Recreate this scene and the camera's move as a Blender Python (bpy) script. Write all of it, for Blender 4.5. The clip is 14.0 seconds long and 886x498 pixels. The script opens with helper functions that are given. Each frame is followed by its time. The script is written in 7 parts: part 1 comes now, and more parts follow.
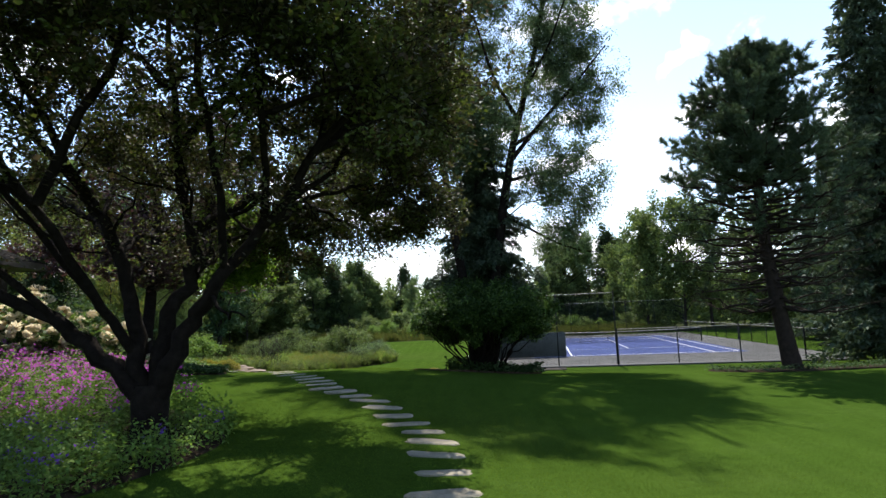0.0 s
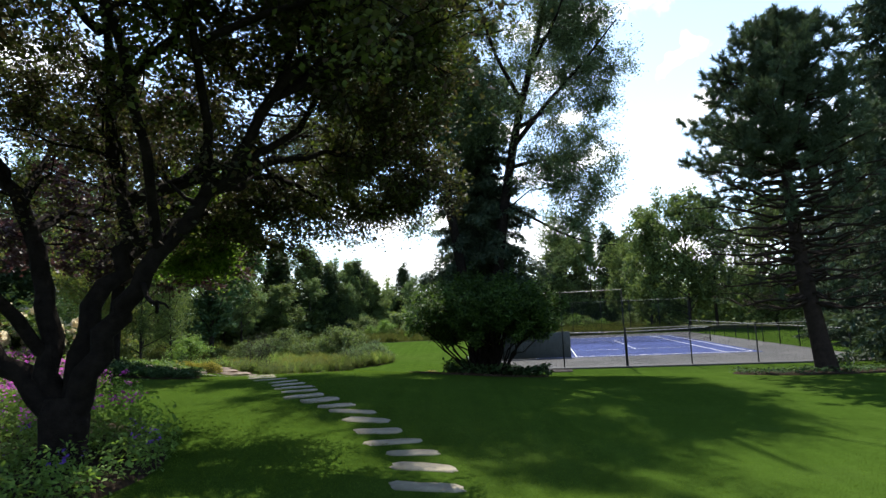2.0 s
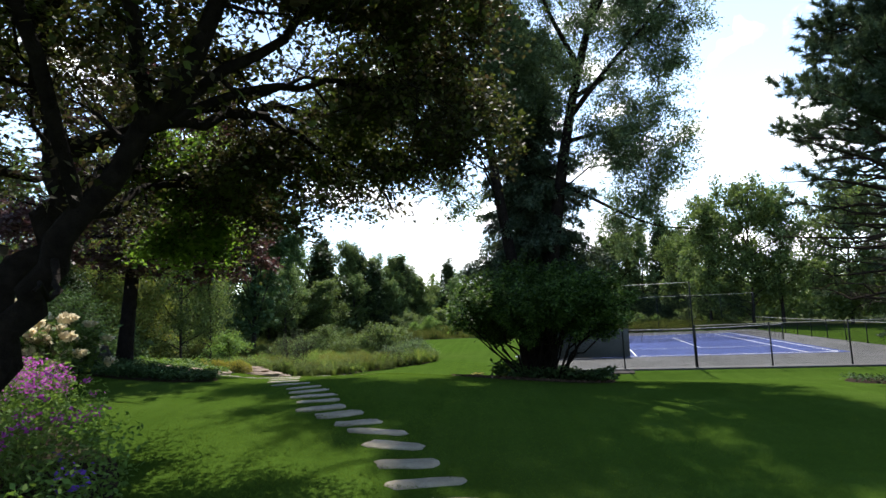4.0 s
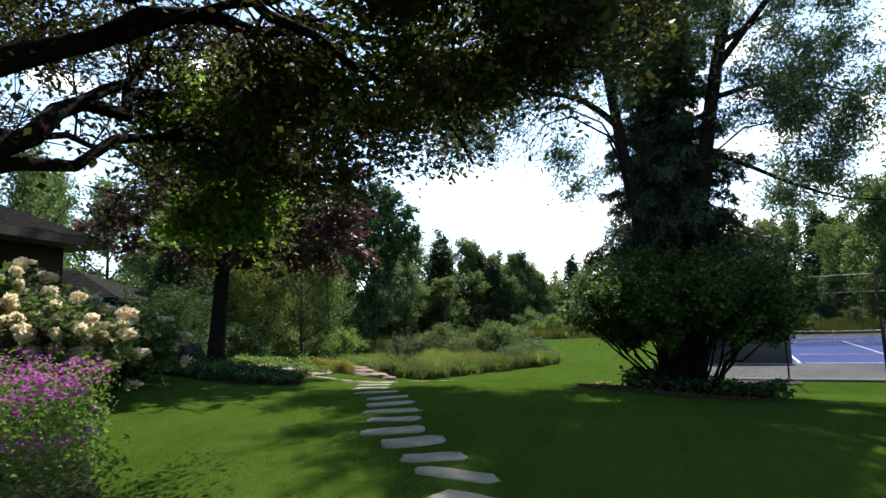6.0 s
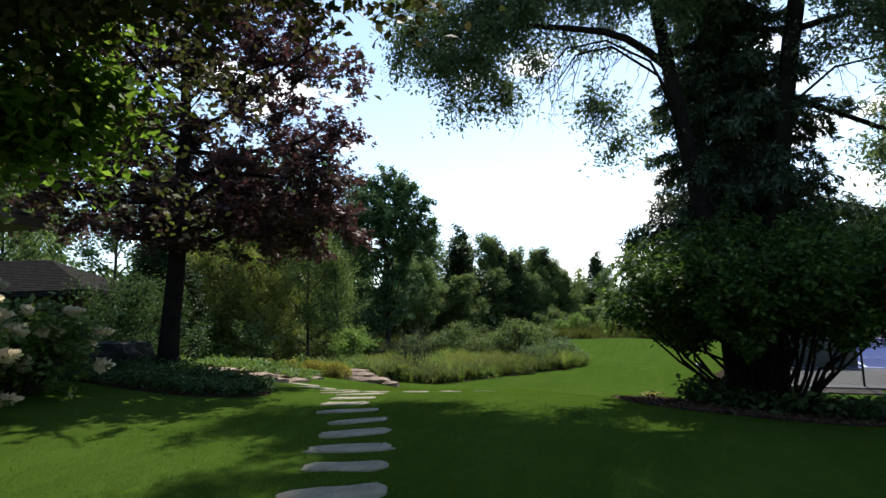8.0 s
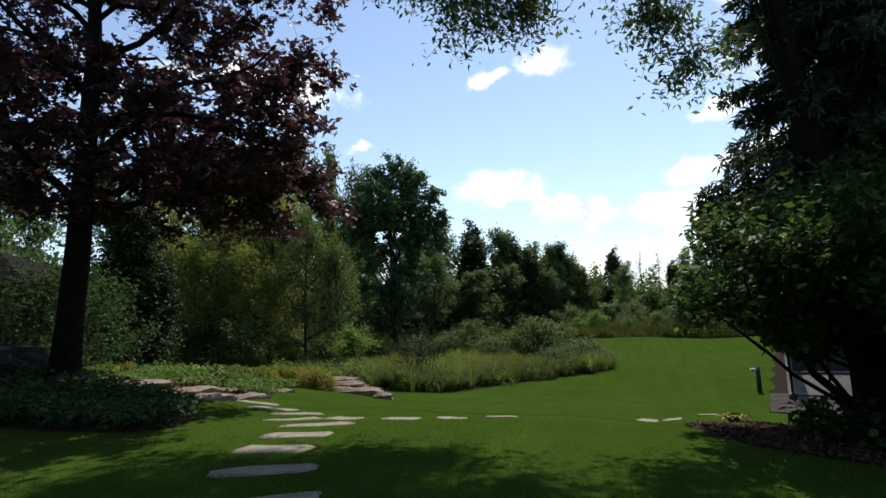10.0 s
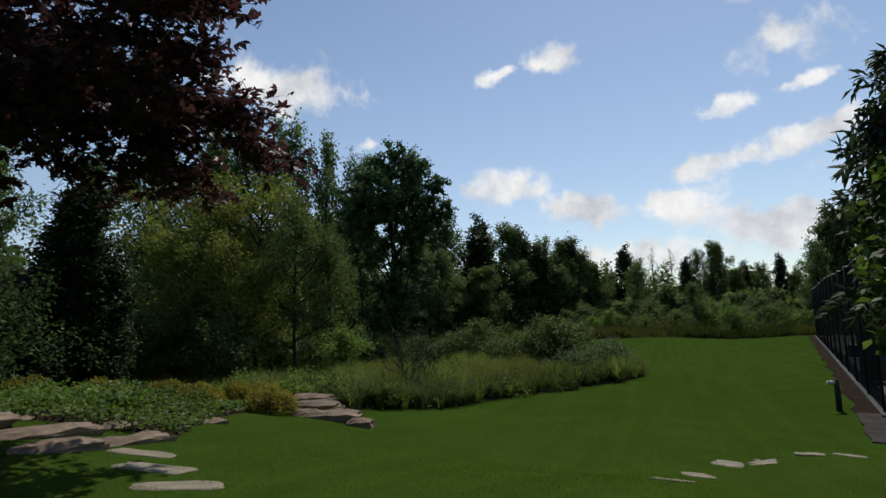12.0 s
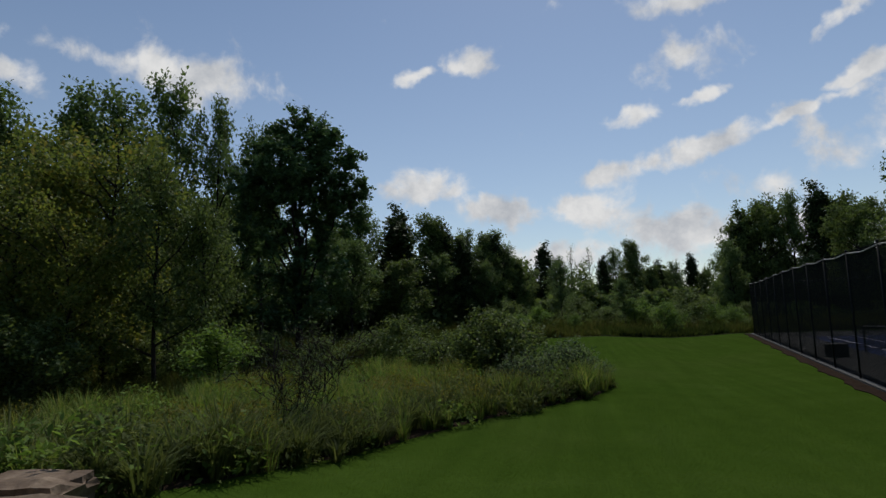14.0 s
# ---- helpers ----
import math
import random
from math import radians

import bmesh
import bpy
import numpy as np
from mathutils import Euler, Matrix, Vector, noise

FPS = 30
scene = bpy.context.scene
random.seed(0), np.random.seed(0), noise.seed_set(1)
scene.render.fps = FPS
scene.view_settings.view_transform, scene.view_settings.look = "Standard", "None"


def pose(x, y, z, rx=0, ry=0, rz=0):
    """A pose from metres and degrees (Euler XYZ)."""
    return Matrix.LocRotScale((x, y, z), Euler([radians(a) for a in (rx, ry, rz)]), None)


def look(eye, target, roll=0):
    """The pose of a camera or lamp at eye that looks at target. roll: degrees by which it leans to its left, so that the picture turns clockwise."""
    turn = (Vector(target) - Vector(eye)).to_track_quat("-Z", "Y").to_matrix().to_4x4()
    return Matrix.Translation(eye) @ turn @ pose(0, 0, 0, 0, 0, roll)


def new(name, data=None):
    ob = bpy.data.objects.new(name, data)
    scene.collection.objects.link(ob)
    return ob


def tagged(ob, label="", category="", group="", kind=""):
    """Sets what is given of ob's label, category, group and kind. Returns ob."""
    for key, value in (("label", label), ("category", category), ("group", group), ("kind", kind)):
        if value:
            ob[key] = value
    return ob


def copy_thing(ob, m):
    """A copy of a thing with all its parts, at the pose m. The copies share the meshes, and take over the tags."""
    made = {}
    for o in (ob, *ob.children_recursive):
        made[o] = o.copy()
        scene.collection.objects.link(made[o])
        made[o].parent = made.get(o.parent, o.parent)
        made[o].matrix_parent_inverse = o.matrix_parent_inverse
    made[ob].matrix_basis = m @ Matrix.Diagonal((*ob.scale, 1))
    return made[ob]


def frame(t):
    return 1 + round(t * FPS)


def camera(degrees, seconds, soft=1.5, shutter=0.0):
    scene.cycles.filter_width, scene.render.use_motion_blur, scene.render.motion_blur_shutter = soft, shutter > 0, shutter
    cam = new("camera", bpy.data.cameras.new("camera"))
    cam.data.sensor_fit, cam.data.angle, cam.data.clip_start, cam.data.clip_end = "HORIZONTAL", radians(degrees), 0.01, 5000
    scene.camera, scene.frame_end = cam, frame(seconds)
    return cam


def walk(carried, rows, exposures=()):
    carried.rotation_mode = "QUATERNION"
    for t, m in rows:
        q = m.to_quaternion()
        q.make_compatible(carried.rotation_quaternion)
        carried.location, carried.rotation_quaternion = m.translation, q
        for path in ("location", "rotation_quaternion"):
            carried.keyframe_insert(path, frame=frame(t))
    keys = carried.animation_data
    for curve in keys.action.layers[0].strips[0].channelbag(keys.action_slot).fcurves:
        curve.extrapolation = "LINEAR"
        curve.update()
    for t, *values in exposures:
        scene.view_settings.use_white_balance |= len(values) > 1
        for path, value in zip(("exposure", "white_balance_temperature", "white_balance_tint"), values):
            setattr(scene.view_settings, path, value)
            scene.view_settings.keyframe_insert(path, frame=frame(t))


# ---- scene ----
cam = camera(74.6, 14.0)
PATH = [  # seconds, x, y, z, turn to the left, tilt up, lean to the right
    (0.0, 0.001, -0.000, 1.774, -0.00, 6.67, 2.43),
    (0.5, 0.005, 0.238, 1.735, -0.00, 6.70, 2.47),
    (1.0, 0.019, 0.679, 1.720, -0.01, 6.73, 2.53),
    (1.5, 0.035, 1.214, 1.704, -0.05, 6.74, 2.54),
    (2.0, 0.061, 1.674, 1.689, -0.03, 6.73, 2.54),
    (2.2, 0.070, 1.881, 1.681, -0.07, 6.66, 2.49),
    (4.3, -0.009, 4.118, 1.652, 6.19, 6.59, 2.40),
    (4.5, -0.010, 4.288, 1.644, 7.54, 6.64, 2.32),
    (5.0, 0.032, 4.853, 1.629, 11.34, 6.78, 2.28),
    (5.5, 0.009, 5.501, 1.629, 14.43, 6.87, 2.27),
    (6.0, -0.017, 6.109, 1.624, 16.53, 6.92, 2.18),
    (6.5, -0.070, 6.753, 1.622, 17.45, 6.93, 2.12),
    (7.0, -0.181, 7.450, 1.606, 17.95, 6.94, 2.08),
    (7.5, -0.340, 8.207, 1.569, 18.38, 6.95, 2.01),
    (8.0, -0.526, 8.892, 1.517, 18.69, 6.93, 2.02),
    (8.5, -0.766, 9.669, 1.450, 18.99, 6.95, 2.06),
    (10.8, -1.665, 13.070, 1.452, 20.34, 6.85, 2.26),
    (11.0, -1.749, 13.351, 1.454, 20.39, 6.83, 2.24),
    (11.5, -2.023, 14.135, 1.476, 20.51, 6.80, 2.22),
    (12.0, -2.349, 15.088, 1.485, 20.68, 6.78, 2.25),
    (12.5, -2.755, 16.239, 1.483, 20.75, 6.74, 2.24),
    (13.0, -3.248, 17.563, 1.453, 19.36, 6.69, 2.31),
    (13.5, -3.772, 19.071, 1.406, 15.53, 6.58, 2.37),
    (14.0, -4.271, 20.666, 1.339, 12.47, 6.44, 2.42),
]
EXPOSURES = [(0.0, 1.42), (4.5, 1.50), (6.5, 1.52), (7.5, 1.40), (8.5, 1.00), (11.0, 0.28), (12.0, -0.12), (12.6, -0.28), (14.0, -0.44)]
walk(cam, [(t, pose(x, y, z, 0, 0, turn) @ pose(0, 0, 0, 90 + tilt) @ pose(0, 0, 0, 0, 0, -lean)) for t, x, y, z, turn, tilt, lean in PATH], EXPOSURES)

# ---- sky, sun ----
SUN_HEIGHT, SUN_TURN = 54.5, 2.0          # degrees above the horizon; degrees to the right of the y axis
SKY, SUN = 0.112, 3.5


CLOUDS = [  # bearing and height in degrees, width, thickness, slope
    (-43.5, 22.6, 4.6, 1.5, -0.05), (-36.0, 22.0, 6.5, 2.3, -0.16), (-50, 20.0, 4, 1.6, 0.0), (-9.0, 24.2, 3.6, 1.7, 0.18), (-14.5, 23.2, 4.0, 0.8, 0.12), (12.4, 22.2, 4.4, 2.4, 0.0), (13.5, 27.0, 9, 1.6, 0.0),
    (4.0, 12.7, 3.5, 1.2, 0.12), (12.0, 13.9, 8.5, 1.1, 0.20), (20.5, 15.6, 4.5, 0.8, 0.25), (-13.6, 12.6, 5.2, 2.2, -0.06), (-5.4, 10.0, 7.0, 2.0, -0.12), (2.5, 8.8, 8.0, 2.1, -0.16), (9.6, 6.8, 8, 2.2, -0.18), (16.9, 10.3, 4.4, 1.9, 0.0),
    (7.1, 17.6, 3.6, 1.1, 0.15), (12.9, 18.6, 2.6, 0.7, 0.2), (23.6, 21.5, 2.6, 0.9, 0.6), (24, 17.5, 4, 0.8, 0.3), (-4, 5.0, 12, 1.6, -0.05), (30, 14, 10, 3.0, 0.1), (24, 5, 12, 3.0, 0.0), (-28, 17.0, 1.8, 0.9, 0.0), (45, 24, 10, 4, 0.0), (-75, 22, 12, 4, 0.1),
]


def link(tree, a, b):
    tree.links.new(a, b)


def node(tree, kind, **values):
    n = tree.nodes.new(kind)
    for key, value in values.items():
        if key in n.inputs:
            n.inputs[key].default_value = value
    return n


def make_world():
    world = bpy.data.worlds.new("sky")
    scene.world = world
    world.use_nodes = True
    t = world.node_tree
    t.nodes.clear()
    out = t.nodes.new("ShaderNodeOutputWorld")
    back = node(t, "ShaderNodeBackground", Strength=SKY)
    sky = t.nodes.new("ShaderNodeTexSky")
    sky.sky_type = "NISHITA"
    sky.sun_disc = False
    sky.sun_elevation, sky.sun_rotation = radians(SUN_HEIGHT), radians(SUN_TURN)
    sky.air_density, sky.dust_density, sky.ozone_density = 1.0, 0.25, 1.2
    # clouds: soft heaps at their bearings, broken up by noise
    way = t.nodes.new("ShaderNodeTexCoord").outputs["Generated"]
    sep = t.nodes.new("ShaderNodeSeparateXYZ")
    link(t, way, sep.inputs[0])

    def maths(op, p, q=0.0, r=0.0):
        k = t.nodes.new("ShaderNodeMath")
        k.operation = op
        for s, v in zip(k.inputs, (p, q, r)):
            if isinstance(v, (int, float)):
                s.default_value = v
            else:
                link(t, v, s)
        return k.outputs[0]

    turn = maths("ARCTAN2", sep.outputs["X"], sep.outputs["Y"])
    rise = maths("ARCSINE", sep.outputs["Z"])
    warp = noise_tex(t, 9.0, 4.0, 0.6, way)
    split = t.nodes.new("ShaderNodeSeparateColor")
    link(t, warp.outputs["Color"], split.inputs[0])
    turn = maths("ADD", turn, maths("MULTIPLY_ADD", split.outputs[0], 0.12, -0.06))
    bent = maths("ADD", rise, maths("MULTIPLY_ADD", split.outputs[1], 0.07, -0.035))
    total = None
    for bearing, height, wide, tall, slope in CLOUDS:
        dx = maths("MULTIPLY_ADD", turn, 1.0, -radians(bearing))
        dy = maths("SUBTRACT", maths("MULTIPLY_ADD", bent, 1.0, -radians(height)), maths("MULTIPLY", dx, slope))
        dx, dy = maths("DIVIDE", dx, radians(wide)), maths("DIVIDE", dy, radians(tall))
        d = maths("ADD", maths("MULTIPLY", dx, dx), maths("MULTIPLY", dy, dy))
        b = maths("EXPONENT", maths("MULTIPLY", d, -1.0))
        total = b if total is None else maths("MAXIMUM", total, b)
    puff = noise_tex(t, 13.0, 8.0, 0.58, way)
    puff.inputs["Distortion"].default_value = 0.25
    thick = maths("MULTIPLY_ADD", puff.outputs["Fac"], 2.6, -1.45)
    thick = maths("ADD", thick, total)
    cover = t.nodes.new("ShaderNodeMapRange")
    cover.interpolation_type = "SMOOTHSTEP"
    link(t, thick, cover.inputs["Value"])
    cover.inputs["From Min"].default_value, cover.inputs["From Max"].default_value = 0.20, 0.86
    shade = noise_tex(t, 14.0, 5.0, 0.6, way)
    white = ramp(t, shade.outputs["Fac"], [(0.3, (5.2, 5.5, 6.0)), (0.6, (8.8, 8.8, 8.8))])
    # whiter haze low in the sky
    haze = t.nodes.new("ShaderNodeMapRange")
    haze.interpolation_type = "SMOOTHSTEP"
    link(t, rise, haze.inputs["Value"])
    haze.inputs["From Min"].default_value, haze.inputs["From Max"].default_value = radians(40), radians(1)
    haze.inputs["To Max"].default_value = 0.20
    colour = mixed(t, haze.outputs[0], sky.outputs["Color"], (6.0, 7.0, 8.4))
    colour = mixed(t, cover.outputs[0], colour, white)
    link(t, colour, back.inputs["Color"])
    link(t, back.outputs["Background"], out.inputs["Surface"])


sun = new("sun", bpy.data.lights.new("sun", "SUN"))
sun.data.energy, sun.data.angle, sun.data.color = SUN, radians(0.55), (1.0, 0.95, 0.87)
el, az = radians(SUN_HEIGHT), radians(SUN_TURN)
SUN_WAY = Vector((math.sin(az) * math.cos(el), math.cos(az) * math.cos(el), math.sin(el)))
sun.matrix_world = look(SUN_WAY * 300, (0, 0, 0))


# ---- materials ----
def material(name):
    m = bpy.data.materials.new(name)
    m.use_nodes = True
    t = m.node_tree
    t.nodes.clear()
    out = t.nodes.new("ShaderNodeOutputMaterial")
    return m, t, out


def noise_tex(t, scale, detail=4.0, rough=0.6, vector=None):
    n = node(t, "ShaderNodeTexNoise", Scale=scale, Detail=detail, Roughness=rough)
    if vector is not None:
        link(t, vector, n.inputs["Vector"])
    return n


def ramp(t, fac, stops):
    r = t.nodes.new("ShaderNodeValToRGB")
    e = r.color_ramp.elements
    e[0].position, e[0].color = stops[0][0], (*stops[0][1], 1)
    e[1].position, e[1].color = stops[-1][0], (*stops[-1][1], 1)
    for p, c in stops[1:-1]:
        k = e.new(p)
        k.color = (*c, 1)
    link(t, fac, r.inputs["Fac"])
    return r.outputs["Color"]


def mixed(t, fac, a, b, kind="MIX"):
    m = t.nodes.new("ShaderNodeMix")
    m.data_type, m.blend_type = "RGBA", kind
    for socket, v in ((m.inputs["Factor"], fac), (m.inputs[6], a), (m.inputs[7], b)):
        if isinstance(v, (int, float)):
            socket.default_value = v
        elif isinstance(v, tuple):
            socket.default_value = (*v, 1)
        else:
            link(t, v, socket)
    return m.outputs[2]


def coords(t):
    return t.nodes.new("ShaderNodeNewGeometry").outputs["Position"]


def object_coords(t):
    return t.nodes.new("ShaderNodeTexCoord").outputs["Object"]


def leaf_material(name, colours, glow=0.45, rough=0.6, gloss=0.10, through_colour=None, gain=2.4, lit_patch=None):
    """Leaves: each one its own tone, light passing through the blade."""
    m, t, out = material(name)
    geo = t.nodes.new("ShaderNodeNewGeometry")
    n = len(colours)
    col = ramp(t, geo.outputs["Random Per Island"], [(i / (n - 1), tuple(v * gain for v in c)) for i, c in enumerate(colours)])
    # brighter clumps placed by noise: sunlit foliage painted into the leaf colour
    if lit_patch:
        where = noise_tex(t, 0.55, 3.0, 0.6, geo.outputs["Position"])
        col = mixed(t, ramp(t, where.outputs["Fac"], [(0.52, (0, 0, 0)), (0.66, (1, 1, 1))]), col, tuple(v * gain for v in lit_patch))
    big = noise_tex(t, 0.9, 2.0, 0.5, geo.outputs["Position"])
    col = mixed(t, 0.45, col, ramp(t, big.outputs["Fac"], [(0.3, (0.35, 0.35, 0.35)), (0.7, (1.0, 1.0, 1.0))]), "MULTIPLY")
    body = node(t, "ShaderNodeBsdfPrincipled", Roughness=rough)
    body.inputs["Specular IOR Level"].default_value = gloss
    link(t, col, body.inputs["Base Color"])
    tr = t.nodes.new("ShaderNodeBsdfTranslucent")
    warm = mixed(t, 0.6, col, through_colour or (1.0, 1.0, 0.35), "MULTIPLY") if through_colour is None else mixed(t, 0.5, col, through_colour)
    link(t, warm, tr.inputs["Color"])
    mix = node(t, "ShaderNodeMixShader", Fac=glow)
    link(t, body.outputs[0], mix.inputs[1])
    link(t, tr.outputs[0], mix.inputs[2])
    link(t, mix.outputs[0], out.inputs["Surface"])
    return m


def surface(name, stops, scale, rough=0.8, bump=0.3, fine=40.0, metallic=0.0, gloss=0.3, world=False, big=None, distance=0.02):
    """A solid surface: colour from noise at two sizes, and relief."""
    m, t, out = material(name)
    vec = coords(t) if world else object_coords(t)
    a = noise_tex(t, scale, 5.0, 0.65, vec)
    col = ramp(t, a.outputs["Fac"], stops)
    f = noise_tex(t, fine, 3.0, 0.6, vec)
    col = mixed(t, 0.35, col, ramp(t, f.outputs["Fac"], [(0.3, (0.45, 0.45, 0.45)), (0.7, (1.0, 1.0, 1.0))]), "MULTIPLY")
    if big:
        b = noise_tex(t, big, 2.0, 0.5, vec)
        col = mixed(t, 0.4, col, ramp(t, b.outputs["Fac"], [(0.35, (0.5, 0.5, 0.5)), (0.65, (1.0, 1.0, 1.0))]), "MULTIPLY")
    p = node(t, "ShaderNodeBsdfPrincipled", Roughness=rough, Metallic=metallic)
    p.inputs["Specular IOR Level"].default_value = gloss
    link(t, col, p.inputs["Base Color"])
    if bump:
        bn = node(t, "ShaderNodeBump", Strength=bump, Distance=distance)
        both = t.nodes.new("ShaderNodeMath")
        both.operation = "ADD"
        link(t, a.outputs["Fac"], both.inputs[0])
        link(t, f.outputs["Fac"], both.inputs[1])
        link(t, both.outputs[0], bn.inputs["Height"])
        link(t, bn.outputs["Normal"], p.inputs["Normal"])
    link(t, p.outputs[0], out.inputs["Surface"])
    return m


def lawn_material():
    """Mown grass: broad soft tones, worn patches, fine grain and blade relief."""
    m, t, out = material("lawn")
    vec = coords(t)
    a = noise_tex(t, 0.9, 5.0, 0.65, vec)
    col = ramp(t, a.outputs["Fac"], [(0.3, (.037, .070, .010)), (0.5, (.041, .076, .011)), (0.7, (.047, .083, .014))])
    b = noise_tex(t, 0.16, 3.0, 0.55, vec)
    col = mixed(t, ramp(t, b.outputs["Fac"], [(0.5, (0, 0, 0)), (0.75, (0.5, 0.5, 0.5))]), col, (.054, .080, .017))
    f = noise_tex(t, 45.0, 4.0, 0.7, vec)
    col = mixed(t, 0.5, col, ramp(t, f.outputs["Fac"], [(0.3, (0.4, 0.4, 0.4)), (0.68, (1.15, 1.15, 1.1))]), "MULTIPLY")
    rows = t.nodes.new("ShaderNodeMapping")
    rows.inputs["Scale"].default_value = (2.6, 0.10, 1.0)
    rows.inputs["Rotation"].default_value = (0, 0, radians(4))
    link(t, vec, rows.inputs["Vector"])
    mown = noise_tex(t, 1.0, 3.0, 0.6, rows.outputs[0])
    col = mixed(t, 0.4, col, ramp(t, mown.outputs["Fac"], [(0.35, (0.72, 0.74, 0.72)), (0.65, (1.12, 1.1, 1.05))]), "MULTIPLY")
    g = noise_tex(t, 9.0, 4.0, 0.6, vec)
    col = mixed(t, 0.3, col, ramp(t, g.outputs["Fac"], [(0.3, (0.5, 0.5, 0.5)), (0.7, (1.1, 1.1, 1.1))]), "MULTIPLY")
    p = node(t, "ShaderNodeBsdfPrincipled", Roughness=0.95)
    p.inputs["Specular IOR Level"].default_value = 0.0
    link(t, col, p.inputs["Base Color"])
    bn = node(t, "ShaderNodeBump", Strength=0.35, Distance=0.012)
    link(t, f.outputs["Fac"], bn.inputs["Height"])
    link(t, bn.outputs["Normal"], p.inputs["Normal"])
    link(t, p.outputs[0], out.inputs["Surface"])
    return m


def wire_material(name, wire=0.075):
    """Chain link: two crossing sets of wires, open between them."""
    m, t, out = material(name)
    uv = t.nodes.new("ShaderNodeUVMap").outputs[0]
    sep = t.nodes.new("ShaderNodeSeparateXYZ")
    link(t, uv, sep.inputs[0])

    def maths(op, a, b):
        k = t.nodes.new("ShaderNodeMath")
        k.operation = op
        for s, v in ((k.inputs[0], a), (k.inputs[1], b)):
            if isinstance(v, (int, float)):
                s.default_value = v
            else:
                link(t, v, s)
        return k.outputs[0]

    lines = []
    for op in ("ADD", "SUBTRACT"):
        d = maths(op, sep.outputs["X"], sep.outputs["Y"])
        d = maths("MULTIPLY", d, 1 / 0.075)
        d = maths("PINGPONG", d, 0.5)
        lines.append(maths("LESS_THAN", d, wire))
    fac = maths("MAXIMUM", lines[0], lines[1])
    p = node(t, "ShaderNodeBsdfPrincipled", Roughness=0.8)
    p.inputs["Base Color"].default_value = (0.012, 0.014, 0.014, 1)
    p.inputs["Specular IOR Level"].default_value = 0.0
    clear = t.nodes.new("ShaderNodeBsdfTransparent")
    mix = t.nodes.new("ShaderNodeMixShader")
    link(t, fac, mix.inputs["Fac"])
    link(t, clear.outputs[0], mix.inputs[1])
    link(t, p.outputs[0], mix.inputs[2])
    link(t, mix.outputs[0], out.inputs["Surface"])
    return m


def glass_material(name):
    m, t, out = material(name)
    p = node(t, "ShaderNodeBsdfPrincipled", Roughness=0.03)
    p.inputs["Base Color"].default_value = (0.02, 0.025, 0.03, 1)
    p.inputs["Specular IOR Level"].default_value = 1.0
    link(t, p.outputs[0], out.inputs["Surface"])
    return m


G = lambda r, g, b: (r, g, b)
LEAF_CRAB = leaf_material("crab leaf", [G(.018, .019, .011), G(.026, .027, .013), G(.034, .024, .017), G(.028, .032, .013), G(.058, .072, .018)], 0.36, lit_patch=G(.040, .054, .012))
# Green leaf of the old tree's low sprays, with sunlight put into the colour
LEAF_SUNLIT = leaf_material("sunlit green leaf", [G(.055, .10, .016), G(.08, .135, .022), G(.04, .072, .014), G(.10, .16, .028)], 0.58)
LEAF_WILLOW = leaf_material("willow leaf", [G(.036, .056, .028), G(.054, .078, .042), G(.07, .095, .055)], 0.50)
LEAF_LILAC = leaf_material("shrub leaf", [G(.014, .029, .009), G(.026, .047, .012), G(.06, .10, .024)], 0.42, 0.55, 0.12)
LEAF_MAPLE = leaf_material("purple maple leaf", [G(.020, .011, .013), G(.028, .014, .016), G(.036, .019, .018), G(.026, .021, .014)], 0.36, 0.5, 0.2, (0.10, 0.034, 0.032))
LEAF_WOOD = leaf_material("wood leaf", [G(.031, .047, .018), G(.053, .075, .025), G(.084, .112, .037)], 0.42)
LEAF_POPLAR = leaf_material("poplar leaf", [G(.022, .045, .022), G(.036, .064, .028), G(.050, .082, .034)], 0.34)
LEAF_PALE = leaf_material("ash leaf", [G(.037, .060, .025), G(.053, .081, .031), G(.076, .108, .041)], 0.45)
LEAF_YELLOW = leaf_material("yellowing leaf", [G(.058, .075, .019), G(.091, .107, .025), G(.072, .096, .026), G(.130, .111, .030)], 0.47)
LEAF_BED = leaf_material("bed leaf", [G(.055, .092, .022), G(.085, .135, .03), G(.04, .072, .018)], 0.45)
LEAF_LEDGE = leaf_material("ledge bed leaf", [G(.026, .050, .014), G(.044, .080, .020), G(.078, .118, .022), G(.036, .062, .014)], 0.42, 0.55, 0.12)
LEAF_COVER = leaf_material("ground cover leaf", [G(.015, .028, .011), G(.024, .042, .016), G(.036, .06, .022)], 0.3, 0.7, 0.05)
LEAF_SPIREA = leaf_material("golden shrub leaf", [G(.23, .22, .04), G(.34, .30, .055), G(.17, .19, .035), G(.38, .30, .06)], 0.38, gain=1.0)
LEAF_HYDRANGEA = leaf_material("hydrangea leaf", [G(.03, .05, .015), G(.045, .07, .02), G(.06, .085, .025)], 0.35)
PETAL_WHITE = leaf_material("cream petal", [G(.78, .70, .50), G(.82, .75, .58), G(.72, .62, .42), G(.78, .60, .48)], 0.58, through_colour=(0.92, 0.80, 0.55), gain=1.0)
PETAL_PINK = leaf_material("magenta petal", [G(.46, .06, .40), G(.56, .09, .50), G(.40, .05, .42), G(.62, .16, .56)], 0.4, through_colour=(0.7, 0.16, 0.62), gain=1.0)
PETAL_VIOLET = leaf_material("violet petal", [G(.12, .06, .34), G(.18, .08, .42), G(.22, .08, .40)], 0.3, through_colour=(0.2, 0.1, 0.5), gain=1.0)
LEAF_WEED = leaf_material("weed leaf", [G(.04, .072, .016), G(.065, .105, .024), G(.09, .135, .032), G(.075, .095, .028)], 0.45, 0.6, 0.08)
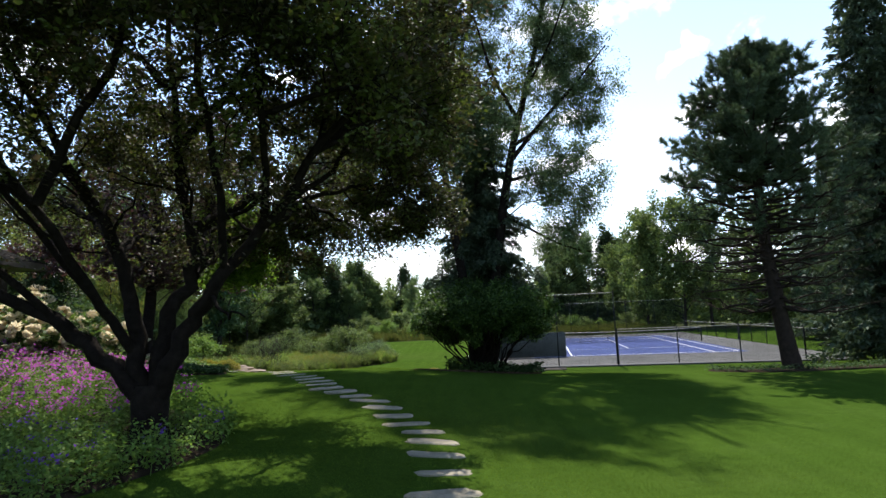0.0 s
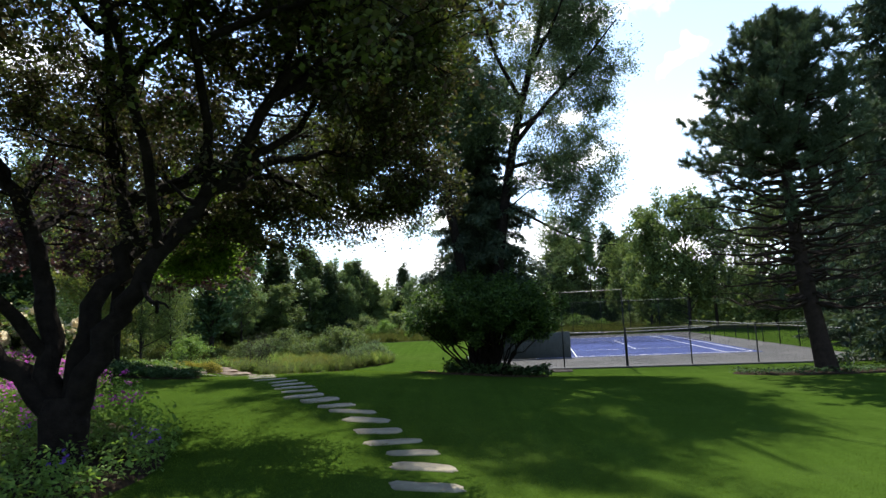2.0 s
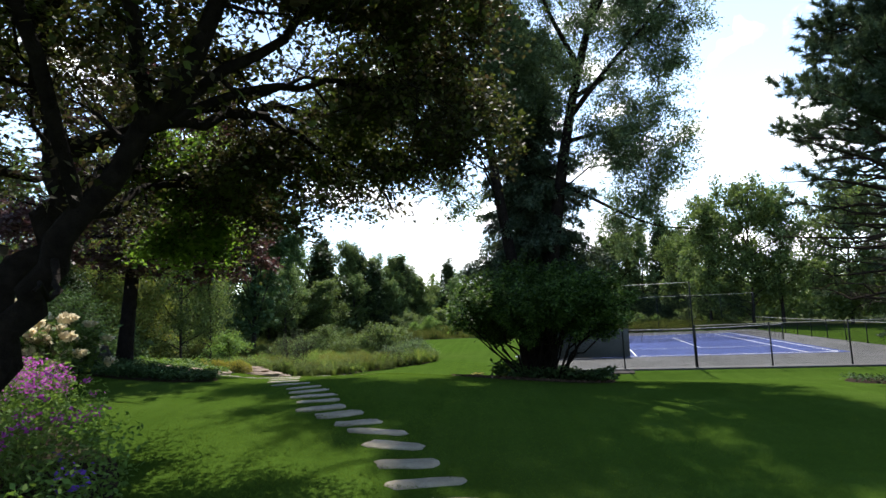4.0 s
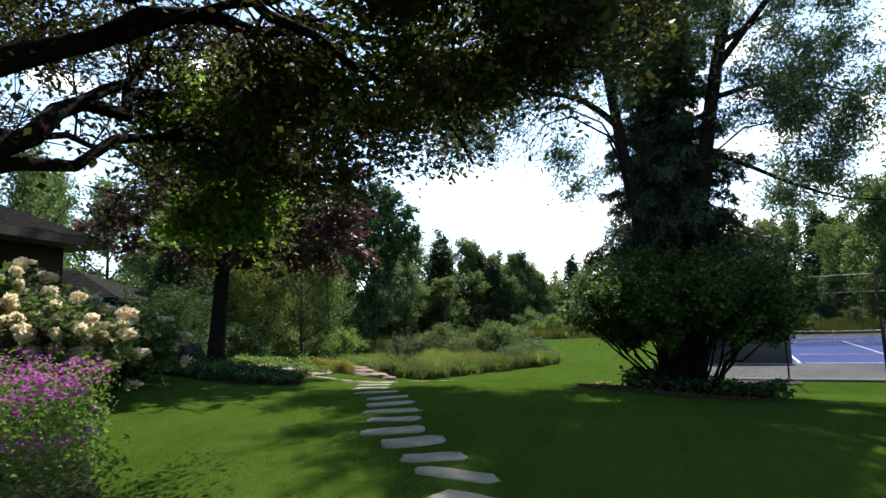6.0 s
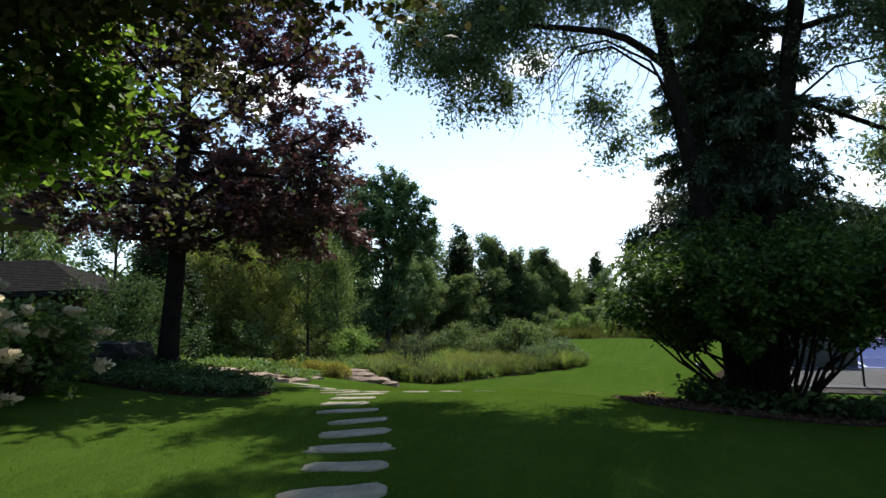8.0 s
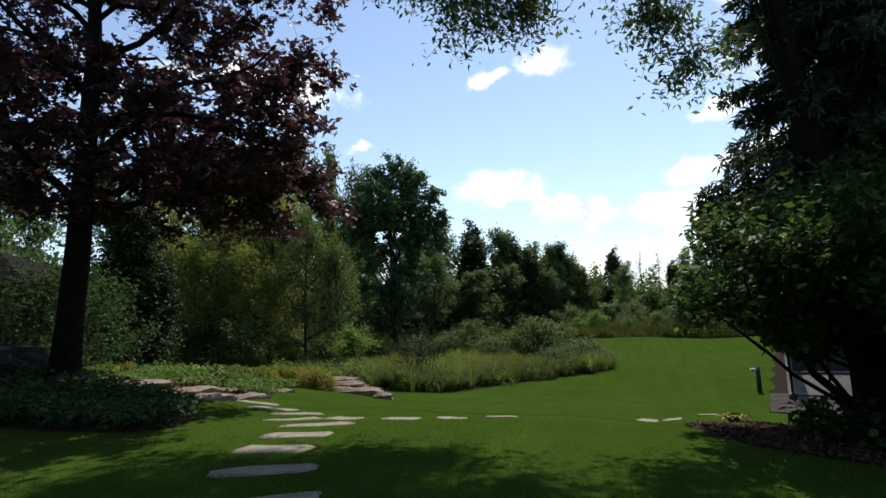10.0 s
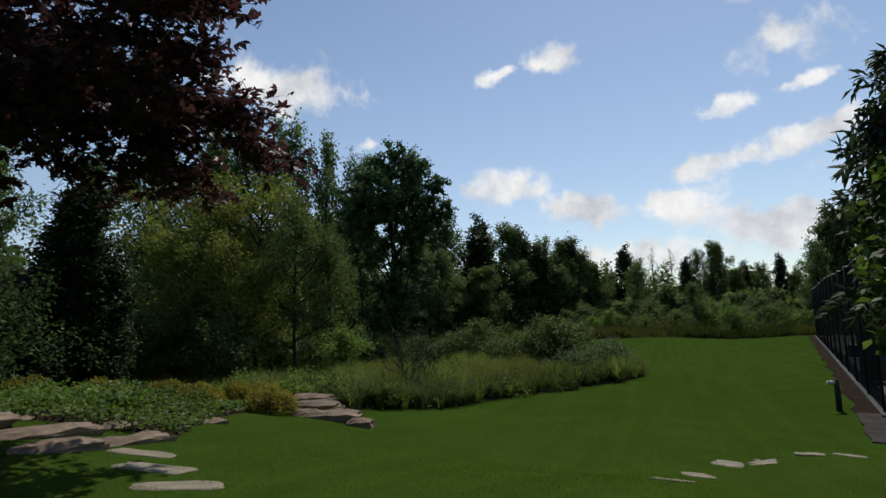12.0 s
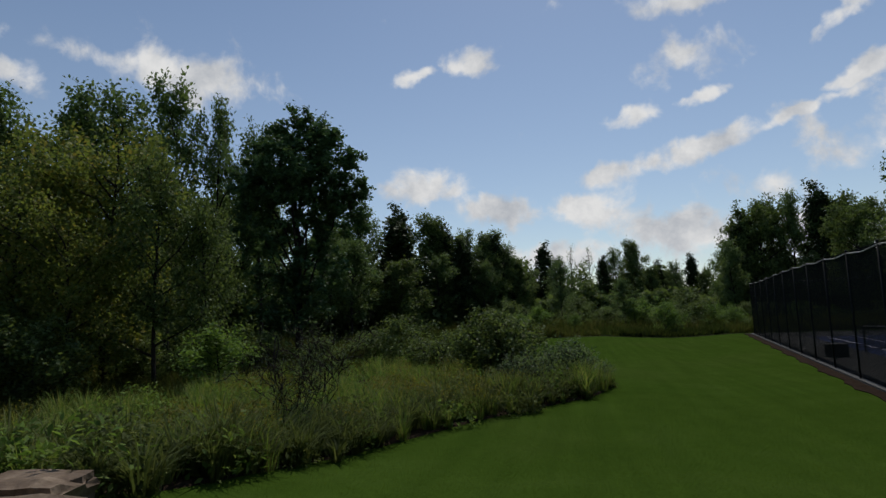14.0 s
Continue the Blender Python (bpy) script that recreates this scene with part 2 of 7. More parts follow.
LEAF_EDGE = leaf_material("edge leaf", [G(.036, .047, .016), G(.054, .068, .023), G(.028, .039, .014), G(.085, .096, .038)], 0.40, 0.7, 0.05)
LEAF_GREY = leaf_material("grey-green leaf", [G(.05, .068, .03), G(.07, .09, .042), G(.10, .12, .06), G(.04, .058, .022)], 0.38, 0.7, 0.05, gain=1.6)
LEAF_ROD = leaf_material("goldenrod spray", [G(.17, .16, .03), G(.24, .22, .04), G(.13, .13, .03), G(.15, .17, .035)], 0.45, gain=1.0)
NEEDLE_PINE = leaf_material("pine needle", [G(.021, .034, .020), G(.033, .049, .027), G(.046, .062, .034)], 0.2)
NEEDLE_SPRUCE = leaf_material("spruce needle", [G(.018, .028, .019), G(.028, .042, .027), G(.040, .053, .034)], 0.22, gain=2.6)
NEEDLE_CEDAR = leaf_material("cedar spray", [G(.011, .019, .008), G(.017, .028, .010), G(.025, .038, .013)], 0.2)
BLADE_LAWN = leaf_material("lawn blade", [G(.07, .125, .013), G(.088, .148, .017), G(.105, .162, .023), G(.12, .165, .034)], 0.6, 0.8, 0.02, gain=1.0)
BLADE_TALL = leaf_material("tall grass blade", [G(.06, .085, .022), G(.09, .11, .03), G(.14, .13, .05), G(.05, .075, .018)], 0.45, 0.8, 0.03, gain=1.0)
BLADE_WEEDY = leaf_material("meadow weed blade", [G(.035, .055, .016), G(.055, .078, .022), G(.075, .088, .03)], 0.4, 0.8, 0.03, gain=1.0)
BLADE_BED = leaf_material("bed grass blade", [G(.048, .082, .018), G(.07, .11, .024), G(.10, .13, .036), G(.13, .125, .05)], 0.45, 0.7, 0.05)
CHIP = leaf_material("bark chip", [G(.05, .03, .02), G(.10, .062, .04), G(.16, .105, .07), G(.075, .05, .036)], 0.0, 0.9, 0.05, gain=1.0)
BARK_DARK = surface("dark bark", [(0.3, G(.009, .007, .006)), (0.7, G(.026, .020, .016))], 9.0, 0.9, 0.9, 60.0, gloss=0.04)
BARK_GREY = surface("grey bark", [(0.3, G(.022, .019, .016)), (0.7, G(.065, .056, .048))], 8.0, 0.9, 0.9, 50.0, gloss=0.04)
BARK_PINE = surface("pine bark", [(0.3, G(.025, .018, .014)), (0.7, G(.05, .037, .03))], 7.0, 0.9, 0.9, 40.0, gloss=0.04)
LAWN = lawn_material()
SOIL = surface("bed soil", [(0.3, G(.018, .013, .009)), (0.7, G(.05, .036, .024))], 6.0, 0.95, 0.9, 45.0, gloss=0.02, world=True)
MULCH = surface("mulch path", [(0.3, G(.016, .010, .007)), (0.7, G(.040, .026, .018))], 3.0, 0.95, 0.7, 40.0, gloss=0.02, world=True)
MEADOW = surface("meadow floor", [(0.3, G(.022, .032, .010)), (0.7, G(.052, .06, .02))], 0.5, 0.95, 0.6, 8.0, gloss=0.02, world=True, big=0.1)
STONE = surface("flagstone", [(0.25, G(.15, .13, .09)), (0.75, G(.33, .285, .20))], 2.5, 0.85, 0.5, 30.0)
ROCK_DARK = surface("dark rock", [(0.25, G(.022, .024, .018)), (0.75, G(.07, .066, .055))], 3.0, 0.95, 0.9, 24.0, gloss=0.1, distance=0.05)
ROCK = surface("ledge rock", [(0.25, G(.09, .058, .038)), (0.5, G(.215, .155, .108)), (0.75, G(.40, .31, .22))], 3.0, 0.9, 0.5, 14.0, distance=0.03, big=0.9)
COURT_BLUE = surface("blue court", [(0.3, G(.036, .056, .17)), (0.7, G(.048, .072, .205))], 0.6, 0.9, 0.1, 60.0, gloss=0.08, world=True, big=0.12)
COURT_GREY = surface("grey court", [(0.3, G(.08, .079, .077)), (0.7, G(.125, .123, .12))], 0.5, 0.95, 0.15, 50.0, gloss=0.08, world=True, big=0.15)
LINE_WHITE = surface("white court paint", [(0.3, G(.66, .66, .66)), (0.7, G(.8, .8, .8))], 4.0, 0.7, 0.1)
CONCRETE = surface("concrete edge", [(0.3, G(.042, .036, .032)), (0.7, G(.080, .070, .062))], 2.0, 0.9, 0.4, 30.0, gloss=0.02, world=True)
POST_BLACK = surface("black coated steel", [(0.3, G(.018, .02, .02)), (0.7, G(.03, .032, .032))], 5.0, 0.7, 0.1, gloss=0.08)
RAIL_PALE = surface("pale top wire", [(0.3, G(.25, .24, .22)), (0.7, G(.38, .36, .33))], 5.0, 0.5, 0.1, metallic=0.4)
BOARD_GREEN = surface("grey green board", [(0.3, G(.11, .12, .11)), (0.7, G(.15, .16, .15))], 1.5, 0.8, 0.15, big=0.5)
NET_BLACK = wire_material("net cord")
CHAIN = wire_material("chain link", 0.05)
CHAIN_DARK = wire_material("chain link with dark mesh", 0.32)
SHINGLE = surface("asphalt shingle", [(0.3, G(.011, .010, .009)), (0.7, G(.031, .027, .024))], 5.0, 0.95, 0.8, 40.0, gloss=0.03)
BRICK = surface("dark brick", [(0.3, G(.022, .014, .012)), (0.7, G(.05, .031, .025))], 4.0, 0.9, 0.6, 30.0)
SOFFIT = surface("painted soffit", [(0.3, G(.16, .13, .10)), (0.7, G(.22, .18, .15))], 2.0, 0.7, 0.1)
FASCIA = surface("brown fascia", [(0.3, G(.06, .045, .035)), (0.7, G(.10, .075, .06))], 3.0, 0.7, 0.2)
GLASS = glass_material("window glass")
WOOD_DARK = surface("weathered post", [(0.3, G(.02, .03, .022)), (0.7, G(.045, .06, .045))], 6.0, 0.8, 0.4)
LAMP_GLASS = surface("lamp lens", [(0.3, G(.5, .5, .48)), (0.7, G(.62, .62, .6))], 6.0, 0.3, 0.0)


make_world()


# ---- building helpers ----
def smooth(v):
    v = np.clip(v, 0, 1)
    return v * v * (3 - 2 * v)


COURT_X, COURT_Y, COURT_TURN, COURT_Z = 6.276, 36.512, radians(9.67), -0.93


def court(u, v, z=0.0):
    """A place on the court: u along the near baseline from its left corner, v away from it."""
    c, s = math.cos(COURT_TURN), math.sin(COURT_TURN)
    return Vector((COURT_X + u * c + v * s, COURT_Y - u * s + v * c, COURT_Z + z))


def ground(x, y):
    """The height of the ground."""
    g = (0.22 + 0.21 * smooth((y - 8) / 6) - 1.37 * smooth((y - 15.5) / 15.5) - 0.08 * np.clip(np.asarray(x) + 2.5, 0, 5) - 0.02 * np.clip(np.asarray(x) - 2.5, 0, 8)
         - 0.29 * np.exp(-((y - 23.0) / 2.2) ** 2) * smooth((np.asarray(x) + 6.5) / 2.5) * smooth((-0.3 - np.asarray(x)) / 1.4)
         + 0.45 * smooth((y - 50) / 30) + 0.4 * smooth((-np.asarray(x) - 6) / 4) * smooth((32 - y) / 6))
    c, s = math.cos(COURT_TURN), math.sin(COURT_TURN)
    dx, dy = x - COURT_X, y - COURT_Y
    u, v = dx * c - dy * s, dx * s + dy * c
    d = np.maximum(np.maximum(-3.4 - u, u - 15.5), np.maximum(-6.5 - v, v - 31))
    w = 1 - smooth((d - 0.3) / 4)
    return g * (1 - w) + (COURT_Z - 0.06) * w


def gz(x, y):
    return float(ground(np.float64(x), np.float64(y)))


def part(name, bm, mat, parent=None, label="", flat=False):
    """Links a bmesh as one mesh object under its thing."""
    me = bpy.data.meshes.new(name)
    bm.to_mesh(me)
    bm.free()
    if not flat:
        for p in me.polygons:
            p.use_smooth = True
    return place(name, me, mat, parent, label)


def place(name, me, mat, parent=None, label=""):
    if not me.materials:
        me.materials.append(mat)
    ob = new(name, me)
    if parent is not None:
        ob.parent = parent
    if label:
        ob["label"] = label
    return ob


def raw(name, verts, faces, mat, parent=None, label="", flat=True):
    """Links plain vertices and faces as one mesh object."""
    me = bpy.data.meshes.new(name)
    me.from_pydata([tuple(v) for v in verts], [], [tuple(int(i) for i in f) for f in faces])
    if not flat:
        me.polygons.foreach_set("use_smooth", [True] * len(me.polygons))
    me.update()
    return place(name, me, mat, parent, label)


def quads(name, verts, mat, parent=None, label=""):
    """Many loose quads (n, 4, 3) in one mesh."""
    n = len(verts)
    me = bpy.data.meshes.new(name)
    me.vertices.add(4 * n)
    me.vertices.foreach_set("co", np.asarray(verts, np.float32).ravel())
    me.loops.add(4 * n)
    me.loops.foreach_set("vertex_index", np.arange(4 * n, dtype=np.int32))
    me.polygons.add(n)
    me.polygons.foreach_set("loop_start", np.arange(0, 4 * n, 4, dtype=np.int32))
    me.polygons.foreach_set("loop_total", np.full(n, 4, dtype=np.int32))
    me.update(calc_edges=True)
    return place(name, me, mat, parent, label)


def triangles(name, verts, mat, parent=None, label=""):
    n = len(verts)
    me = bpy.data.meshes.new(name)
    me.vertices.add(3 * n)
    me.vertices.foreach_set("co", np.asarray(verts, np.float32).ravel())
    me.loops.add(3 * n)
    me.loops.foreach_set("vertex_index", np.arange(3 * n, dtype=np.int32))
    me.polygons.add(n)
    me.polygons.foreach_set("loop_start", np.arange(0, 3 * n, 3, dtype=np.int32))
    me.polygons.foreach_set("loop_total", np.full(n, 3, dtype=np.int32))
    me.update(calc_edges=True)
    return place(name, me, mat, parent, label)


def empty(name, x=0.0, y=0.0, z=0.0, turn=0.0):
    ob = new(name)
    ob.matrix_basis = pose(x, y, z, 0, 0, turn)
    ob.empty_display_size = 0.2
    return ob


def box(bm, lo, hi, bevel=0.0):
    """An upright box, from corner to corner."""
    r = bmesh.ops.create_cube(bm, size=1.0)
    lo, hi = Vector(lo), Vector(hi)
    for v in r["verts"]:
        v.co = Vector((lo[i] + (v.co[i] + 0.5) * (hi[i] - lo[i]) for i in range(3)))
    if bevel:
        edges = list({e for v in r["verts"] for e in v.link_edges})
        bmesh.ops.bevel(bm, geom=edges, offset=bevel, segments=2, affect="EDGES", profile=0.5)


def rod(bm, a, b, r0, r1=None, sides=8, cap=True):
    """A round rod from a to b."""
    a, b = Vector(a), Vector(b)
    d = b - a
    m = Matrix.Translation((a + b) / 2) @ d.to_track_quat("Z", "Y").to_matrix().to_4x4()
    bmesh.ops.create_cone(bm, cap_ends=cap, segments=sides, radius1=r0, radius2=r0 if r1 is None else r1, depth=d.length, matrix=m)


def unit(v):
    return v / np.maximum(np.linalg.norm(v, axis=-1, keepdims=True), 1e-9)


def leaves(rng, points, size, aspect=0.5, upward=0.6, droop=0.0, away=None):
    """Leaf blades at the points, as folded diamonds."""
    n = len(points)
    normal = rng.normal(size=(n, 3))
    normal[:, 2] = np.abs(normal[:, 2]) + upward
    normal = unit(normal)
    along = rng.normal(size=(n, 3))
    along[:, 2] -= droop
    if away is not None:
        along = along * 0.6 + away
    along = unit(along - normal * np.sum(along * normal, axis=1, keepdims=True))
    side = np.cross(normal, along)
    s = size * rng.uniform(0.65, 1.25, (n, 1))
    mid = points + along * s * 0.45
    lift = normal * s * 0.10
    return np.stack([points, mid + side * s * aspect * 0.5 + lift, points + along * s, mid - side * s * aspect * 0.5 + lift], axis=1)


def blades(rng, points, height, width, bend=0.35):
    """Grass blades that stand on the points."""
    n = len(points)
    a = rng.uniform(0, 2 * np.pi, n)
    d = np.stack([np.cos(a), np.sin(a), np.zeros(n)], axis=1)
    h = np.asarray(height).reshape(-1, 1) * rng.uniform(0.6, 1.25, (n, 1))
    b = rng.normal(size=(n, 3)) * bend
    b[:, 2] = 1.0
    tip = points + unit(b) * h
    w = width * rng.uniform(0.7, 1.3, (n, 1))
    return np.stack([points - d * w, points + d * w, tip], axis=1)


def tubes(name, lines, mat, parent, sides=7, label=""):
    """Tapered round branches, one mesh. lines: (points (n, 3), radii (n))."""
    verts, faces, base = [], [], 0
    for pts, rad, *k in lines:
        k = k[0] if k else sides
        pts = np.asarray(pts, float)
        n = len(pts)
        tan = unit(np.gradient(pts, axis=0))
        ref = np.array([0.31, 0.17, 0.93]) if abs(tan[0, 2]) < 0.8 else np.array([0.95, 0.2, 0.1])
        a = unit(np.cross(tan, ref))
        b = np.cross(tan, a)
        ang = np.arange(k) * 2 * np.pi / k
        ring = pts[:, None] + np.asarray(rad)[:, None, None] * (a[:, None] * np.cos(ang)[None, :, None] + b[:, None] * np.sin(ang)[None, :, None])
        verts.append(ring.reshape(-1, 3))
        i = np.arange(n - 1)[:, None] * k
        j = np.arange(k)[None]
        q = np.stack([i + j, i + (j + 1) % k, i + k + (j + 1) % k, i + k + j], axis=-1).reshape(-1, 4) + base
        faces.append(q)
        base += n * k
    return raw(name, np.concatenate(verts), np.concatenate(faces), mat, parent, label, flat=False)


def arc(p0, p1, rng, lift=0.0, n=6, wobble=0.04):
    """A branch's line from p0 to p1, bowed upward by lift and slightly crooked."""
    p0, p1 = np.asarray(p0, float), np.asarray(p1, float)
    t = np.linspace(0, 1, n)[:, None]
    length = np.linalg.norm(p1 - p0)
    mid = (p0 + p1) / 2 + np.array([0, 0, lift * length]) + rng.normal(size=3) * length * 0.06
    line = (1 - t) ** 2 * p0 + 2 * t * (1 - t) * mid + t ** 2 * p1
    line[1:-1] += rng.normal(size=(n - 2, 3)) * length * wobble
    return line


def along_line(pts, s):
    k = s * (len(pts) - 1)
    i = min(int(k), len(pts) - 2)
    return pts[i] + (pts[i + 1] - pts[i]) * (k - i), unit(pts[i + 1] - pts[i])


def branch_out(rng, limbs, subs, twigs, sub_len, twig_len, droop=0.0, first=0.3, spread=0.9, up=0.2, taper=0.4):
    """Side branches and twigs on limbs. Gives the branch lines and the twigs' ends, on which leaves grow."""
    lines, ends = [], []
    for pts, rad in limbs:
        for j in range(subs):
            s = first + (1 - first) * (j + rng.uniform(0, 1)) / subs
            p, d = along_line(pts, s)
            way = unit(d * 0.7 + rng.normal(size=3) * spread + np.array([0, 0, up]))
            L = sub_len * rng.uniform(0.6, 1.25) * (1.15 - 0.45 * s)
            end = p + way * L + np.array([0, 0, -droop * L])
            sub = arc(p, end, rng, 0.08, 5)
            r = max(0.008, np.interp(s, np.linspace(0, 1, len(rad)), rad) * taper)
            lines.append((sub, np.linspace(r, 0.005, 5), 5))
            for k in range(twigs):
                s2 = 0.25 + 0.75 * (k + rng.uniform(0, 1)) / twigs
                q, e = along_line(sub, s2)
                w2 = unit(e * 0.8 + rng.normal(size=3) * 0.8 + np.array([0, 0, up * 0.5 - droop]))
                l2 = twig_len * rng.uniform(0.5, 1.3)
                tip = q + w2 * l2
                lines.append((np.stack([q, (q + tip) / 2 + rng.normal(size=3) * l2 * 0.06, tip]), np.array([0.006, 0.004, 0.002]), 3))
                ends.append((q, tip))
    return lines, np.array(ends)


def lobe_points(rng, lobes, core=0.2):
    """Points inside soft-edged ellipsoids, thicker to the outside. lobes: centre, radii, count."""
    out = []
    for cx, cy, cz, rx, ry, rz, n in lobes:
        d = unit(rng.normal(size=(n, 3)))
        k = rng.uniform(core, 1.0, (n, 1)) ** 0.5 * (1 + 0.16 * np.sin(d[:, :1] * 5 + cx * 3) * np.sin(d[:, 2:] * 4 + cz))
        out.append(np.array([cx, cy, cz]) + d * k * np.array([rx, ry, rz]))
    return np.concatenate(out)


def fill_crown(rng, limbs, tips, twigs=7, twig_len=0.45, droop=0.0, flat=0.6, up=0.1, thick=0.011):
    """Branches grown from the limbs to the tips, each with a spray of twigs. Gives the branch lines and the twigs' ends."""
    pts, rad = [], []
    for line, r in limbs:
        u = np.linspace(0.2, 1, 4 * len(line))
        t = np.linspace(0, 1, len(line))
        pts.append(np.column_stack([np.interp(u, t, line[:, k]) for k in range(3)]))
        rad.append(np.interp(u, t, r))
    pts, rad = np.concatenate(pts), np.concatenate(rad)
    near = np.array([np.min(np.sum((pts - p) ** 2, axis=1)) for p in tips])
    lines, ends = [], []
    for p in tips[np.argsort(near)]:
        gap = np.linalg.norm(pts - p, axis=1) + 0.7 * np.maximum(0, pts[:, 2] - p[2] + 0.1) * (1 - droop)
        i = int(np.argmin(gap))
        q, L = pts[i], float(np.linalg.norm(p - pts[i]))
        if L < 0.05:
            continue
        sub = arc(q, p, rng, 0.05, 5, 0.035)
        r = min(rad[i] * 0.65, 0.006 + thick * L)
        lines.append((sub, np.linspace(r, 0.004, 5), 5 if r > 0.015 else 4))
        pts = np.concatenate([pts, sub[2:]])
        rad = np.concatenate([rad, np.linspace(r, 0.004, 5)[2:]])
        for k in range(twigs):
            a, e = along_line(sub, rng.uniform(0.4, 1.0))
            way = unit(e * 0.5 + rng.normal(size=3) * np.array([1, 1, flat]) + np.array([0, 0, up - droop]))
            tip = a + way * twig_len * rng.uniform(0.5, 1.3)
            lines.append((np.stack([a, (a + tip) / 2 + rng.normal(size=3) * twig_len * 0.06, tip]), np.array([0.005, 0.004, 0.002]), 3))
            ends.append((a, tip))
    return lines, np.array(ends)


def leaf_points(rng, ends, count, jitter):
    """Points scattered along the twigs."""
    i = rng.integers(0, len(ends), count)
    t = rng.uniform(0.05, 1.08, (count, 1))
    return ends[i, 0] * (1 - t) + ends[i, 1] * t + rng.normal(size=(count, 3)) * jitter


# ---- ground, beds, paths ----
def grid_axis(lo, hi, step, far):
    fine = np.arange(lo, hi + step / 2, step)
    out = np.geomspace(step, far, 26)
    return np.concatenate([lo - out[::-1], fine, hi + out])


def make_ground():
    xs, ys = grid_axis(-40, 45, 0.6, 1400), grid_axis(-12, 90, 0.6, 1400)
    X, Y = np.meshgrid(xs, ys)
    Z = ground(X, Y)
    nx, ny = len(xs), len(ys)
    i, j = np.meshgrid(np.arange(ny - 1), np.arange(nx - 1), indexing="ij")
    a = (i * nx + j).ravel()
    faces = np.stack([a, a + 1, a + nx + 1, a + nx], axis=1)
    ob = raw("ground", np.stack([X, Y, Z], axis=-1).reshape(-1, 3), faces, LAWN, flat=False)
    tagged(ob, "mown green lawn that falls gently towards the court", "lawn", kind="structure")


make_ground()


def inside(px, py, outline):
    """Which points lie inside a closed outline."""
    o = np.asarray(outline, float)
    n = len(o)
    res = np.zeros(np.shape(px), bool)
    for k in range(n):
        (x0, y0), (x1, y1) = o[k], o[(k + 1) % n]
        cross = (y0 > py) != (y1 > py)
        with np.errstate(divide="ignore", invalid="ignore"):
            res ^= cross & (px < (x1 - x0) * (py - y0) / (y1 - y0) + x0)
    return res


def rounded(outline, steps=6):
    """A smooth closed line through the corners."""
    o = np.asarray(outline, float)
    n = len(o)
    pts = []
    for k in range(n):
        p0, p1, p2, p3 = o[k - 1], o[k], o[(k + 1) % n], o[(k + 2) % n]
        for t in np.linspace(0, 1, steps, endpoint=False):
            pts.append(0.5 * (2 * p1 + (p2 - p0) * t + (2 * p0 - 5 * p1 + 4 * p2 - p3) * t * t + (3 * p1 - p0 - 3 * p2 + p3) * t ** 3))
    return np.array(pts)


def bed(name, outline, mat, label, category, step=0.4, rise=0.035):
    """A planted bed's soil: a cushion laid on the ground, its rim sunk into it."""
    o = rounded(outline, 8)
    c = o.mean(axis=0)
    rings = [1.0, 0.97, 0.85, 0.7, 0.5, 0.3, 0.12]
    lifts = [-0.05, rise, rise, rise, rise, rise, rise]
    verts, faces = [], []
    n = len(o)
    for r, l in zip(rings, lifts):
        p = c + (o - c) * r
        verts.append(np.column_stack([p, ground(p[:, 0], p[:, 1]) + l]))
    for k in range(len(rings) - 1):
        for i in range(n):
            j = (i + 1) % n
            faces.append((k * n + i, k * n + j, (k + 1) * n + j, (k + 1) * n + i))
    verts = np.concatenate(verts)
    ob = raw(name, verts, faces, mat, flat=False)
    me = ob.data
    bm = bmesh.new()
    bm.from_mesh(me)
    bm.verts.ensure_lookup_table()
    bm.faces.new([bm.verts[(len(rings) - 1) * n + i] for i in range(n)])
    bmesh.ops.recalc_face_normals(bm, faces=bm.faces)
    bm.to_mesh(me)
    bm.free()
    return tagged(ob, label, category, kind="structure")


def scatter(rng, outline, count, inset=0.0):
    """Random points inside an outline."""
    o = rounded(outline, 8)
    lo, hi = o.min(axis=0), o.max(axis=0)
    got = []
    total = 0
    while total < count:
        p = rng.uniform(lo, hi, (count * 2, 2))
        p = p[inside(p[:, 0], p[:, 1], o)]
        got.append(p)
        total += len(p)
    return np.concatenate(got)[:count]


FLOWER_BED = [(-4.4, 4.6), (-3.3, 6.2), (-3.0, 8.0), (-3.8, 9.7), (-4.8, 10.6), (-5.8, 11.4), (-6.3, 12.1), (-7.6, 12.7), (-9.0, 13.0), (-10.6, 12.9), (-11.0, 11.0), (-11.0, 7.0), (-10.4, 4.6), (-7.5, 3.6)]
MAPLE_BED = [(-6.7, 16.4), (-6.35, 16.9), (-6.6, 17.6), (-7.4, 18.3), (-8.2, 18.5), (-9.5, 18.2), (-11.0, 17.7), (-11.9, 17.0), (-12.4, 15.8), (-11.4, 15.3), (-9.5, 15.7), (-7.8, 15.9)]
LEDGE_BED = [(-7.8, 20.2), (-8.0, 21.0), (-8.45, 22.0), (-9.0, 23.5), (-9.5, 24.8), (-11.5, 25.8), (-15.0, 26.0), (-18.5, 24.5), (-18.5, 21.0), (-14.0, 19.6), (-10.0, 19.5)]
ISLAND_BED = [(-8.7, 25.6), (-8.3, 27.9), (-7.8, 30.4), (-6.5, 33.0), (-5.1, 35.0), (-3.8, 36.8), (-3.4, 39.2), (-4.6, 42.4), (-8.0, 44.5), (-12.0, 43.0), (-16.0, 38.0), (-16.0, 31.0), (-13.5, 27.2), (-10.6, 25.4)]
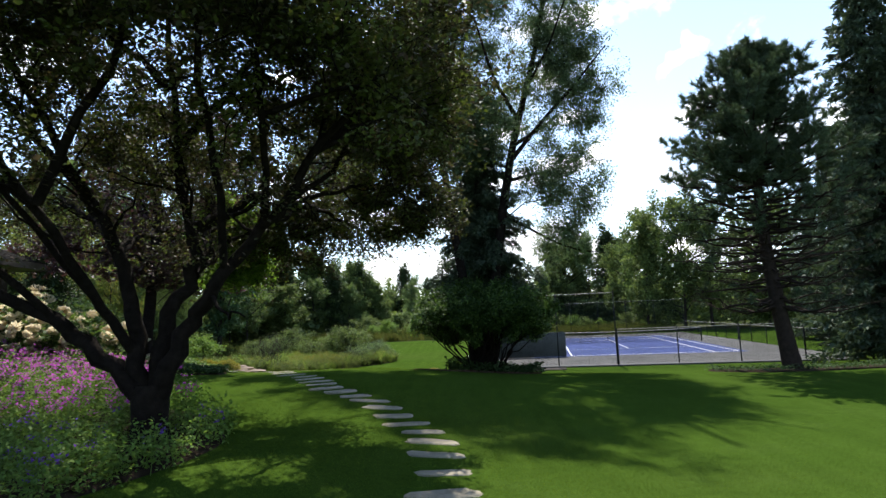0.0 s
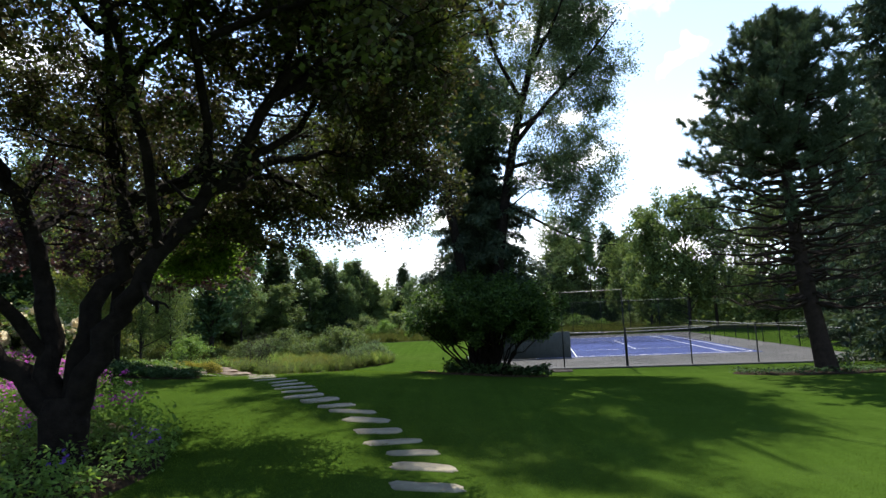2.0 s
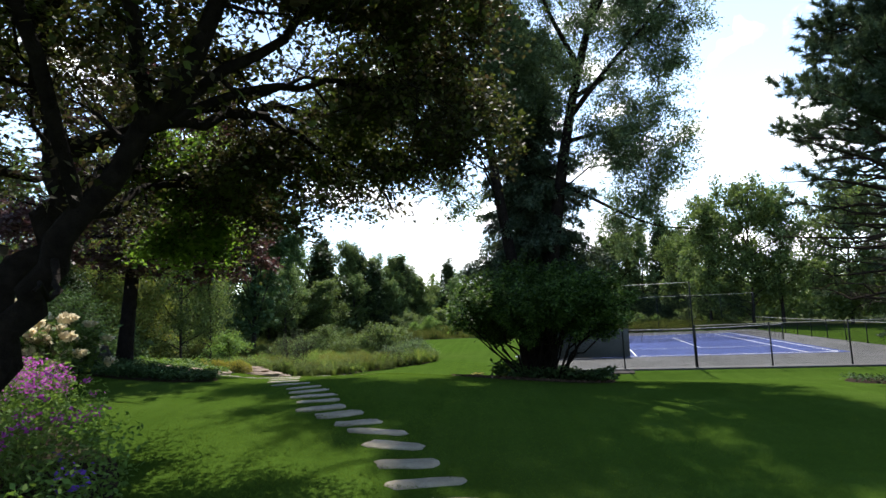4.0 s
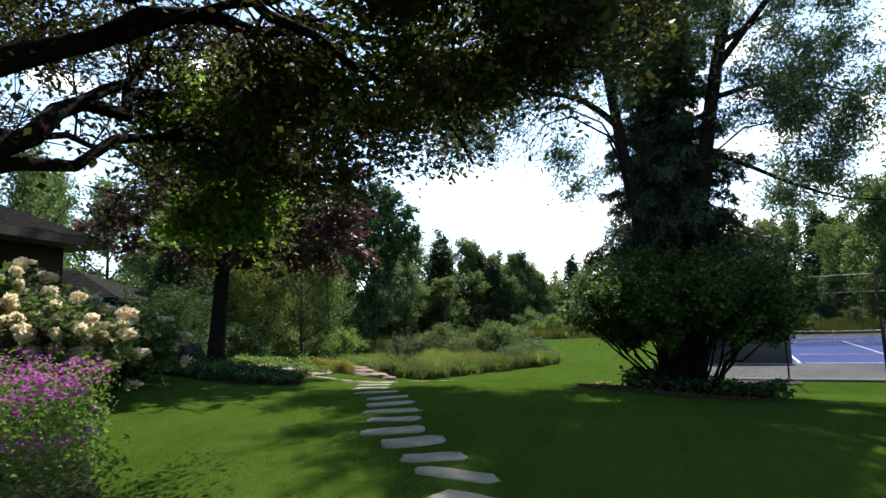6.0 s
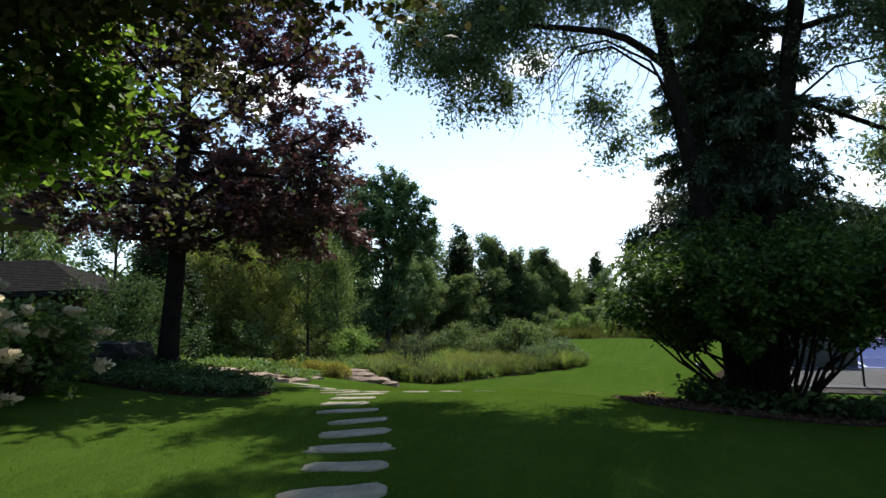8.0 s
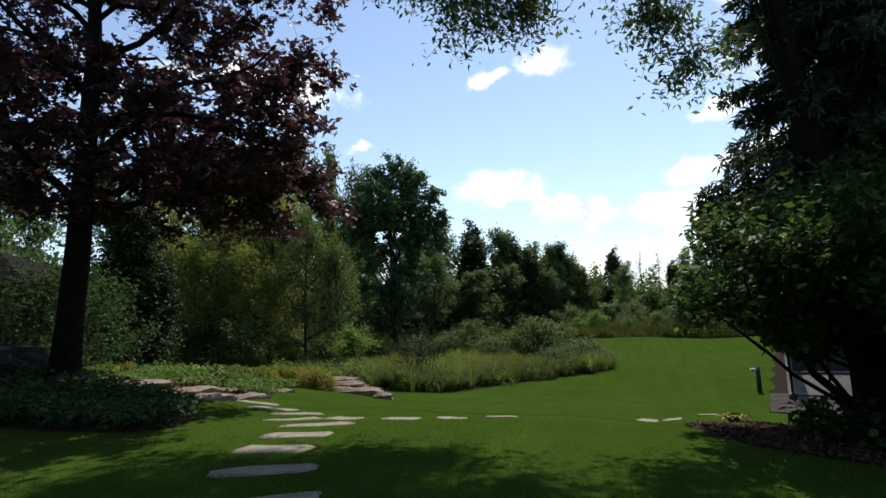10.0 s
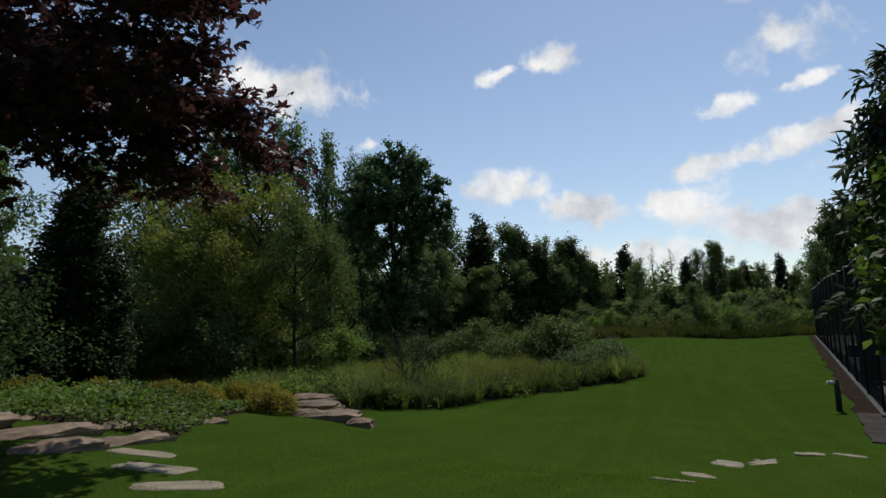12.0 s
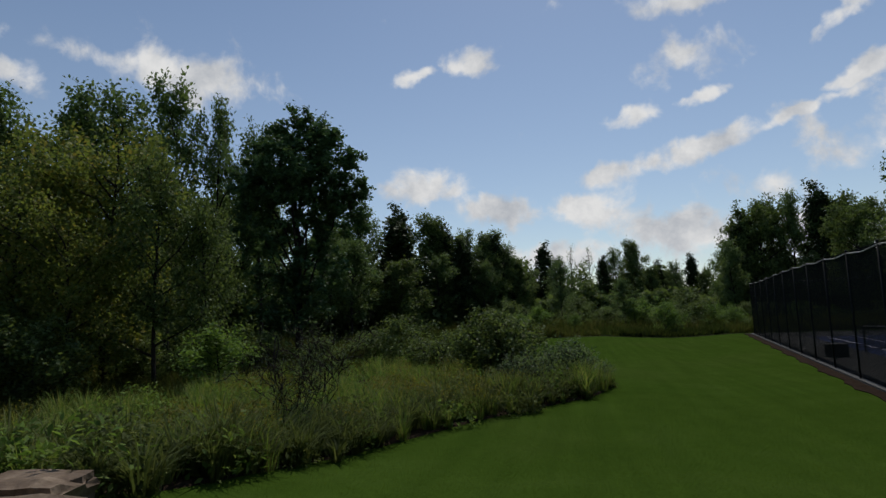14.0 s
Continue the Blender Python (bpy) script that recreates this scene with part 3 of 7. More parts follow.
TREE_BED = [(-1.15, 20.2), (-1.05, 19.2), (-0.75, 18.3), (0.2, 17.7), (1.6, 17.6), (2.8, 18.3), (3.0, 19.6), (2.7, 20.8), (1.8, 21.9), (0.3, 21.9), (-0.6, 21.1)]
PINE_BED = [(7.6, 17.0), (8.6, 16.3), (10.4, 16.4), (13.0, 16.6), (16.0, 17.2), (16.0, 18.2), (12.0, 18.4), (9.4, 18.6), (8.0, 18.2)]
bed("flower_bed", FLOWER_BED, SOIL, "dark soil of the flower bed under the old tree", "flower bed")
bed("maple_bed", MAPLE_BED, SOIL, "dark soil of the shaded bed round the maple", "flower bed")
bed("ledge_bed", LEDGE_BED, SOIL, "planted bed behind flat ledge stones", "flower bed")
bed("island_bed", ISLAND_BED, SOIL, "large wild garden bed in the lawn", "flower bed")
bed("tree_bed", TREE_BED, MULCH, "mulched bed at the foot of the large trees", "flower bed", rise=0.012)
bed("pine_bed", PINE_BED, SOIL, "narrow stony bed under the leaning pine", "flower bed")


def strip(name, rows, mat, label, category, rise=0.02):
    """A path's surface between two long edges. rows: (left x, y, right x, y)."""
    verts, faces = [], []
    for a in rows:
        for x, y in ((a[0], a[1]), (a[2], a[3])):
            verts.append((x, y, gz(x, y) + rise))
            verts.append((x, y, gz(x, y) - 0.1))
    for k in range(len(rows) - 1):
        i = 4 * k
        faces += [(i, i + 2, i + 6, i + 4), (i + 1, i, i + 4, i + 5), (i + 2, i + 3, i + 7, i + 6)]
    faces += [(1, 3, 2, 0)]
    ob = raw(name, verts, faces, mat)
    return tagged(ob, label, category, kind="structure")


def make_meadow():
    """Rough ground from the lawn's far end into the wood."""
    xs, ys = np.linspace(-75, 60, 90), np.linspace(0, 1, 40)
    verts, faces = [], []
    near = 65.5 + 0.9 * np.sin(xs * 0.21) + np.clip(xs, 0, 20) * 0.32 + np.clip(-xs - 9, 0, 12) * -1.9
    near = np.where(xs > 12, 71.5, near)
    for k, x in enumerate(xs):
        for t in ys:
            y = near[k] + (t ** 2) * 120
            verts.append((x, y, gz(x, y) + 0.03 - 0.1 * (t == 0)))
    n = len(ys)
    for k in range(len(xs) - 1):
        for j in range(n - 1):
            a = k * n + j
            faces.append((a, a + n, a + n + 1, a + 1))
    ob = raw("meadow", verts, faces, MEADOW, flat=False)
    tagged(ob, "rough weedy meadow floor before the wood", "meadow", kind="structure")


make_meadow()
strip("mulch_strip", [(*court(-3.80 - 0.07 * math.sin(v * 1.7) - 0.05 * math.sin(v * 4.1), v).xy, *court(-3.42, v).xy) for v in np.linspace(-6.48, 31, 60)], MULCH,
      "brown earth strip along the court's fence", "path", 0.02)


# ---- tennis court ----
def make_court():
    corners = [court(u, v) for u, v in ((-3.4, -6.9), (14.5, -6.9), (14.5, 30.5), (-3.4, 30.5))]
    bm = bmesh.new()
    top = [bm.verts.new(c) for c in corners]
    low = [bm.verts.new(c - Vector((0, 0, 0.25))) for c in corners]
    bm.faces.new(top)
    for k in range(4):
        bm.faces.new((top[k], low[k], low[(k + 1) % 4], top[(k + 1) % 4]))
    bmesh.ops.recalc_face_normals(bm, faces=bm.faces)
    slab = part("court_floor", bm, COURT_GREY, flat=True)
    tagged(slab, "grey asphalt tennis court surround", "tennis court", kind="structure")
    blue = raw("playing_surface", [court(u, v, 0.005) for u, v in ((-0.9, -0.5), (11.4, -0.5), (11.4, 24.4), (-0.9, 24.4))], [(0, 1, 2, 3)], COURT_BLUE, slab, "blue acrylic playing surface")
    w = 0.06

    def line(u0, v0, u1, v1):
        bm = bmesh.new()
        q = [bm.verts.new(court(u, v, 0.010)) for u, v in ((u0, v0), (u1, v0), (u1, v1), (u0, v1))]
        bm.faces.new(q)
        part("court_line", bm, LINE_WHITE, slab, "white painted line", True)

    line(0, -w, 10.97, w)
    line(0, 23.77 - w, 10.97, 23.77 + w)
    for u in (0, 1.37, 9.6, 10.97):
        line(u - w * 0.7, w, u + w * 0.7, 23.77 - w)
    for v in (5.485, 18.285):
        line(1.42, v - w * 0.6, 9.55, v + w * 0.6)
    line(5.485 - w * 0.6, 5.53, 5.485 + w * 0.6, 18.24)
    # net
    net = empty("tennis_net")
    for u in (-0.91, 11.88):
        bm = bmesh.new()
        rod(bm, court(u, 11.885), court(u, 11.885, 1.07), 0.045, sides=10)
        part("post", bm, POST_BLACK, net, "dark green net post")
    n = 24
    bm = bmesh.new()
    uv = bm.loops.layers.uv.new("uv")
    us = np.linspace(-0.9, 11.87, n)
    tops = [0.94 + 0.12 * ((u - 5.485) / 6.39) ** 2 for u in us]
    for k in range(n - 1):
        c = [(us[k], 0.05), (us[k + 1], 0.05), (us[k + 1], tops[k + 1]), (us[k], tops[k])]
        f = bm.faces.new([bm.verts.new(court(u, 11.885, z)) for u, z in c])
        for lp, (u, z) in zip(f.loops, c):
            lp[uv].uv = (u, z)
    part("netting", bm, NET_BLACK, net, flat=True)
    bm = bmesh.new()
    for k in range(n - 1):
        rod(bm, court(us[k], 11.885, tops[k]), court(us[k + 1], 11.885, tops[k + 1]), 0.03, sides=6)
    part("headband", bm, RAIL_PALE, net, "white net headband")
    tagged(net, "tennis net with white headband across the court", "net")


make_court()
FENCE = 3.6


def fence_run(name, a, b, posts, label, mesh=True, height=FENCE, sag=0.0, wires=(), weave=None, rail=0.014):
    """A chain link fence from a to b (court places), with its posts and its top wire."""
    root = empty(name)
    a, b = np.array(a, float), np.array(b, float)
    for k in range(posts):
        u, v = a + (b - a) * k / (posts - 1)
        bm = bmesh.new()
        rod(bm, court(u, v, -0.1), court(u, v, height), 0.032, 0.030, 8)
        post = part("post", bm, POST_BLACK, root)
        bm = bmesh.new()
        bmesh.ops.create_uvsphere(bm, u_segments=8, v_segments=6, radius=0.038, matrix=Matrix.Translation(court(u, v, height)))
        part("cap", bm, POST_BLACK, post, "rounded post cap")
    cuts = 4 * (posts - 1)
    for h, mat, r in ((height - 0.02, RAIL_PALE, rail), *wires):
        bm = bmesh.new()
        for k in range(cuts):
            p = []
            for s in (k / cuts, (k + 1) / cuts):
                u, v = a + (b - a) * s
                dip = sag * math.sin(s * (posts - 1) * math.pi) ** 2 + sag * 0.8 * math.sin(s * 9)
                p.append(court(u, v, h - dip))
            rod(bm, p[0], p[1], r, sides=6, cap=False)
        part("top_rail" if h > 3 else "wire", bm, mat, root)
    if mesh:
        bm = bmesh.new()
        uv = bm.loops.layers.uv.new("uv")
        L = float(np.linalg.norm(b - a))
        for k in range(posts - 1):
            s0, s1 = k / (posts - 1), (k + 1) / (posts - 1)
            c = [(s0, 0.03), (s1, 0.03), (s1, height - 0.03), (s0, height - 0.03)]
            f = bm.faces.new([bm.verts.new(court(*(a + (b - a) * s), z)) for s, z in c])
            for lp, (s, z) in zip(f.loops, c):
                lp[uv].uv = (s * L, z)
        part("chain_link", bm, weave or CHAIN, root, "black chain link mesh", True)
    return tagged(root, label, "fence", kind="structure")


fence_run("fence_near", (0.47 - 2.878, -6.5), (0.47 + 2.878, -6.5), 3, "tall black chain link fence along the court's end", height=3.6, rail=0.012, wires=((3.05, POST_BLACK, 0.008),))
fence_run("fence_corner", (0.47 + 2.878 * 1.02, -6.5), (0.47 + 2.878 * 5, -6.5), 5, "low black chain link fence along the court's end", height=1.75, rail=0.012)
fence_run("fence_west", (-3.3, -6.4), (-3.3, 29.0), 13, "tall black chain link fence along the court's side", sag=0.07, weave=CHAIN_DARK, rail=0.016)
fence_run("fence_far", (-3.3, 29.0), (14.4, 29.0), 7, "tall chain link fence at the court's far end", sag=0.03)
fence_run("fence_east", (14.4, -6.4), (14.4, 29.0), 13, "low black chain link fence beside the court", height=1.25)


def make_court_extras():
    board = empty("practice_board")
    bm = bmesh.new()
    a, b = court(-3.2, -0.6), court(1.05, -0.35)
    d = (b - a).normalized()
    nrm = Vector((-d.y, d.x, 0)) * 0.04
    for z0, z1 in ((0.02, 1.5),):
        v = [bm.verts.new(p + o + Vector((0, 0, z))) for z in (z0, z1) for p, o in ((a, -nrm), (b, -nrm), (b, nrm), (a, nrm))]
        for f in ((0, 1, 5, 4), (1, 2, 6, 5), (2, 3, 7, 6), (3, 0, 4, 7), (4, 5, 6, 7), (3, 2, 1, 0)):
            bm.faces.new([v[i] for i in f])
    bmesh.ops.bevel(bm, geom=bm.edges, offset=0.008, segments=1, affect="EDGES")
    part("panel", bm, BOARD_GREEN, board)
    for s in (0.05, 0.5, 0.95):
        p = a + (b - a) * s + nrm * 1.6
        bm = bmesh.new()
        rod(bm, p, p + Vector((0, 0, 1.55)), 0.03, sides=6)
        part("brace", bm, POST_BLACK, board)
    tagged(board, "grey-green practice board standing on the court", "board")
    bench = empty("bench_box")
    bm = bmesh.new()
    p = court(-2.4, 9.5)
    box(bm, (p.x - 0.34, p.y - 0.22, COURT_Z), (p.x + 0.34, p.y + 0.22, COURT_Z + 0.5), 0.02)
    part("body", bm, POST_BLACK, bench)
    bm = bmesh.new()
    box(bm, (p.x - 0.37, p.y - 0.25, COURT_Z + 0.5), (p.x + 0.37, p.y + 0.25, COURT_Z + 0.54), 0.012)
    part("lid", bm, RAIL_PALE, bench, "pale lid")
    tagged(bench, "dark storage box with pale lid inside the fence", "storage box")
    # short garden lamp post beside the fence
    lamp = empty("bollard_light", 1.2, 31.2, gz(1.2, 31.2))
    bm = bmesh.new()
    rod(bm, (0, 0, -0.05), (0, 0, 0.74), 0.065, 0.062, 12)
    stem = part("post", bm, WOOD_DARK, lamp, "dark green post")
    bm = bmesh.new()
    rod(bm, (-0.05, -0.02, 0.64), (-0.19, -0.06, 0.64), 0.05, 0.055, 10)
    part("lamp_head", bm, LAMP_GLASS, stem, "small pale lamp head")
    tagged(lamp, "short dark bollard with a small lamp beside the court", "lamp")
    bm = bmesh.new()
    c = [court(-3.84, -7.7), court(0.8, -7.7), court(0.8, -6.5), court(-3.84, -6.5)]
    v = [bm.verts.new((p.x, p.y, gz(p.x, p.y) + 0.03)) for p in c]
    w = [bm.verts.new((p.x, p.y, gz(p.x, p.y) - 0.2)) for p in c]
    bm.faces.new(v)
    for k in range(4):
        bm.faces.new((v[k], w[k], w[(k + 1) % 4], v[(k + 1) % 4]))
    bmesh.ops.recalc_face_normals(bm, faces=bm.faces)
    apron = part("concrete_apron", bm, CONCRETE, flat=True)
    tagged(apron, "worn grey concrete apron at the court's gate", "pavement", kind="structure")
    strip("gate_path", [(*court(-3.84 - 0.03 * math.sin(v * 5), v).xy, *court(-1.5, v).xy) for v in np.linspace(-9.4, -7.72, 8)], CONCRETE,
          "worn grey concrete path before the court's gate", "path", 0.03)


make_court_extras()


# ---- house ----
def make_house():
    house = empty("house")
    c0 = np.array([-12.0, 17.4])
    e1, e2 = np.array([0.12, -0.993]), np.array([-0.993, -0.12])
    z = 3.85

    def P(a, b, h):
        q = c0 + e1 * a + e2 * b
        return (q[0], q[1], h)

    L, W = 10.0, 8.0
    rise = W / 2 * math.tan(radians(26))
    top = [P(W / 2, W / 2, z + rise), P(L - W / 2, W / 2, z + rise)]
    eave = [P(0, 0, z), P(L, 0, z), P(L, W, z), P(0, W, z)]
    th = 0.10

    def down(p, d):
        return (p[0], p[1], p[2] - d)

    verts = eave + top
    raw("roof", verts + [down(v, th) for v in eave], [(0, 1, 5, 4), (1, 2, 5), (2, 3, 4, 5), (3, 0, 4), (6, 0, 3, 9), (0, 6, 7, 1), (1, 7, 8, 2), (2, 8, 9, 3)], SHINGLE, house, "brown shingle hip roof")
    # courses of shingles
    for side, (p, q, r, s) in (("a", (eave[0], eave[1], top[1], top[0])), ("b", (eave[3], eave[0], top[0], top[0]))):
        bm = bmesh.new()
        p, q, r, s = map(Vector, (p, q, r, s))
        n = (q - p).cross(s - p).normalized()
        if n.z < 0:
            n = -n
        for k in range(30):
            t0, t1 = k / 30, (k + 1) / 30
            a0, b0, a1, b1 = p.lerp(s, t0), q.lerp(r, t0), p.lerp(s, t1), q.lerp(r, t1)
            f = [bm.verts.new(x) for x in (a0 + n * 0.022, b0 + n * 0.022, b1 + n * 0.006, a1 + n * 0.006)]
            if (b0 - a0).length > 0.2:
                bm.faces.new(f)
                g = [bm.verts.new(x) for x in (a0 + n * 0.002, b0 + n * 0.002)]
                bm.faces.new((g[0], g[1], f[1], f[0]))
        part("shingle_courses", bm, SHINGLE, house, flat=True)
    for a, b in ((0, 1), (3, 0)):
        bm = bmesh.new()
        p, q = Vector(eave[a]), Vector(eave[b])
        d = (q - p).normalized()
        nrm = Vector((d.y, -d.x, 0))
        if nrm.dot(Vector((c0[0], c0[1], z)) - Vector(P(L / 2, W / 2, z))) < 0:
            nrm = -nrm
        v = [bm.verts.new(x) for x in (p + nrm * 0.02, q + nrm * 0.02, q + nrm * 0.02 - Vector((0, 0, 0.2)), p + nrm * 0.02 - Vector((0, 0, 0.2)), p - nrm * 0.02, q - nrm * 0.02, q - nrm * 0.02 - Vector((0, 0, 0.2)), p - nrm * 0.02 - Vector((0, 0, 0.2)))]
        for f in ((0, 1, 2, 3), (4, 7, 6, 5), (0, 4, 5, 1), (3, 2, 6, 7), (0, 3, 7, 4), (1, 5, 6, 2)):
            bm.faces.new([v[i] for i in f])
        part("fascia", bm, FASCIA, house, "dark brown fascia board", True)
    raw("soffit", [down(v, 0.19) for v in eave], [(0, 3, 2, 1)], SOFFIT, house, "pale painted soffit")
    o = 0.65
    base = -0.6

    def wall(a0, b0, a1, b1, holes=()):
        """A wall with openings that go through it. holes: from, to, sill, head along it."""
        p, q = np.array([a0, b0], float), np.array([a1, b1], float)
        n = np.linalg.norm(q - p)
        d = (q - p) / n
        inn = np.array([-d[1], d[0]])
        mid = np.array([L / 2, W / 2])
        if np.dot(mid - p, inn) < 0:
            inn = -inn
        t = 0.28
        cuts = sorted({0.0, n, *[h[0] for h in holes], *[h[1] for h in holes]})
        bm = bmesh.new()

        def block(s0, s1, z0, z1):
            v = []
            for zz in (z0, z1):
                for s, k in ((s0, 0), (s1, 0), (s1, t), (s0, t)):
                    w = p + d * s + inn * k
                    v.append(bm.verts.new(P(w[0], w[1], zz)))
            for f in ((0, 1, 5, 4), (1, 2, 6, 5), (2, 3, 7, 6), (3, 0, 4, 7), (4, 5, 6, 7), (3, 2, 1, 0)):
                bm.faces.new([v[i] for i in f])

        for s0, s1 in zip(cuts, cuts[1:]):
            h = [h for h in holes if h[0] <= s0 + 1e-6 and h[1] >= s1 - 1e-6]
            if h:
                block(s0, s1, base, h[0][2])
                block(s0, s1, h[0][3], z - 0.2)
            else:
                block(s0, s1, base, z - 0.2)
        bmesh.ops.recalc_face_normals(bm, faces=bm.faces)
        part("wall", bm, BRICK, house, "dark brown brick wall", True)
        for s0, s1, z0, z1 in holes:
            win = empty("window")
            win.parent = house
            bm = bmesh.new()
            k = 0.12
            ring = []
            for s, zz in ((s0, z0), (s1, z0), (s1, z1), (s0, z1)):
                w = p + d * s + inn * k
                ring.append(Vector(P(w[0], w[1], zz)))
            for i in range(4):
                rod(bm, ring[i], ring[(i + 1) % 4], 0.045, sides=4)
            m0, m1 = (ring[0] + ring[1]) / 2, (ring[2] + ring[3]) / 2
            rod(bm, m0, m1, 0.03, sides=4)
            part("frame", bm, FASCIA, win, "brown window frame", True)
            raw("pane", ring, [(0, 1, 2, 3)], GLASS, win, "dark glass pane")

    wall(o, o, L - o, o, ((0.9, 2.3, 2.0, 3.2), (4.0, 6.4, 1.6, 3.2)))
    wall(o, W - o, o, o + 0.28, ((2.0, 3.6, 1.6, 3.2),))
    wall(L - o, o + 0.28, L - o, W - o)
    wall(o + 0.28, W - o, L - o - 0.28, W - o)
    raw("floor_slab", [P(a, b, base + 0.05) for a, b in ((o, o), (L - o, o), (L - o, W - o), (o, W - o))], [(0, 1, 2, 3)], CONCRETE, house)
    tagged(house, "low brown brick house with a shingle hip roof", "house", kind="structure")


make_house()


def make_shed():
    shed = empty("outbuilding")
    c0 = np.array([-17.0, 22.6])
    e1, e2 = np.array([-0.93, -0.37]), np.array([-0.37, 0.93])
    z, L, W = 2.85, 9.0, 6.0
    rise = W / 2 * math.tan(radians(24))

    def P(a, b, h):
        q = c0 + e1 * a + e2 * b
        return (q[0], q[1], h)

    eave = [P(0, 0, z), P(L, 0, z), P(L, W, z), P(0, W, z)]
    top = [P(W / 2, W / 2, z + rise), P(L - W / 2, W / 2, z + rise)]
    low = [(x, y, h - 0.16) for x, y, h in eave]
    raw("roof", eave + top + low, [(0, 1, 5, 4), (1, 2, 5), (2, 3, 4, 5), (3, 0, 4), (0, 6, 7, 1), (1, 7, 8, 2), (2, 8, 9, 3), (3, 9, 6, 0), (6, 9, 8, 7)], SHINGLE, shed, "brown shingle hip roof")
    bm = bmesh.new()
    p, q, r, s = map(Vector, (eave[0], eave[1], top[1], top[0]))
    n = (q - p).cross(s - p).normalized()
    n = n if n.z > 0 else -n
    for k in range(20):
        a0, b0, a1, b1 = p.lerp(s, k / 20), q.lerp(r, k / 20), p.lerp(s, (k + 1) / 20), q.lerp(r, (k + 1) / 20)
        f = [bm.verts.new(x) for x in (a0 + n * 0.024, b0 + n * 0.024, b1 + n * 0.006, a1 + n * 0.006)]
        bm.faces.new(f)
        g = [bm.verts.new(x) for x in (a0 + n * 0.002, b0 + n * 0.002)]
        bm.faces.new((g[0], g[1], f[1], f[0]))
    part("shingle_courses", bm, SHINGLE, shed, flat=True)
    o = 0.6
    corner = [(o, o), (L - o, o), (L - o, W - o), (o, W - o)]
    verts = [P(a, b, h) for h in (-1.0, z - 0.15) for a, b in corner]
    raw("wall", verts, [(0, 1, 5, 4), (1, 2, 6, 5), (2, 3, 7, 6), (3, 0, 4, 7)], BRICK, shed, "dark brick wall")
    tagged(shed, "low outbuilding with a brown shingle roof behind shrubs", "house", kind="structure")


make_shed()


# ---- large trees ----
def tree_root(name, x, y, label, category="tree", group="", sink=0.0):
    root = empty(name, x, y, gz(x, y) - sink)
    return tagged(root, label, category, group)


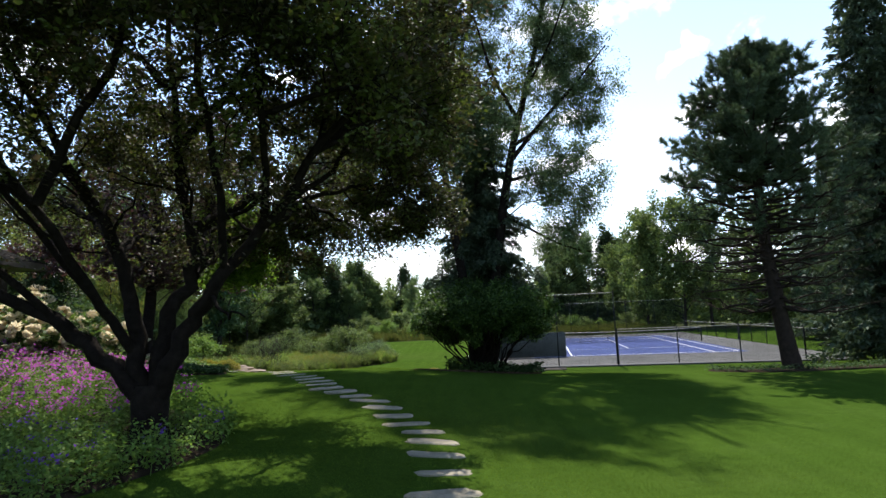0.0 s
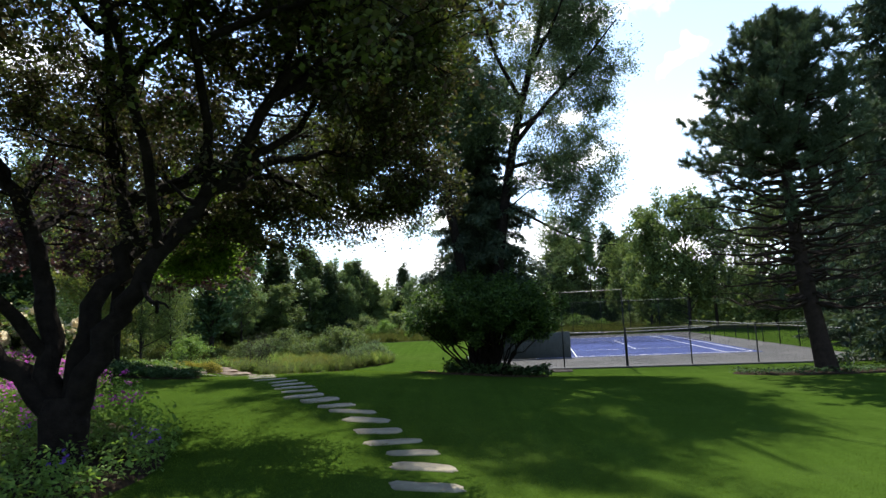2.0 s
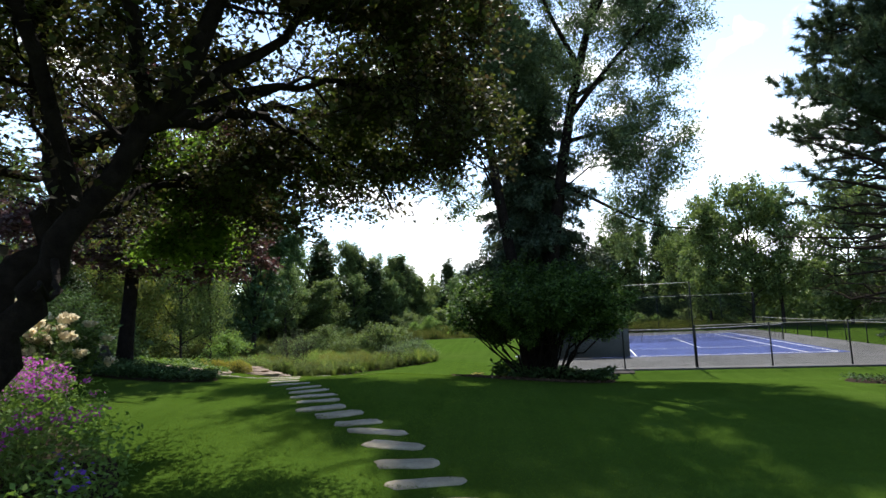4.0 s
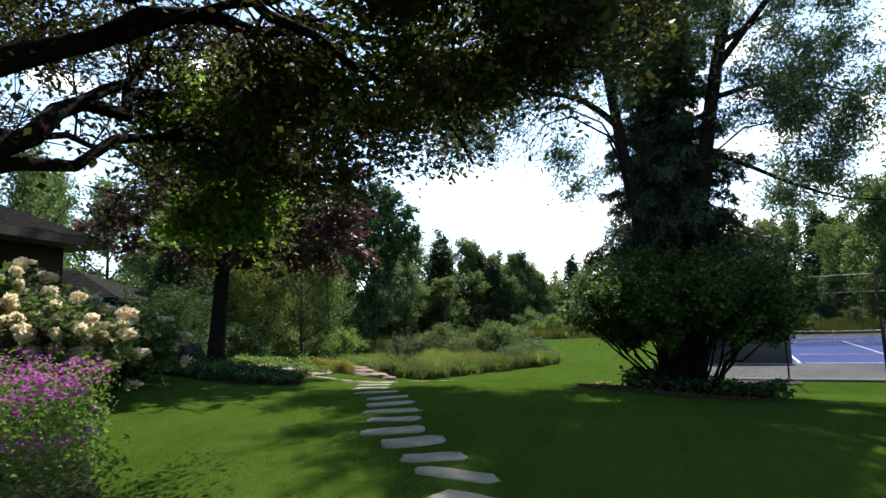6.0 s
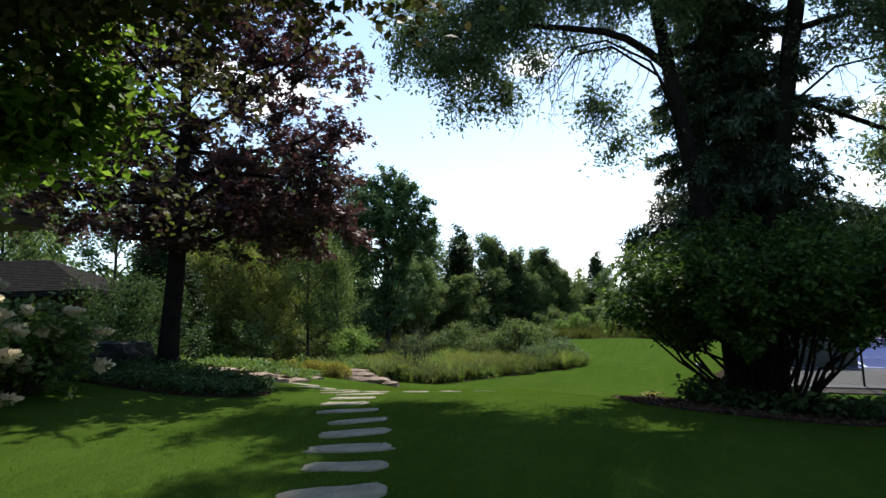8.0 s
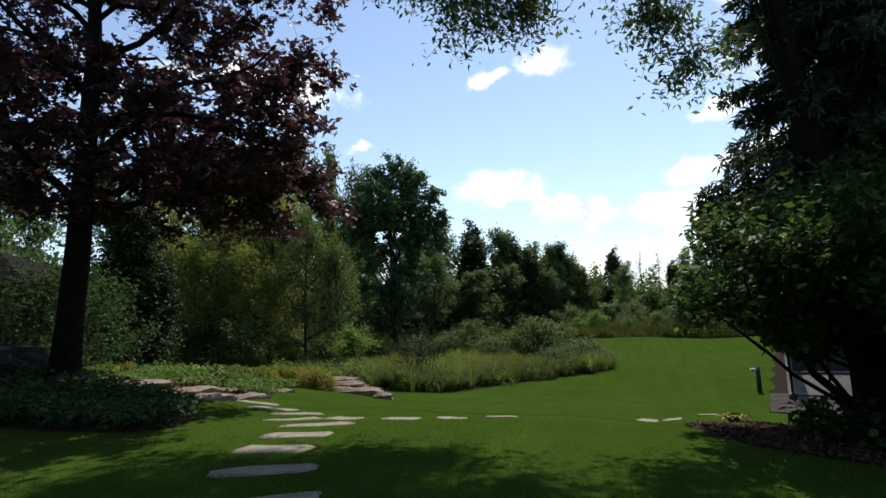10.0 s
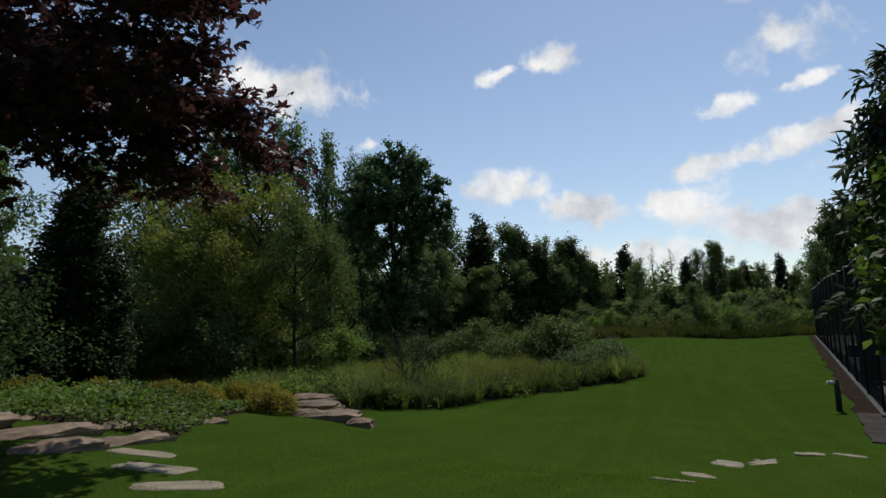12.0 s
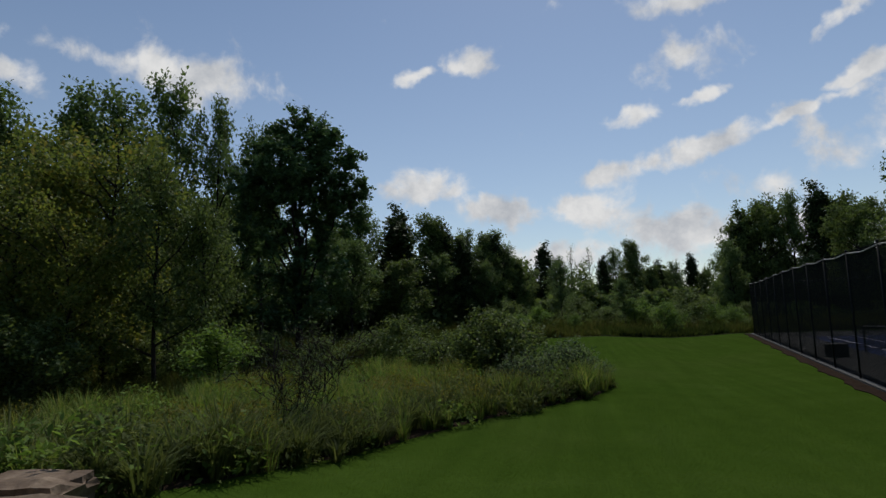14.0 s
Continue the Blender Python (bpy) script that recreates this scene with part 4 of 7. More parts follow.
def old_tree():
    """The spreading many-stemmed tree in the flower bed."""
    rng = np.random.default_rng(11)
    root = tree_root("spreading_tree", -4.0, 7.95, "old spreading tree with dark forked trunk and bronze-green leaves")
    stems = [
        ([(-.08, 0, .62), (-.75, -.05, 1.3), (-1.25, -.1, 1.75), (-1.9, -.2, 2.15), (-3.6, -.3, 3.0), (-4.6, -.2, 3.6)], .13, .04),
        ([(-.08, .05, .65), (-.26, .1, 1.3), (-.37, .2, 1.9), (-.65, .3, 2.65), (-1.1, .4, 3.4), (-2.1, .4, 4.6), (-3.2, .3, 5.8)], .13, .04),
        ([(.0, .08, .65), (.12, .2, 1.6), (.4, .4, 2.3), (.32, .5, 3.0), (0, .6, 4.2), (-.2, .8, 6.6)], .13, .04),
        ([(.08, 0, .6), (.32, -.05, 1.1), (.62, -.1, 1.65), (1.05, -.15, 2.3), (1.65, -.25, 2.9), (2.4, -.5, 3.8), (3.3, -.9, 4.9)], .145, .035),
        ([(1.65, -.25, 2.9), (2.2, .5, 3.4), (2.8, 1.2, 3.7), (3.3, 2.0, 3.75)], .045, .014),
        ([(1.65, -.25, 2.9), (1.9, .8, 3.3), (2.2, 1.8, 3.35), (2.6, 2.5, 3.1), (2.85, 3.0, 2.75)], .05, .012),
        ([(.85, -.12, 2.0), (1.2, -.6, 1.75), (1.75, -1.4, 1.65)], .03, .008),
        ([(-.24, .08, 1.2), (-.45, -.6, 2.0), (-.5, -1.6, 3.0), (-.7, -2.8, 4.2), (-.8, -3.9, 5.2)], .07, .03),
        ([(.4, .4, 2.3), (.2, 1.4, 3.1), (-.2, 2.6, 3.7), (-.6, 3.8, 4.1)], .08, .025),
        ([(.32, .5, 3.0), (1.1, 1.6, 3.7), (1.8, 2.8, 4.1), (2.3, 3.9, 4.2)], .08, .025),
        ([(-.65, .3, 2.65), (-1.5, 1.3, 3.2), (-2.6, 2.3, 3.8), (-3.6, 3.1, 4.3)], .08, .025),
        ([(1.65, -.25, 2.9), (1.9, -1.3, 4.0), (2.2, -2.4, 5.0)], .055, .018),
        ([(0, .6, 4.2), (1.1, .3, 5.2), (2.2, .1, 6.2), (3.0, .2, 6.9)], .07, .025),
        ([(-1.1, .4, 3.4), (-1.2, -.7, 4.5), (-1.4, -1.8, 5.6)], .07, .025),
        ([(-.1, .6, 5.2), (-.9, .7, 6.0), (-1.7, .9, 6.6)], .06, .02),
        ([(2.4, -.5, 3.8), (3.4, -.2, 4.4), (4.2, .2, 4.7)], .045, .014),
        ([(2.4, -.5, 3.8), (3.3, .6, 5.0), (4.0, 1.2, 6.2)], .045, .014),
        ([(2.2, .1, 6.2), (3.2, -.5, 6.8), (4.0, -.8, 7.2)], .04, .014),
        ([(.2, 1.4, 3.1), (-.2, 2.8, 4.2), (-.8, 4.0, 5.2)], .05, .016),
        ([(-1.5, 1.3, 3.2), (-2.0, 2.6, 4.6), (-2.6, 3.8, 5.6)], .05, .016),
        ([(-2.6, 2.3, 3.8), (-3.8, 3.2, 4.0), (-5.0, 4.0, 4.2)], .045, .014),
        ([(.4, .4, 2.3), (.3, 2.0, 3.0), (.2, 3.4, 3.3), (0, 4.4, 3.2)], .05, .014),
        ([(-.65, .3, 2.65), (-1.0, 2.0, 3.3), (-1.4, 3.4, 3.5), (-1.6, 4.4, 3.3)], .05, .014),
        ([(-1.25, -.1, 1.75), (-2.2, -1.2, 3.2), (-3.2, -2.0, 4.4), (-4.0, -2.4, 5.2)], .055, .016),
        ([(1.05, -.15, 2.3), (1.4, -1.4, 3.8), (1.6, -2.6, 5.0), (1.7, -3.4, 5.8)], .055, .016),
        ([(-.45, -.6, 2.0), (-1.2, -1.8, 3.6), (-2.0, -2.8, 5.0)], .045, .016),
        ([(.3, 2.0, 3.0), (1.2, 3.0, 3.6), (1.9, 3.9, 3.9)], .04, .012),
        ([(.3, .5, 2.9), (1.3, 1.6, 3.8), (2.0, 2.6, 4.4), (2.3, 3.3, 4.8)], .045, .012),
        ([(-.5, -1.6, 3.0), (-1.5, -2.4, 3.9), (-2.6, -3.0, 4.6), (-3.6, -3.2, 5.0)], .05, .014),
        ([(-.7, -2.8, 4.2), (.4, -3.2, 4.9), (1.4, -3.4, 5.4)], .04, .014),
        ([(2.2, -2.4, 5.0), (3.0, -2.6, 5.6), (3.8, -2.6, 6.2)], .04, .014),
        ([(-3.2, -2.0, 4.4), (-3.6, -2.6, 5.8), (-3.6, -3.0, 6.8)], .04, .014),
        ([(1.9, -1.3, 4.0), (2.8, -1.6, 4.2), (3.6, -1.8, 4.3)], .04, .014),
        ([(-.8, -3.9, 5.2), (-.6, -3.6, 6.4), (-.3, -3.2, 7.4)], .04, .014),
        ([(1.0, -2.2, 5.4), (.4, -1.6, 6.6), (0, -1.2, 7.6)], .04, .014),
        ([(-1.4, -1.8, 5.6), (-1.9, -2.2, 6.6), (-2.2, -2.6, 7.4)], .04, .014),
        ([(-.2, .8, 5.6), (.5, 1.6, 6.6), (1.0, 2.2, 7.4)], .05, .016),
        ([(-2.1, .4, 4.6), (-2.2, 1.2, 5.8), (-2.4, 1.8, 6.9)], .05, .016),
        ([(-.7, -2.8, 4.2), (-1.6, -2.6, 5.4), (-2.4, -2.2, 6.4)], .05, .016),
        ([(-.5, -1.6, 3.0), (.4, -2.0, 4.2), (1.0, -2.2, 5.4), (1.2, -2.2, 6.4)], .06, .016),
        ([(2.4, -.5, 3.8), (2.6, .2, 5.2), (2.6, .8, 6.6)], .05, .016),
        ([(-3.2, .3, 5.8), (-3.8, .3, 6.6), (-4.4, .2, 7.2)], .04, .014),
        ([(-.2, .8, 6.6), (-.4, .2, 7.4), (-.7, -.5, 8.0)], .04, .014),
        ([(1.65, -.25, 2.9), (2.4, .2, 3.7), (3.0, .5, 4.6), (3.4, .8, 5.6)], .05, .016),
    ]
    limbs = []
    for pts, r0, r1 in stems:
        pts = np.array(pts, float)
        t = np.linspace(0, 1, len(pts))
        s = np.linspace(0, 1, 3 * len(pts))
        line = np.column_stack([np.interp(s, t, pts[:, k]) for k in range(3)])
        line[1:-1] = (line[:-2] + 2 * line[1:-1] + line[2:]) / 4
        line[2:-1] += rng.normal(size=(len(line) - 3, 3)) * 0.045
        limbs.append((line, np.linspace(r0, r1, len(line))))
    trunk = (np.array([(.02, 0, -.15), (0, 0, .05), (-.01, .01, .3), (0, 0, .6), (0, .02, .8)]), np.array([.33, .26, .225, .24, .2]), 14)
    subs, ends = branch_out(rng, limbs, 11, 7, 1.2, 0.5, droop=0.10, first=0.40, up=0.18)
    subs = [q for q in subs if q[0][:, 2].min() > 2.5 and not (q[0][-1, 1] > 2.2 and q[0][-1, 0] > 0.9 and (q[0][:, 2].min() < 2.95 or q[0][-1, 0] > 2.7))]
    lobes = [(1.65, 2.5, 3.2, .95, .9, .6, 40), (3.4, 1.8, 3.5, 1.0, .8, .7, 50), (3.3, 1.0, 4.7, 1.2, 1.3, .9, 70), (2.9, -.5, 5.8, 1.8, 1.8, 1.7, 130), (.2, -.2, 6.4, 2.2, 2.0, 1.6, 84), (-2.6, -.8, 5.8, 2.2, 1.9, 1.6, 52),
             (-.2, -2.9, 5.6, 2.8, 1.6, 1.5, 116), (-3.7, .6, 3.9, 1.7, 1.9, 1.0, 18), (-.4, 2.2, 4.9, 2.0, 1.1, 1.2, 30), (-2.8, 2.4, 4.5, 1.6, 1.2, 1.1, 12), (-3.0, -2.6, 5.4, 1.6, 1.4, 1.4, 36), (-.6, .4, 4.9, 1.6, 1.1, 1.2, 26), (-1.2, 1.6, 4.4, 1.2, .9, .9, 6), (1.4, .3, 4.2, 1.1, 1.0, .9, 24), (2.3, .2, 4.5, .9, .9, .8, 12)]
    more, tufts = fill_crown(rng, limbs, lobe_points(rng, lobes), 8, 0.42, 0.15)
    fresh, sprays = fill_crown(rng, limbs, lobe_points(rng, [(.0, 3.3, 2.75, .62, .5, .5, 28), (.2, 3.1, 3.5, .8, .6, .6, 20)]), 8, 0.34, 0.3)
    tubes("trunk", [trunk] + [(p, r, 10) for p, r in limbs] + subs + more + fresh, BARK_DARK, root, label="dark forked trunk and crooked limbs")
    pts = leaf_points(rng, ends, 84000, 0.12)
    pts = pts[pts[:, 2] > 2.35 - 0.5 * (pts[:, 0] < -2) - 0.35 * (pts[:, 1] > 2.5) + 0.8 * (pts[:, 1] < -1)]
    inner = (pts[:, 0] > -2.4) & (pts[:, 0] < 2.5) & (pts[:, 1] > -0.2) & (pts[:, 1] < 2.5) & (pts[:, 2] < 4.4)
    pts_far = (pts[:, 1] > 2.2) & (pts[:, 0] > 0.9) & ((pts[:, 2] < 2.7) | (pts[:, 0] > 2.9))
    pts = pts[~pts_far & (~inner | (rng.uniform(size=len(pts)) < 0.45))]
    pts = np.concatenate([pts, leaf_points(rng, tufts, 196000, 0.06)])
    size = np.where(pts[:, 1] < -0.8, 0.078, 0.066)[:, None]
    quads("crown", leaves(rng, pts, size, 0.6, 0.5, 0.3), LEAF_CRAB, root, "bronze-green leaves")
    # low sprays that look sunlit through their brighter leaf colour
    quads("crown", leaves(rng, leaf_points(rng, sprays, 8600, 0.06), 0.085, 0.6, 0.7, 0.3), LEAF_SUNLIT, root, "green leaves on low sprays, sunlight put into their brighter colour")


old_tree()


def willow():
    """The tall open tree over the shrub clump."""
    rng = np.random.default_rng(23)
    root = tree_root("tall_tree", 1.2, 20.3, "tall open tree with fine pale green leaves and arching limbs")
    stems = [
        ([(-.12, 0, 0), (-.35, 0, 2.0), (-.75, -.1, 4.6), (-.95, -.1, 6.3), (-1.15, -.1, 8.0), (-1.5, 0, 11.0), (-1.8, .1, 15.5)], .20, .05),
        ([(.18, 0, 0), (.45, .1, 2.5), (.95, .2, 5.5), (1.35, .2, 7.4), (1.7, .2, 9.0), (2.4, .3, 11.0), (3.1, .3, 14.0), (3.3, .3, 17.0)], .21, .05),
        ([(1.35, .2, 7.4), (2.4, -.3, 8.6), (3.6, -.6, 9.8), (4.8, -.8, 11.2)], .09, .02),
        ([(-.95, -.2, 6.2), (-1.7, -.4, 6.95), (-2.7, -.6, 7.15), (-3.8, -.7, 7.4), (-5.0, -.8, 7.5), (-6.2, -.8, 7.2)], .085, .02),
        ([(.95, .2, 5.5), (1.8, .1, 5.0), (2.6, .1, 4.5), (3.6, .3, 4.1), (4.6, .4, 4.0)], .06, .012),
        ([(1.2, .2, 6.7), (2.2, .5, 7.0), (3.3, .7, 7.0), (4.3, .8, 6.6)], .07, .015),
        ([(1.7, .2, 9.0), (.8, -.8, 10.2), (.2, -1.5, 12.0)], .08, .03),
        ([(-1.1, -.1, 7.6), (-2.2, .4, 8.8), (-3.2, .8, 10.2)], .08, .03),
        ([(2.4, .3, 11.0), (3.8, .2, 12.0), (5.0, .3, 12.8)], .07, .02),
        ([(-1.3, -.1, 9.0), (-.4, -.9, 10.6), (.2, -1.1, 12.8)], .07, .02),
        ([(-1.4, -.1, 10.0), (-2.6, -.4, 11.4), (-3.4, -.4, 13.0)], .07, .02),
        ([(1.5, .2, 8.0), (2.8, 1.2, 9.0), (4.0, 2.0, 10.0)], .08, .02),
        ([(2.9, .3, 13), (1.8, .5, 14.6), (1.2, .4, 16.6)], .05, .02),
        ([(3.0, .3, 13.5), (4.2, .4, 14.6), (5.0, .4, 16.0)], .05, .02),
        ([(-1.7, .1, 14.0), (-2.6, .1, 15.4), (-3.0, .1, 17.0)], .05, .02),
        ([(-1.6, 0, 12.5), (-.5, .3, 14.0), (.2, .4, 15.8)], .05, .02),
        ([(2.0, .2, 10.0), (2.8, -.9, 11.2), (3.4, -1.6, 12.8)], .06, .02),
    ]
    limbs = []
    for pts, r0, r1 in stems:
        pts = np.array(pts, float)
        s, t = np.linspace(0, 1, 12), np.linspace(0, 1, len(pts))
        line = np.column_stack([np.interp(s, t, pts[:, k]) for k in range(3)])
        line[1:-1] = (line[:-2] + 2 * line[1:-1] + line[2:]) / 4
        rad = np.linspace(r0, r1, 12)
        if pts[0, 2] < 0.1:
            rad[:2] *= (1.7, 1.2)
        limbs.append((line, rad))
    lobes = [(3.4, .3, 11.8, 1.6, 1.6, 3.6, 130), (3.3, .4, 7.8, 1.9, 1.6, 1.8, 36), (3.9, .5, 5.9, 1.3, 1.0, 1.6, 26), (.6, 0, 14.2, 2.6, 2.0, 3.4, 150), (-1.6, 0, 11.4, 2.1, 1.8, 3.0, 140), (-3.4, 0, 11.0, 1.5, 1.5, 2.2, 70),
             (-4.7, -.6, 7.7, 1.9, 1.3, 1.3, 64), (-4.2, -.7, 6.6, 1.3, 1.0, 1.1, 24), (-2.1, -.4, 5.2, .6, .6, .8, 8), (.4, -.6, 9.3, 1.6, 1.2, 2.0, 60), (-.7, -.4, 8.2, 1.0, 1.1, 1.5, 40), (-2.3, -.2, 8.2, 1.5, 1.0, 1.2, 60), (2.4, -.3, 6.4, 1.3, 1.1, 1.5, 24), (4.6, .3, 9.8, 1.0, 1.0, 1.6, 28), (.4, 2.4, 9.6, 2.0, 1.5, 3.0, 70), (3.0, .3, 4.7, 1.2, 1.0, 1.3, 22)]
    subs, ends = fill_crown(rng, limbs, lobe_points(rng, lobes, 0.02), 8, 0.62, 0.32, 0.8, 0.0, 0.010)
    # bare dead branches with hanging twigs on the low sides
    for dead in (np.array([(-.78, -.1, 4.8), (-1.2, -1.2, 5.7), (-1.9, -2.2, 5.9), (-2.4, -3.0, 5.5), (-2.7, -3.4, 4.9)]),
                 np.array([(-.85, -.1, 5.4), (-1.3, -.9, 6.1), (-2.0, -1.6, 6.3), (-2.6, -2.2, 6.0), (-3.0, -2.6, 5.4)]),
                 np.array([(.9, .2, 5.2), (1.8, .2, 5.9), (2.7, .2, 6.0), (3.6, .2, 5.7)])):
        subs.append((dead, np.linspace(.032, .006, len(dead)), 5))
        for k in range(16):
            p0, d = along_line(dead, 0.3 + 0.68 * k / 15)
            tip = p0 + d * rng.uniform(0.2, 0.6) + np.array([rng.normal() * .12, rng.normal() * .3, -.2 - rng.uniform(0, .65)])
            line = arc(p0, tip, rng, .14, 6, .04)
            subs.append((line, np.linspace(.008, .002, 6), 4))
            for _ in range(2):
                a, e = along_line(line, rng.uniform(0.3, 0.9))
                subs.append((np.stack([a, a + unit(e + rng.normal(size=3) * 0.7) * 0.22]), np.array([.004, .002]), 3))
    tubes("trunk", [(p, r, 10) for p, r in limbs] + subs, BARK_DARK, root, label="dark twin trunk with arching limbs")
    pts = leaf_points(rng, ends, 215000, 0.10)
    quads("crown", leaves(rng, pts, 0.108, 0.40, 0.3, 0.9), LEAF_WILLOW, root, "fine pale green leaves")


willow()


def conifer(name, x, y, height, radius, label, seed, low=0.5, mat=None, density=1.0, dead=0.0, group="", lean=(0, 0), whorl=0.42, hang=0.3, fine=12, ragged=0.47, curtain=0.6):
    """A spruce: a straight trunk, whorls of drooping branches, dense with short needled shoots."""
    rng = np.random.default_rng(seed)
    root = tree_root(name, x, y, label, "tree", group)
    top = np.array([lean[0], lean[1], height])
    trunk = np.array([top * s for s in np.linspace(0, 1, 8)])
    trunk[0, 2] = -0.1
    lines = [(trunk, np.linspace(height * 0.018, 0.015, 8), 9)]
    shoots = []
    z = low
    while z < height - 0.25:
        s = (height - z) / (height - low)
        r = radius * (s ** 0.85) * rng.uniform(0.78, 1.1) + 0.12
        n = max(4, int(5 + 4 * s))
        a0 = rng.uniform(0, 6.28)
        for k in range(n):
            if rng.uniform() < dead:
                continue
            a = a0 + k * 6.283 / n + rng.normal() * 0.2
            L = min(r * rng.uniform(1.12 - ragged, 1.12), radius)
            p0 = top * (z / height)
            d = np.array([math.cos(a), math.sin(a), 0])
            end = p0 + d * L + np.array([0, 0, -hang * L + 0.05 * L])
            mid = p0 + d * L * 0.5 + np.array([0, 0, -hang * L * 0.62])
            t = np.linspace(0, 1, 5)[:, None]
            br = (1 - t) ** 2 * p0 + 2 * t * (1 - t) * mid + t ** 2 * end
            lines.append((br, np.linspace(0.012 + 0.008 * L, 0.004, 5), 4))
            m = int(max(6, L * 9 * density))
            for i in range(m):
                u = 0.12 + 0.88 * (i + rng.uniform()) / m
                q, e = along_line(br, u)
                side = np.cross(e, [0, 0, 1]) * rng.choice([-1, 1])
                w = unit(side * rng.uniform(0.3, 1.0) + e * 0.7 + np.array([0, 0, -rng.uniform(0.05, curtain)]))
                shoots.append((q, q + w * L * 0.34 * rng.uniform(0.5, 1.1) * (1.25 - u * 0.6)))
        z += whorl * (0.6 + 0.5 * s) * rng.uniform(0.8, 1.2)
    tubes("trunk", lines, BARK_DARK, root)
    shoots = np.array(shoots)
    n = len(shoots)
    per = fine
    i = np.repeat(np.arange(n), per)
    t = rng.uniform(0, 1.0, (len(i), 1))
    pts = shoots[i, 0] * (1 - t) + shoots[i, 1] * t + rng.normal(size=(len(i), 3)) * 0.02
    way = unit(shoots[i, 1] - shoots[i, 0])
    quads("crown", leaves(rng, pts, 0.040 * height ** 0.7 * (12 / fine) ** 0.6, 0.34 * (12 / fine) ** 0.3, 0.2, 0.25, way * 1.3), mat or NEEDLE_SPRUCE, root)
    return root


conifer("spruce", 1.4, 21.4, 11.4, 2.35, "dark drooping spruce growing behind the tall tree's stems", 31, 2.9, density=1.9, dead=0.10, hang=0.55, whorl=0.21, fine=24, ragged=0.75, curtain=1.6)


def pine():
    """The leaning pine before the court, with tufts of long needles."""
    rng = np.random.default_rng(41)
    root = tree_root("pine_tree", 10.2, 17.5, "leaning dark pine with clustered needle tufts", sink=0.05)
    h = 10.0
    t = np.linspace(0, 1, 12)
    trunk = np.column_stack([-0.75 * np.sin(t * 1.9) * (1 - 0.55 * t), 0.1 * np.sin(t * 3), h * t])
    trunk[0, 2] = -0.1
    lines = [(trunk, np.concatenate([[0.30, 0.235], np.linspace(0.21, 0.03, 10)]), 10)]
    tufts = []
    z = 1.9
    while z < h - 0.2:
        s = (z - 1.9) / (h - 1.9)
        r = float(np.interp(s, [0, 0.25, 0.5, 0.72, 0.88, 0.96, 1.0], [2.5, 2.75, 2.6, 2.05, 1.2, 0.65, 0.25])) * rng.uniform(0.85, 1.06)
        for a in rng.uniform(0, 6.283) + np.arange(8) * 0.785 + rng.normal(size=8) * 0.25:
            L = r * rng.uniform(0.6, 1.1)
            p0, _ = along_line(trunk, z / h)
            d = np.array([math.cos(a), math.sin(a), 0])
            end = p0 + d * L + np.array([0, 0, L * (0.02 + 0.38 * s)])
            br = arc(p0, end, rng, -0.10, 6, 0.03)
            lines.append((br, np.linspace(0.02 + 0.012 * L, 0.006, 6), 5))
            bare = s < 0.42
            for i in range(int(6 + L * 4.5) if not bare else int(5 + L * 3)):
                u = rng.uniform(0.45 if bare else 0.18, 1.0)
                q, e = along_line(br, u)
                w = unit(e * 0.7 + rng.normal(size=3) * 0.55 + np.array([0, 0, 0.35]))
                tip = q + w * rng.uniform(0.2, 0.55) * (0.6 + 0.4 * L / 2)
                lines.append((np.stack([q, tip]), np.array([0.007, 0.004]), 3))
                if not bare or rng.uniform() < (0.05 if s < 0.26 else 0.26):
                    tufts.append((tip, w))
                    tufts.append((q * 0.4 + tip * 0.6, w))
        z += rng.uniform(0.20, 0.34)
    tubes("trunk", lines, BARK_PINE, root, label="dark leaning trunk")
    n = len(tufts)
    per = 40
    c = np.repeat(np.array([a for a, _ in tufts]), per, axis=0)
    w = np.repeat(np.array([b for _, b in tufts]), per, axis=0)
    d = unit(rng.normal(size=c.shape) * 0.75 + w * 0.9)
    L = rng.uniform(0.12, 0.24, (len(c), 1))
    side = unit(np.cross(d, rng.normal(size=c.shape))) * 0.014
    base = c - w * rng.uniform(0, 0.12, (len(c), 1))
    triangles("crown", np.stack([base - side, base + side, base + d * L], axis=1), NEEDLE_PINE, root, "tufts of long dark needles")


pine()


def lobed(rng, points, size):
    """Three-lobed leaves: a long middle lobe and two shorter ones beside it."""
    n = len(points)
    normal = rng.normal(size=(n, 3))
    normal[:, 2] = np.abs(normal[:, 2]) + 0.7
    normal = unit(normal)
    along = unit(np.cross(normal, rng.normal(size=(n, 3))))
    side = np.cross(normal, along)
    s = size * rng.uniform(0.7, 1.25, (n, 1))
    out = []
    for turn, long, wide in ((0.0, 1.0, 0.5), (0.95, 0.85, 0.42), (-0.95, 0.85, 0.42)):
        d = along * math.cos(turn) + side * math.sin(turn)
        e = np.cross(normal, d)
        mid = points + d * s * long * 0.5
        out.append(np.stack([points, mid + e * s * wide * 0.5, points + d * s * long - normal * s * 0.12, mid - e * s * wide * 0.5], axis=1))
    return np.concatenate(out)


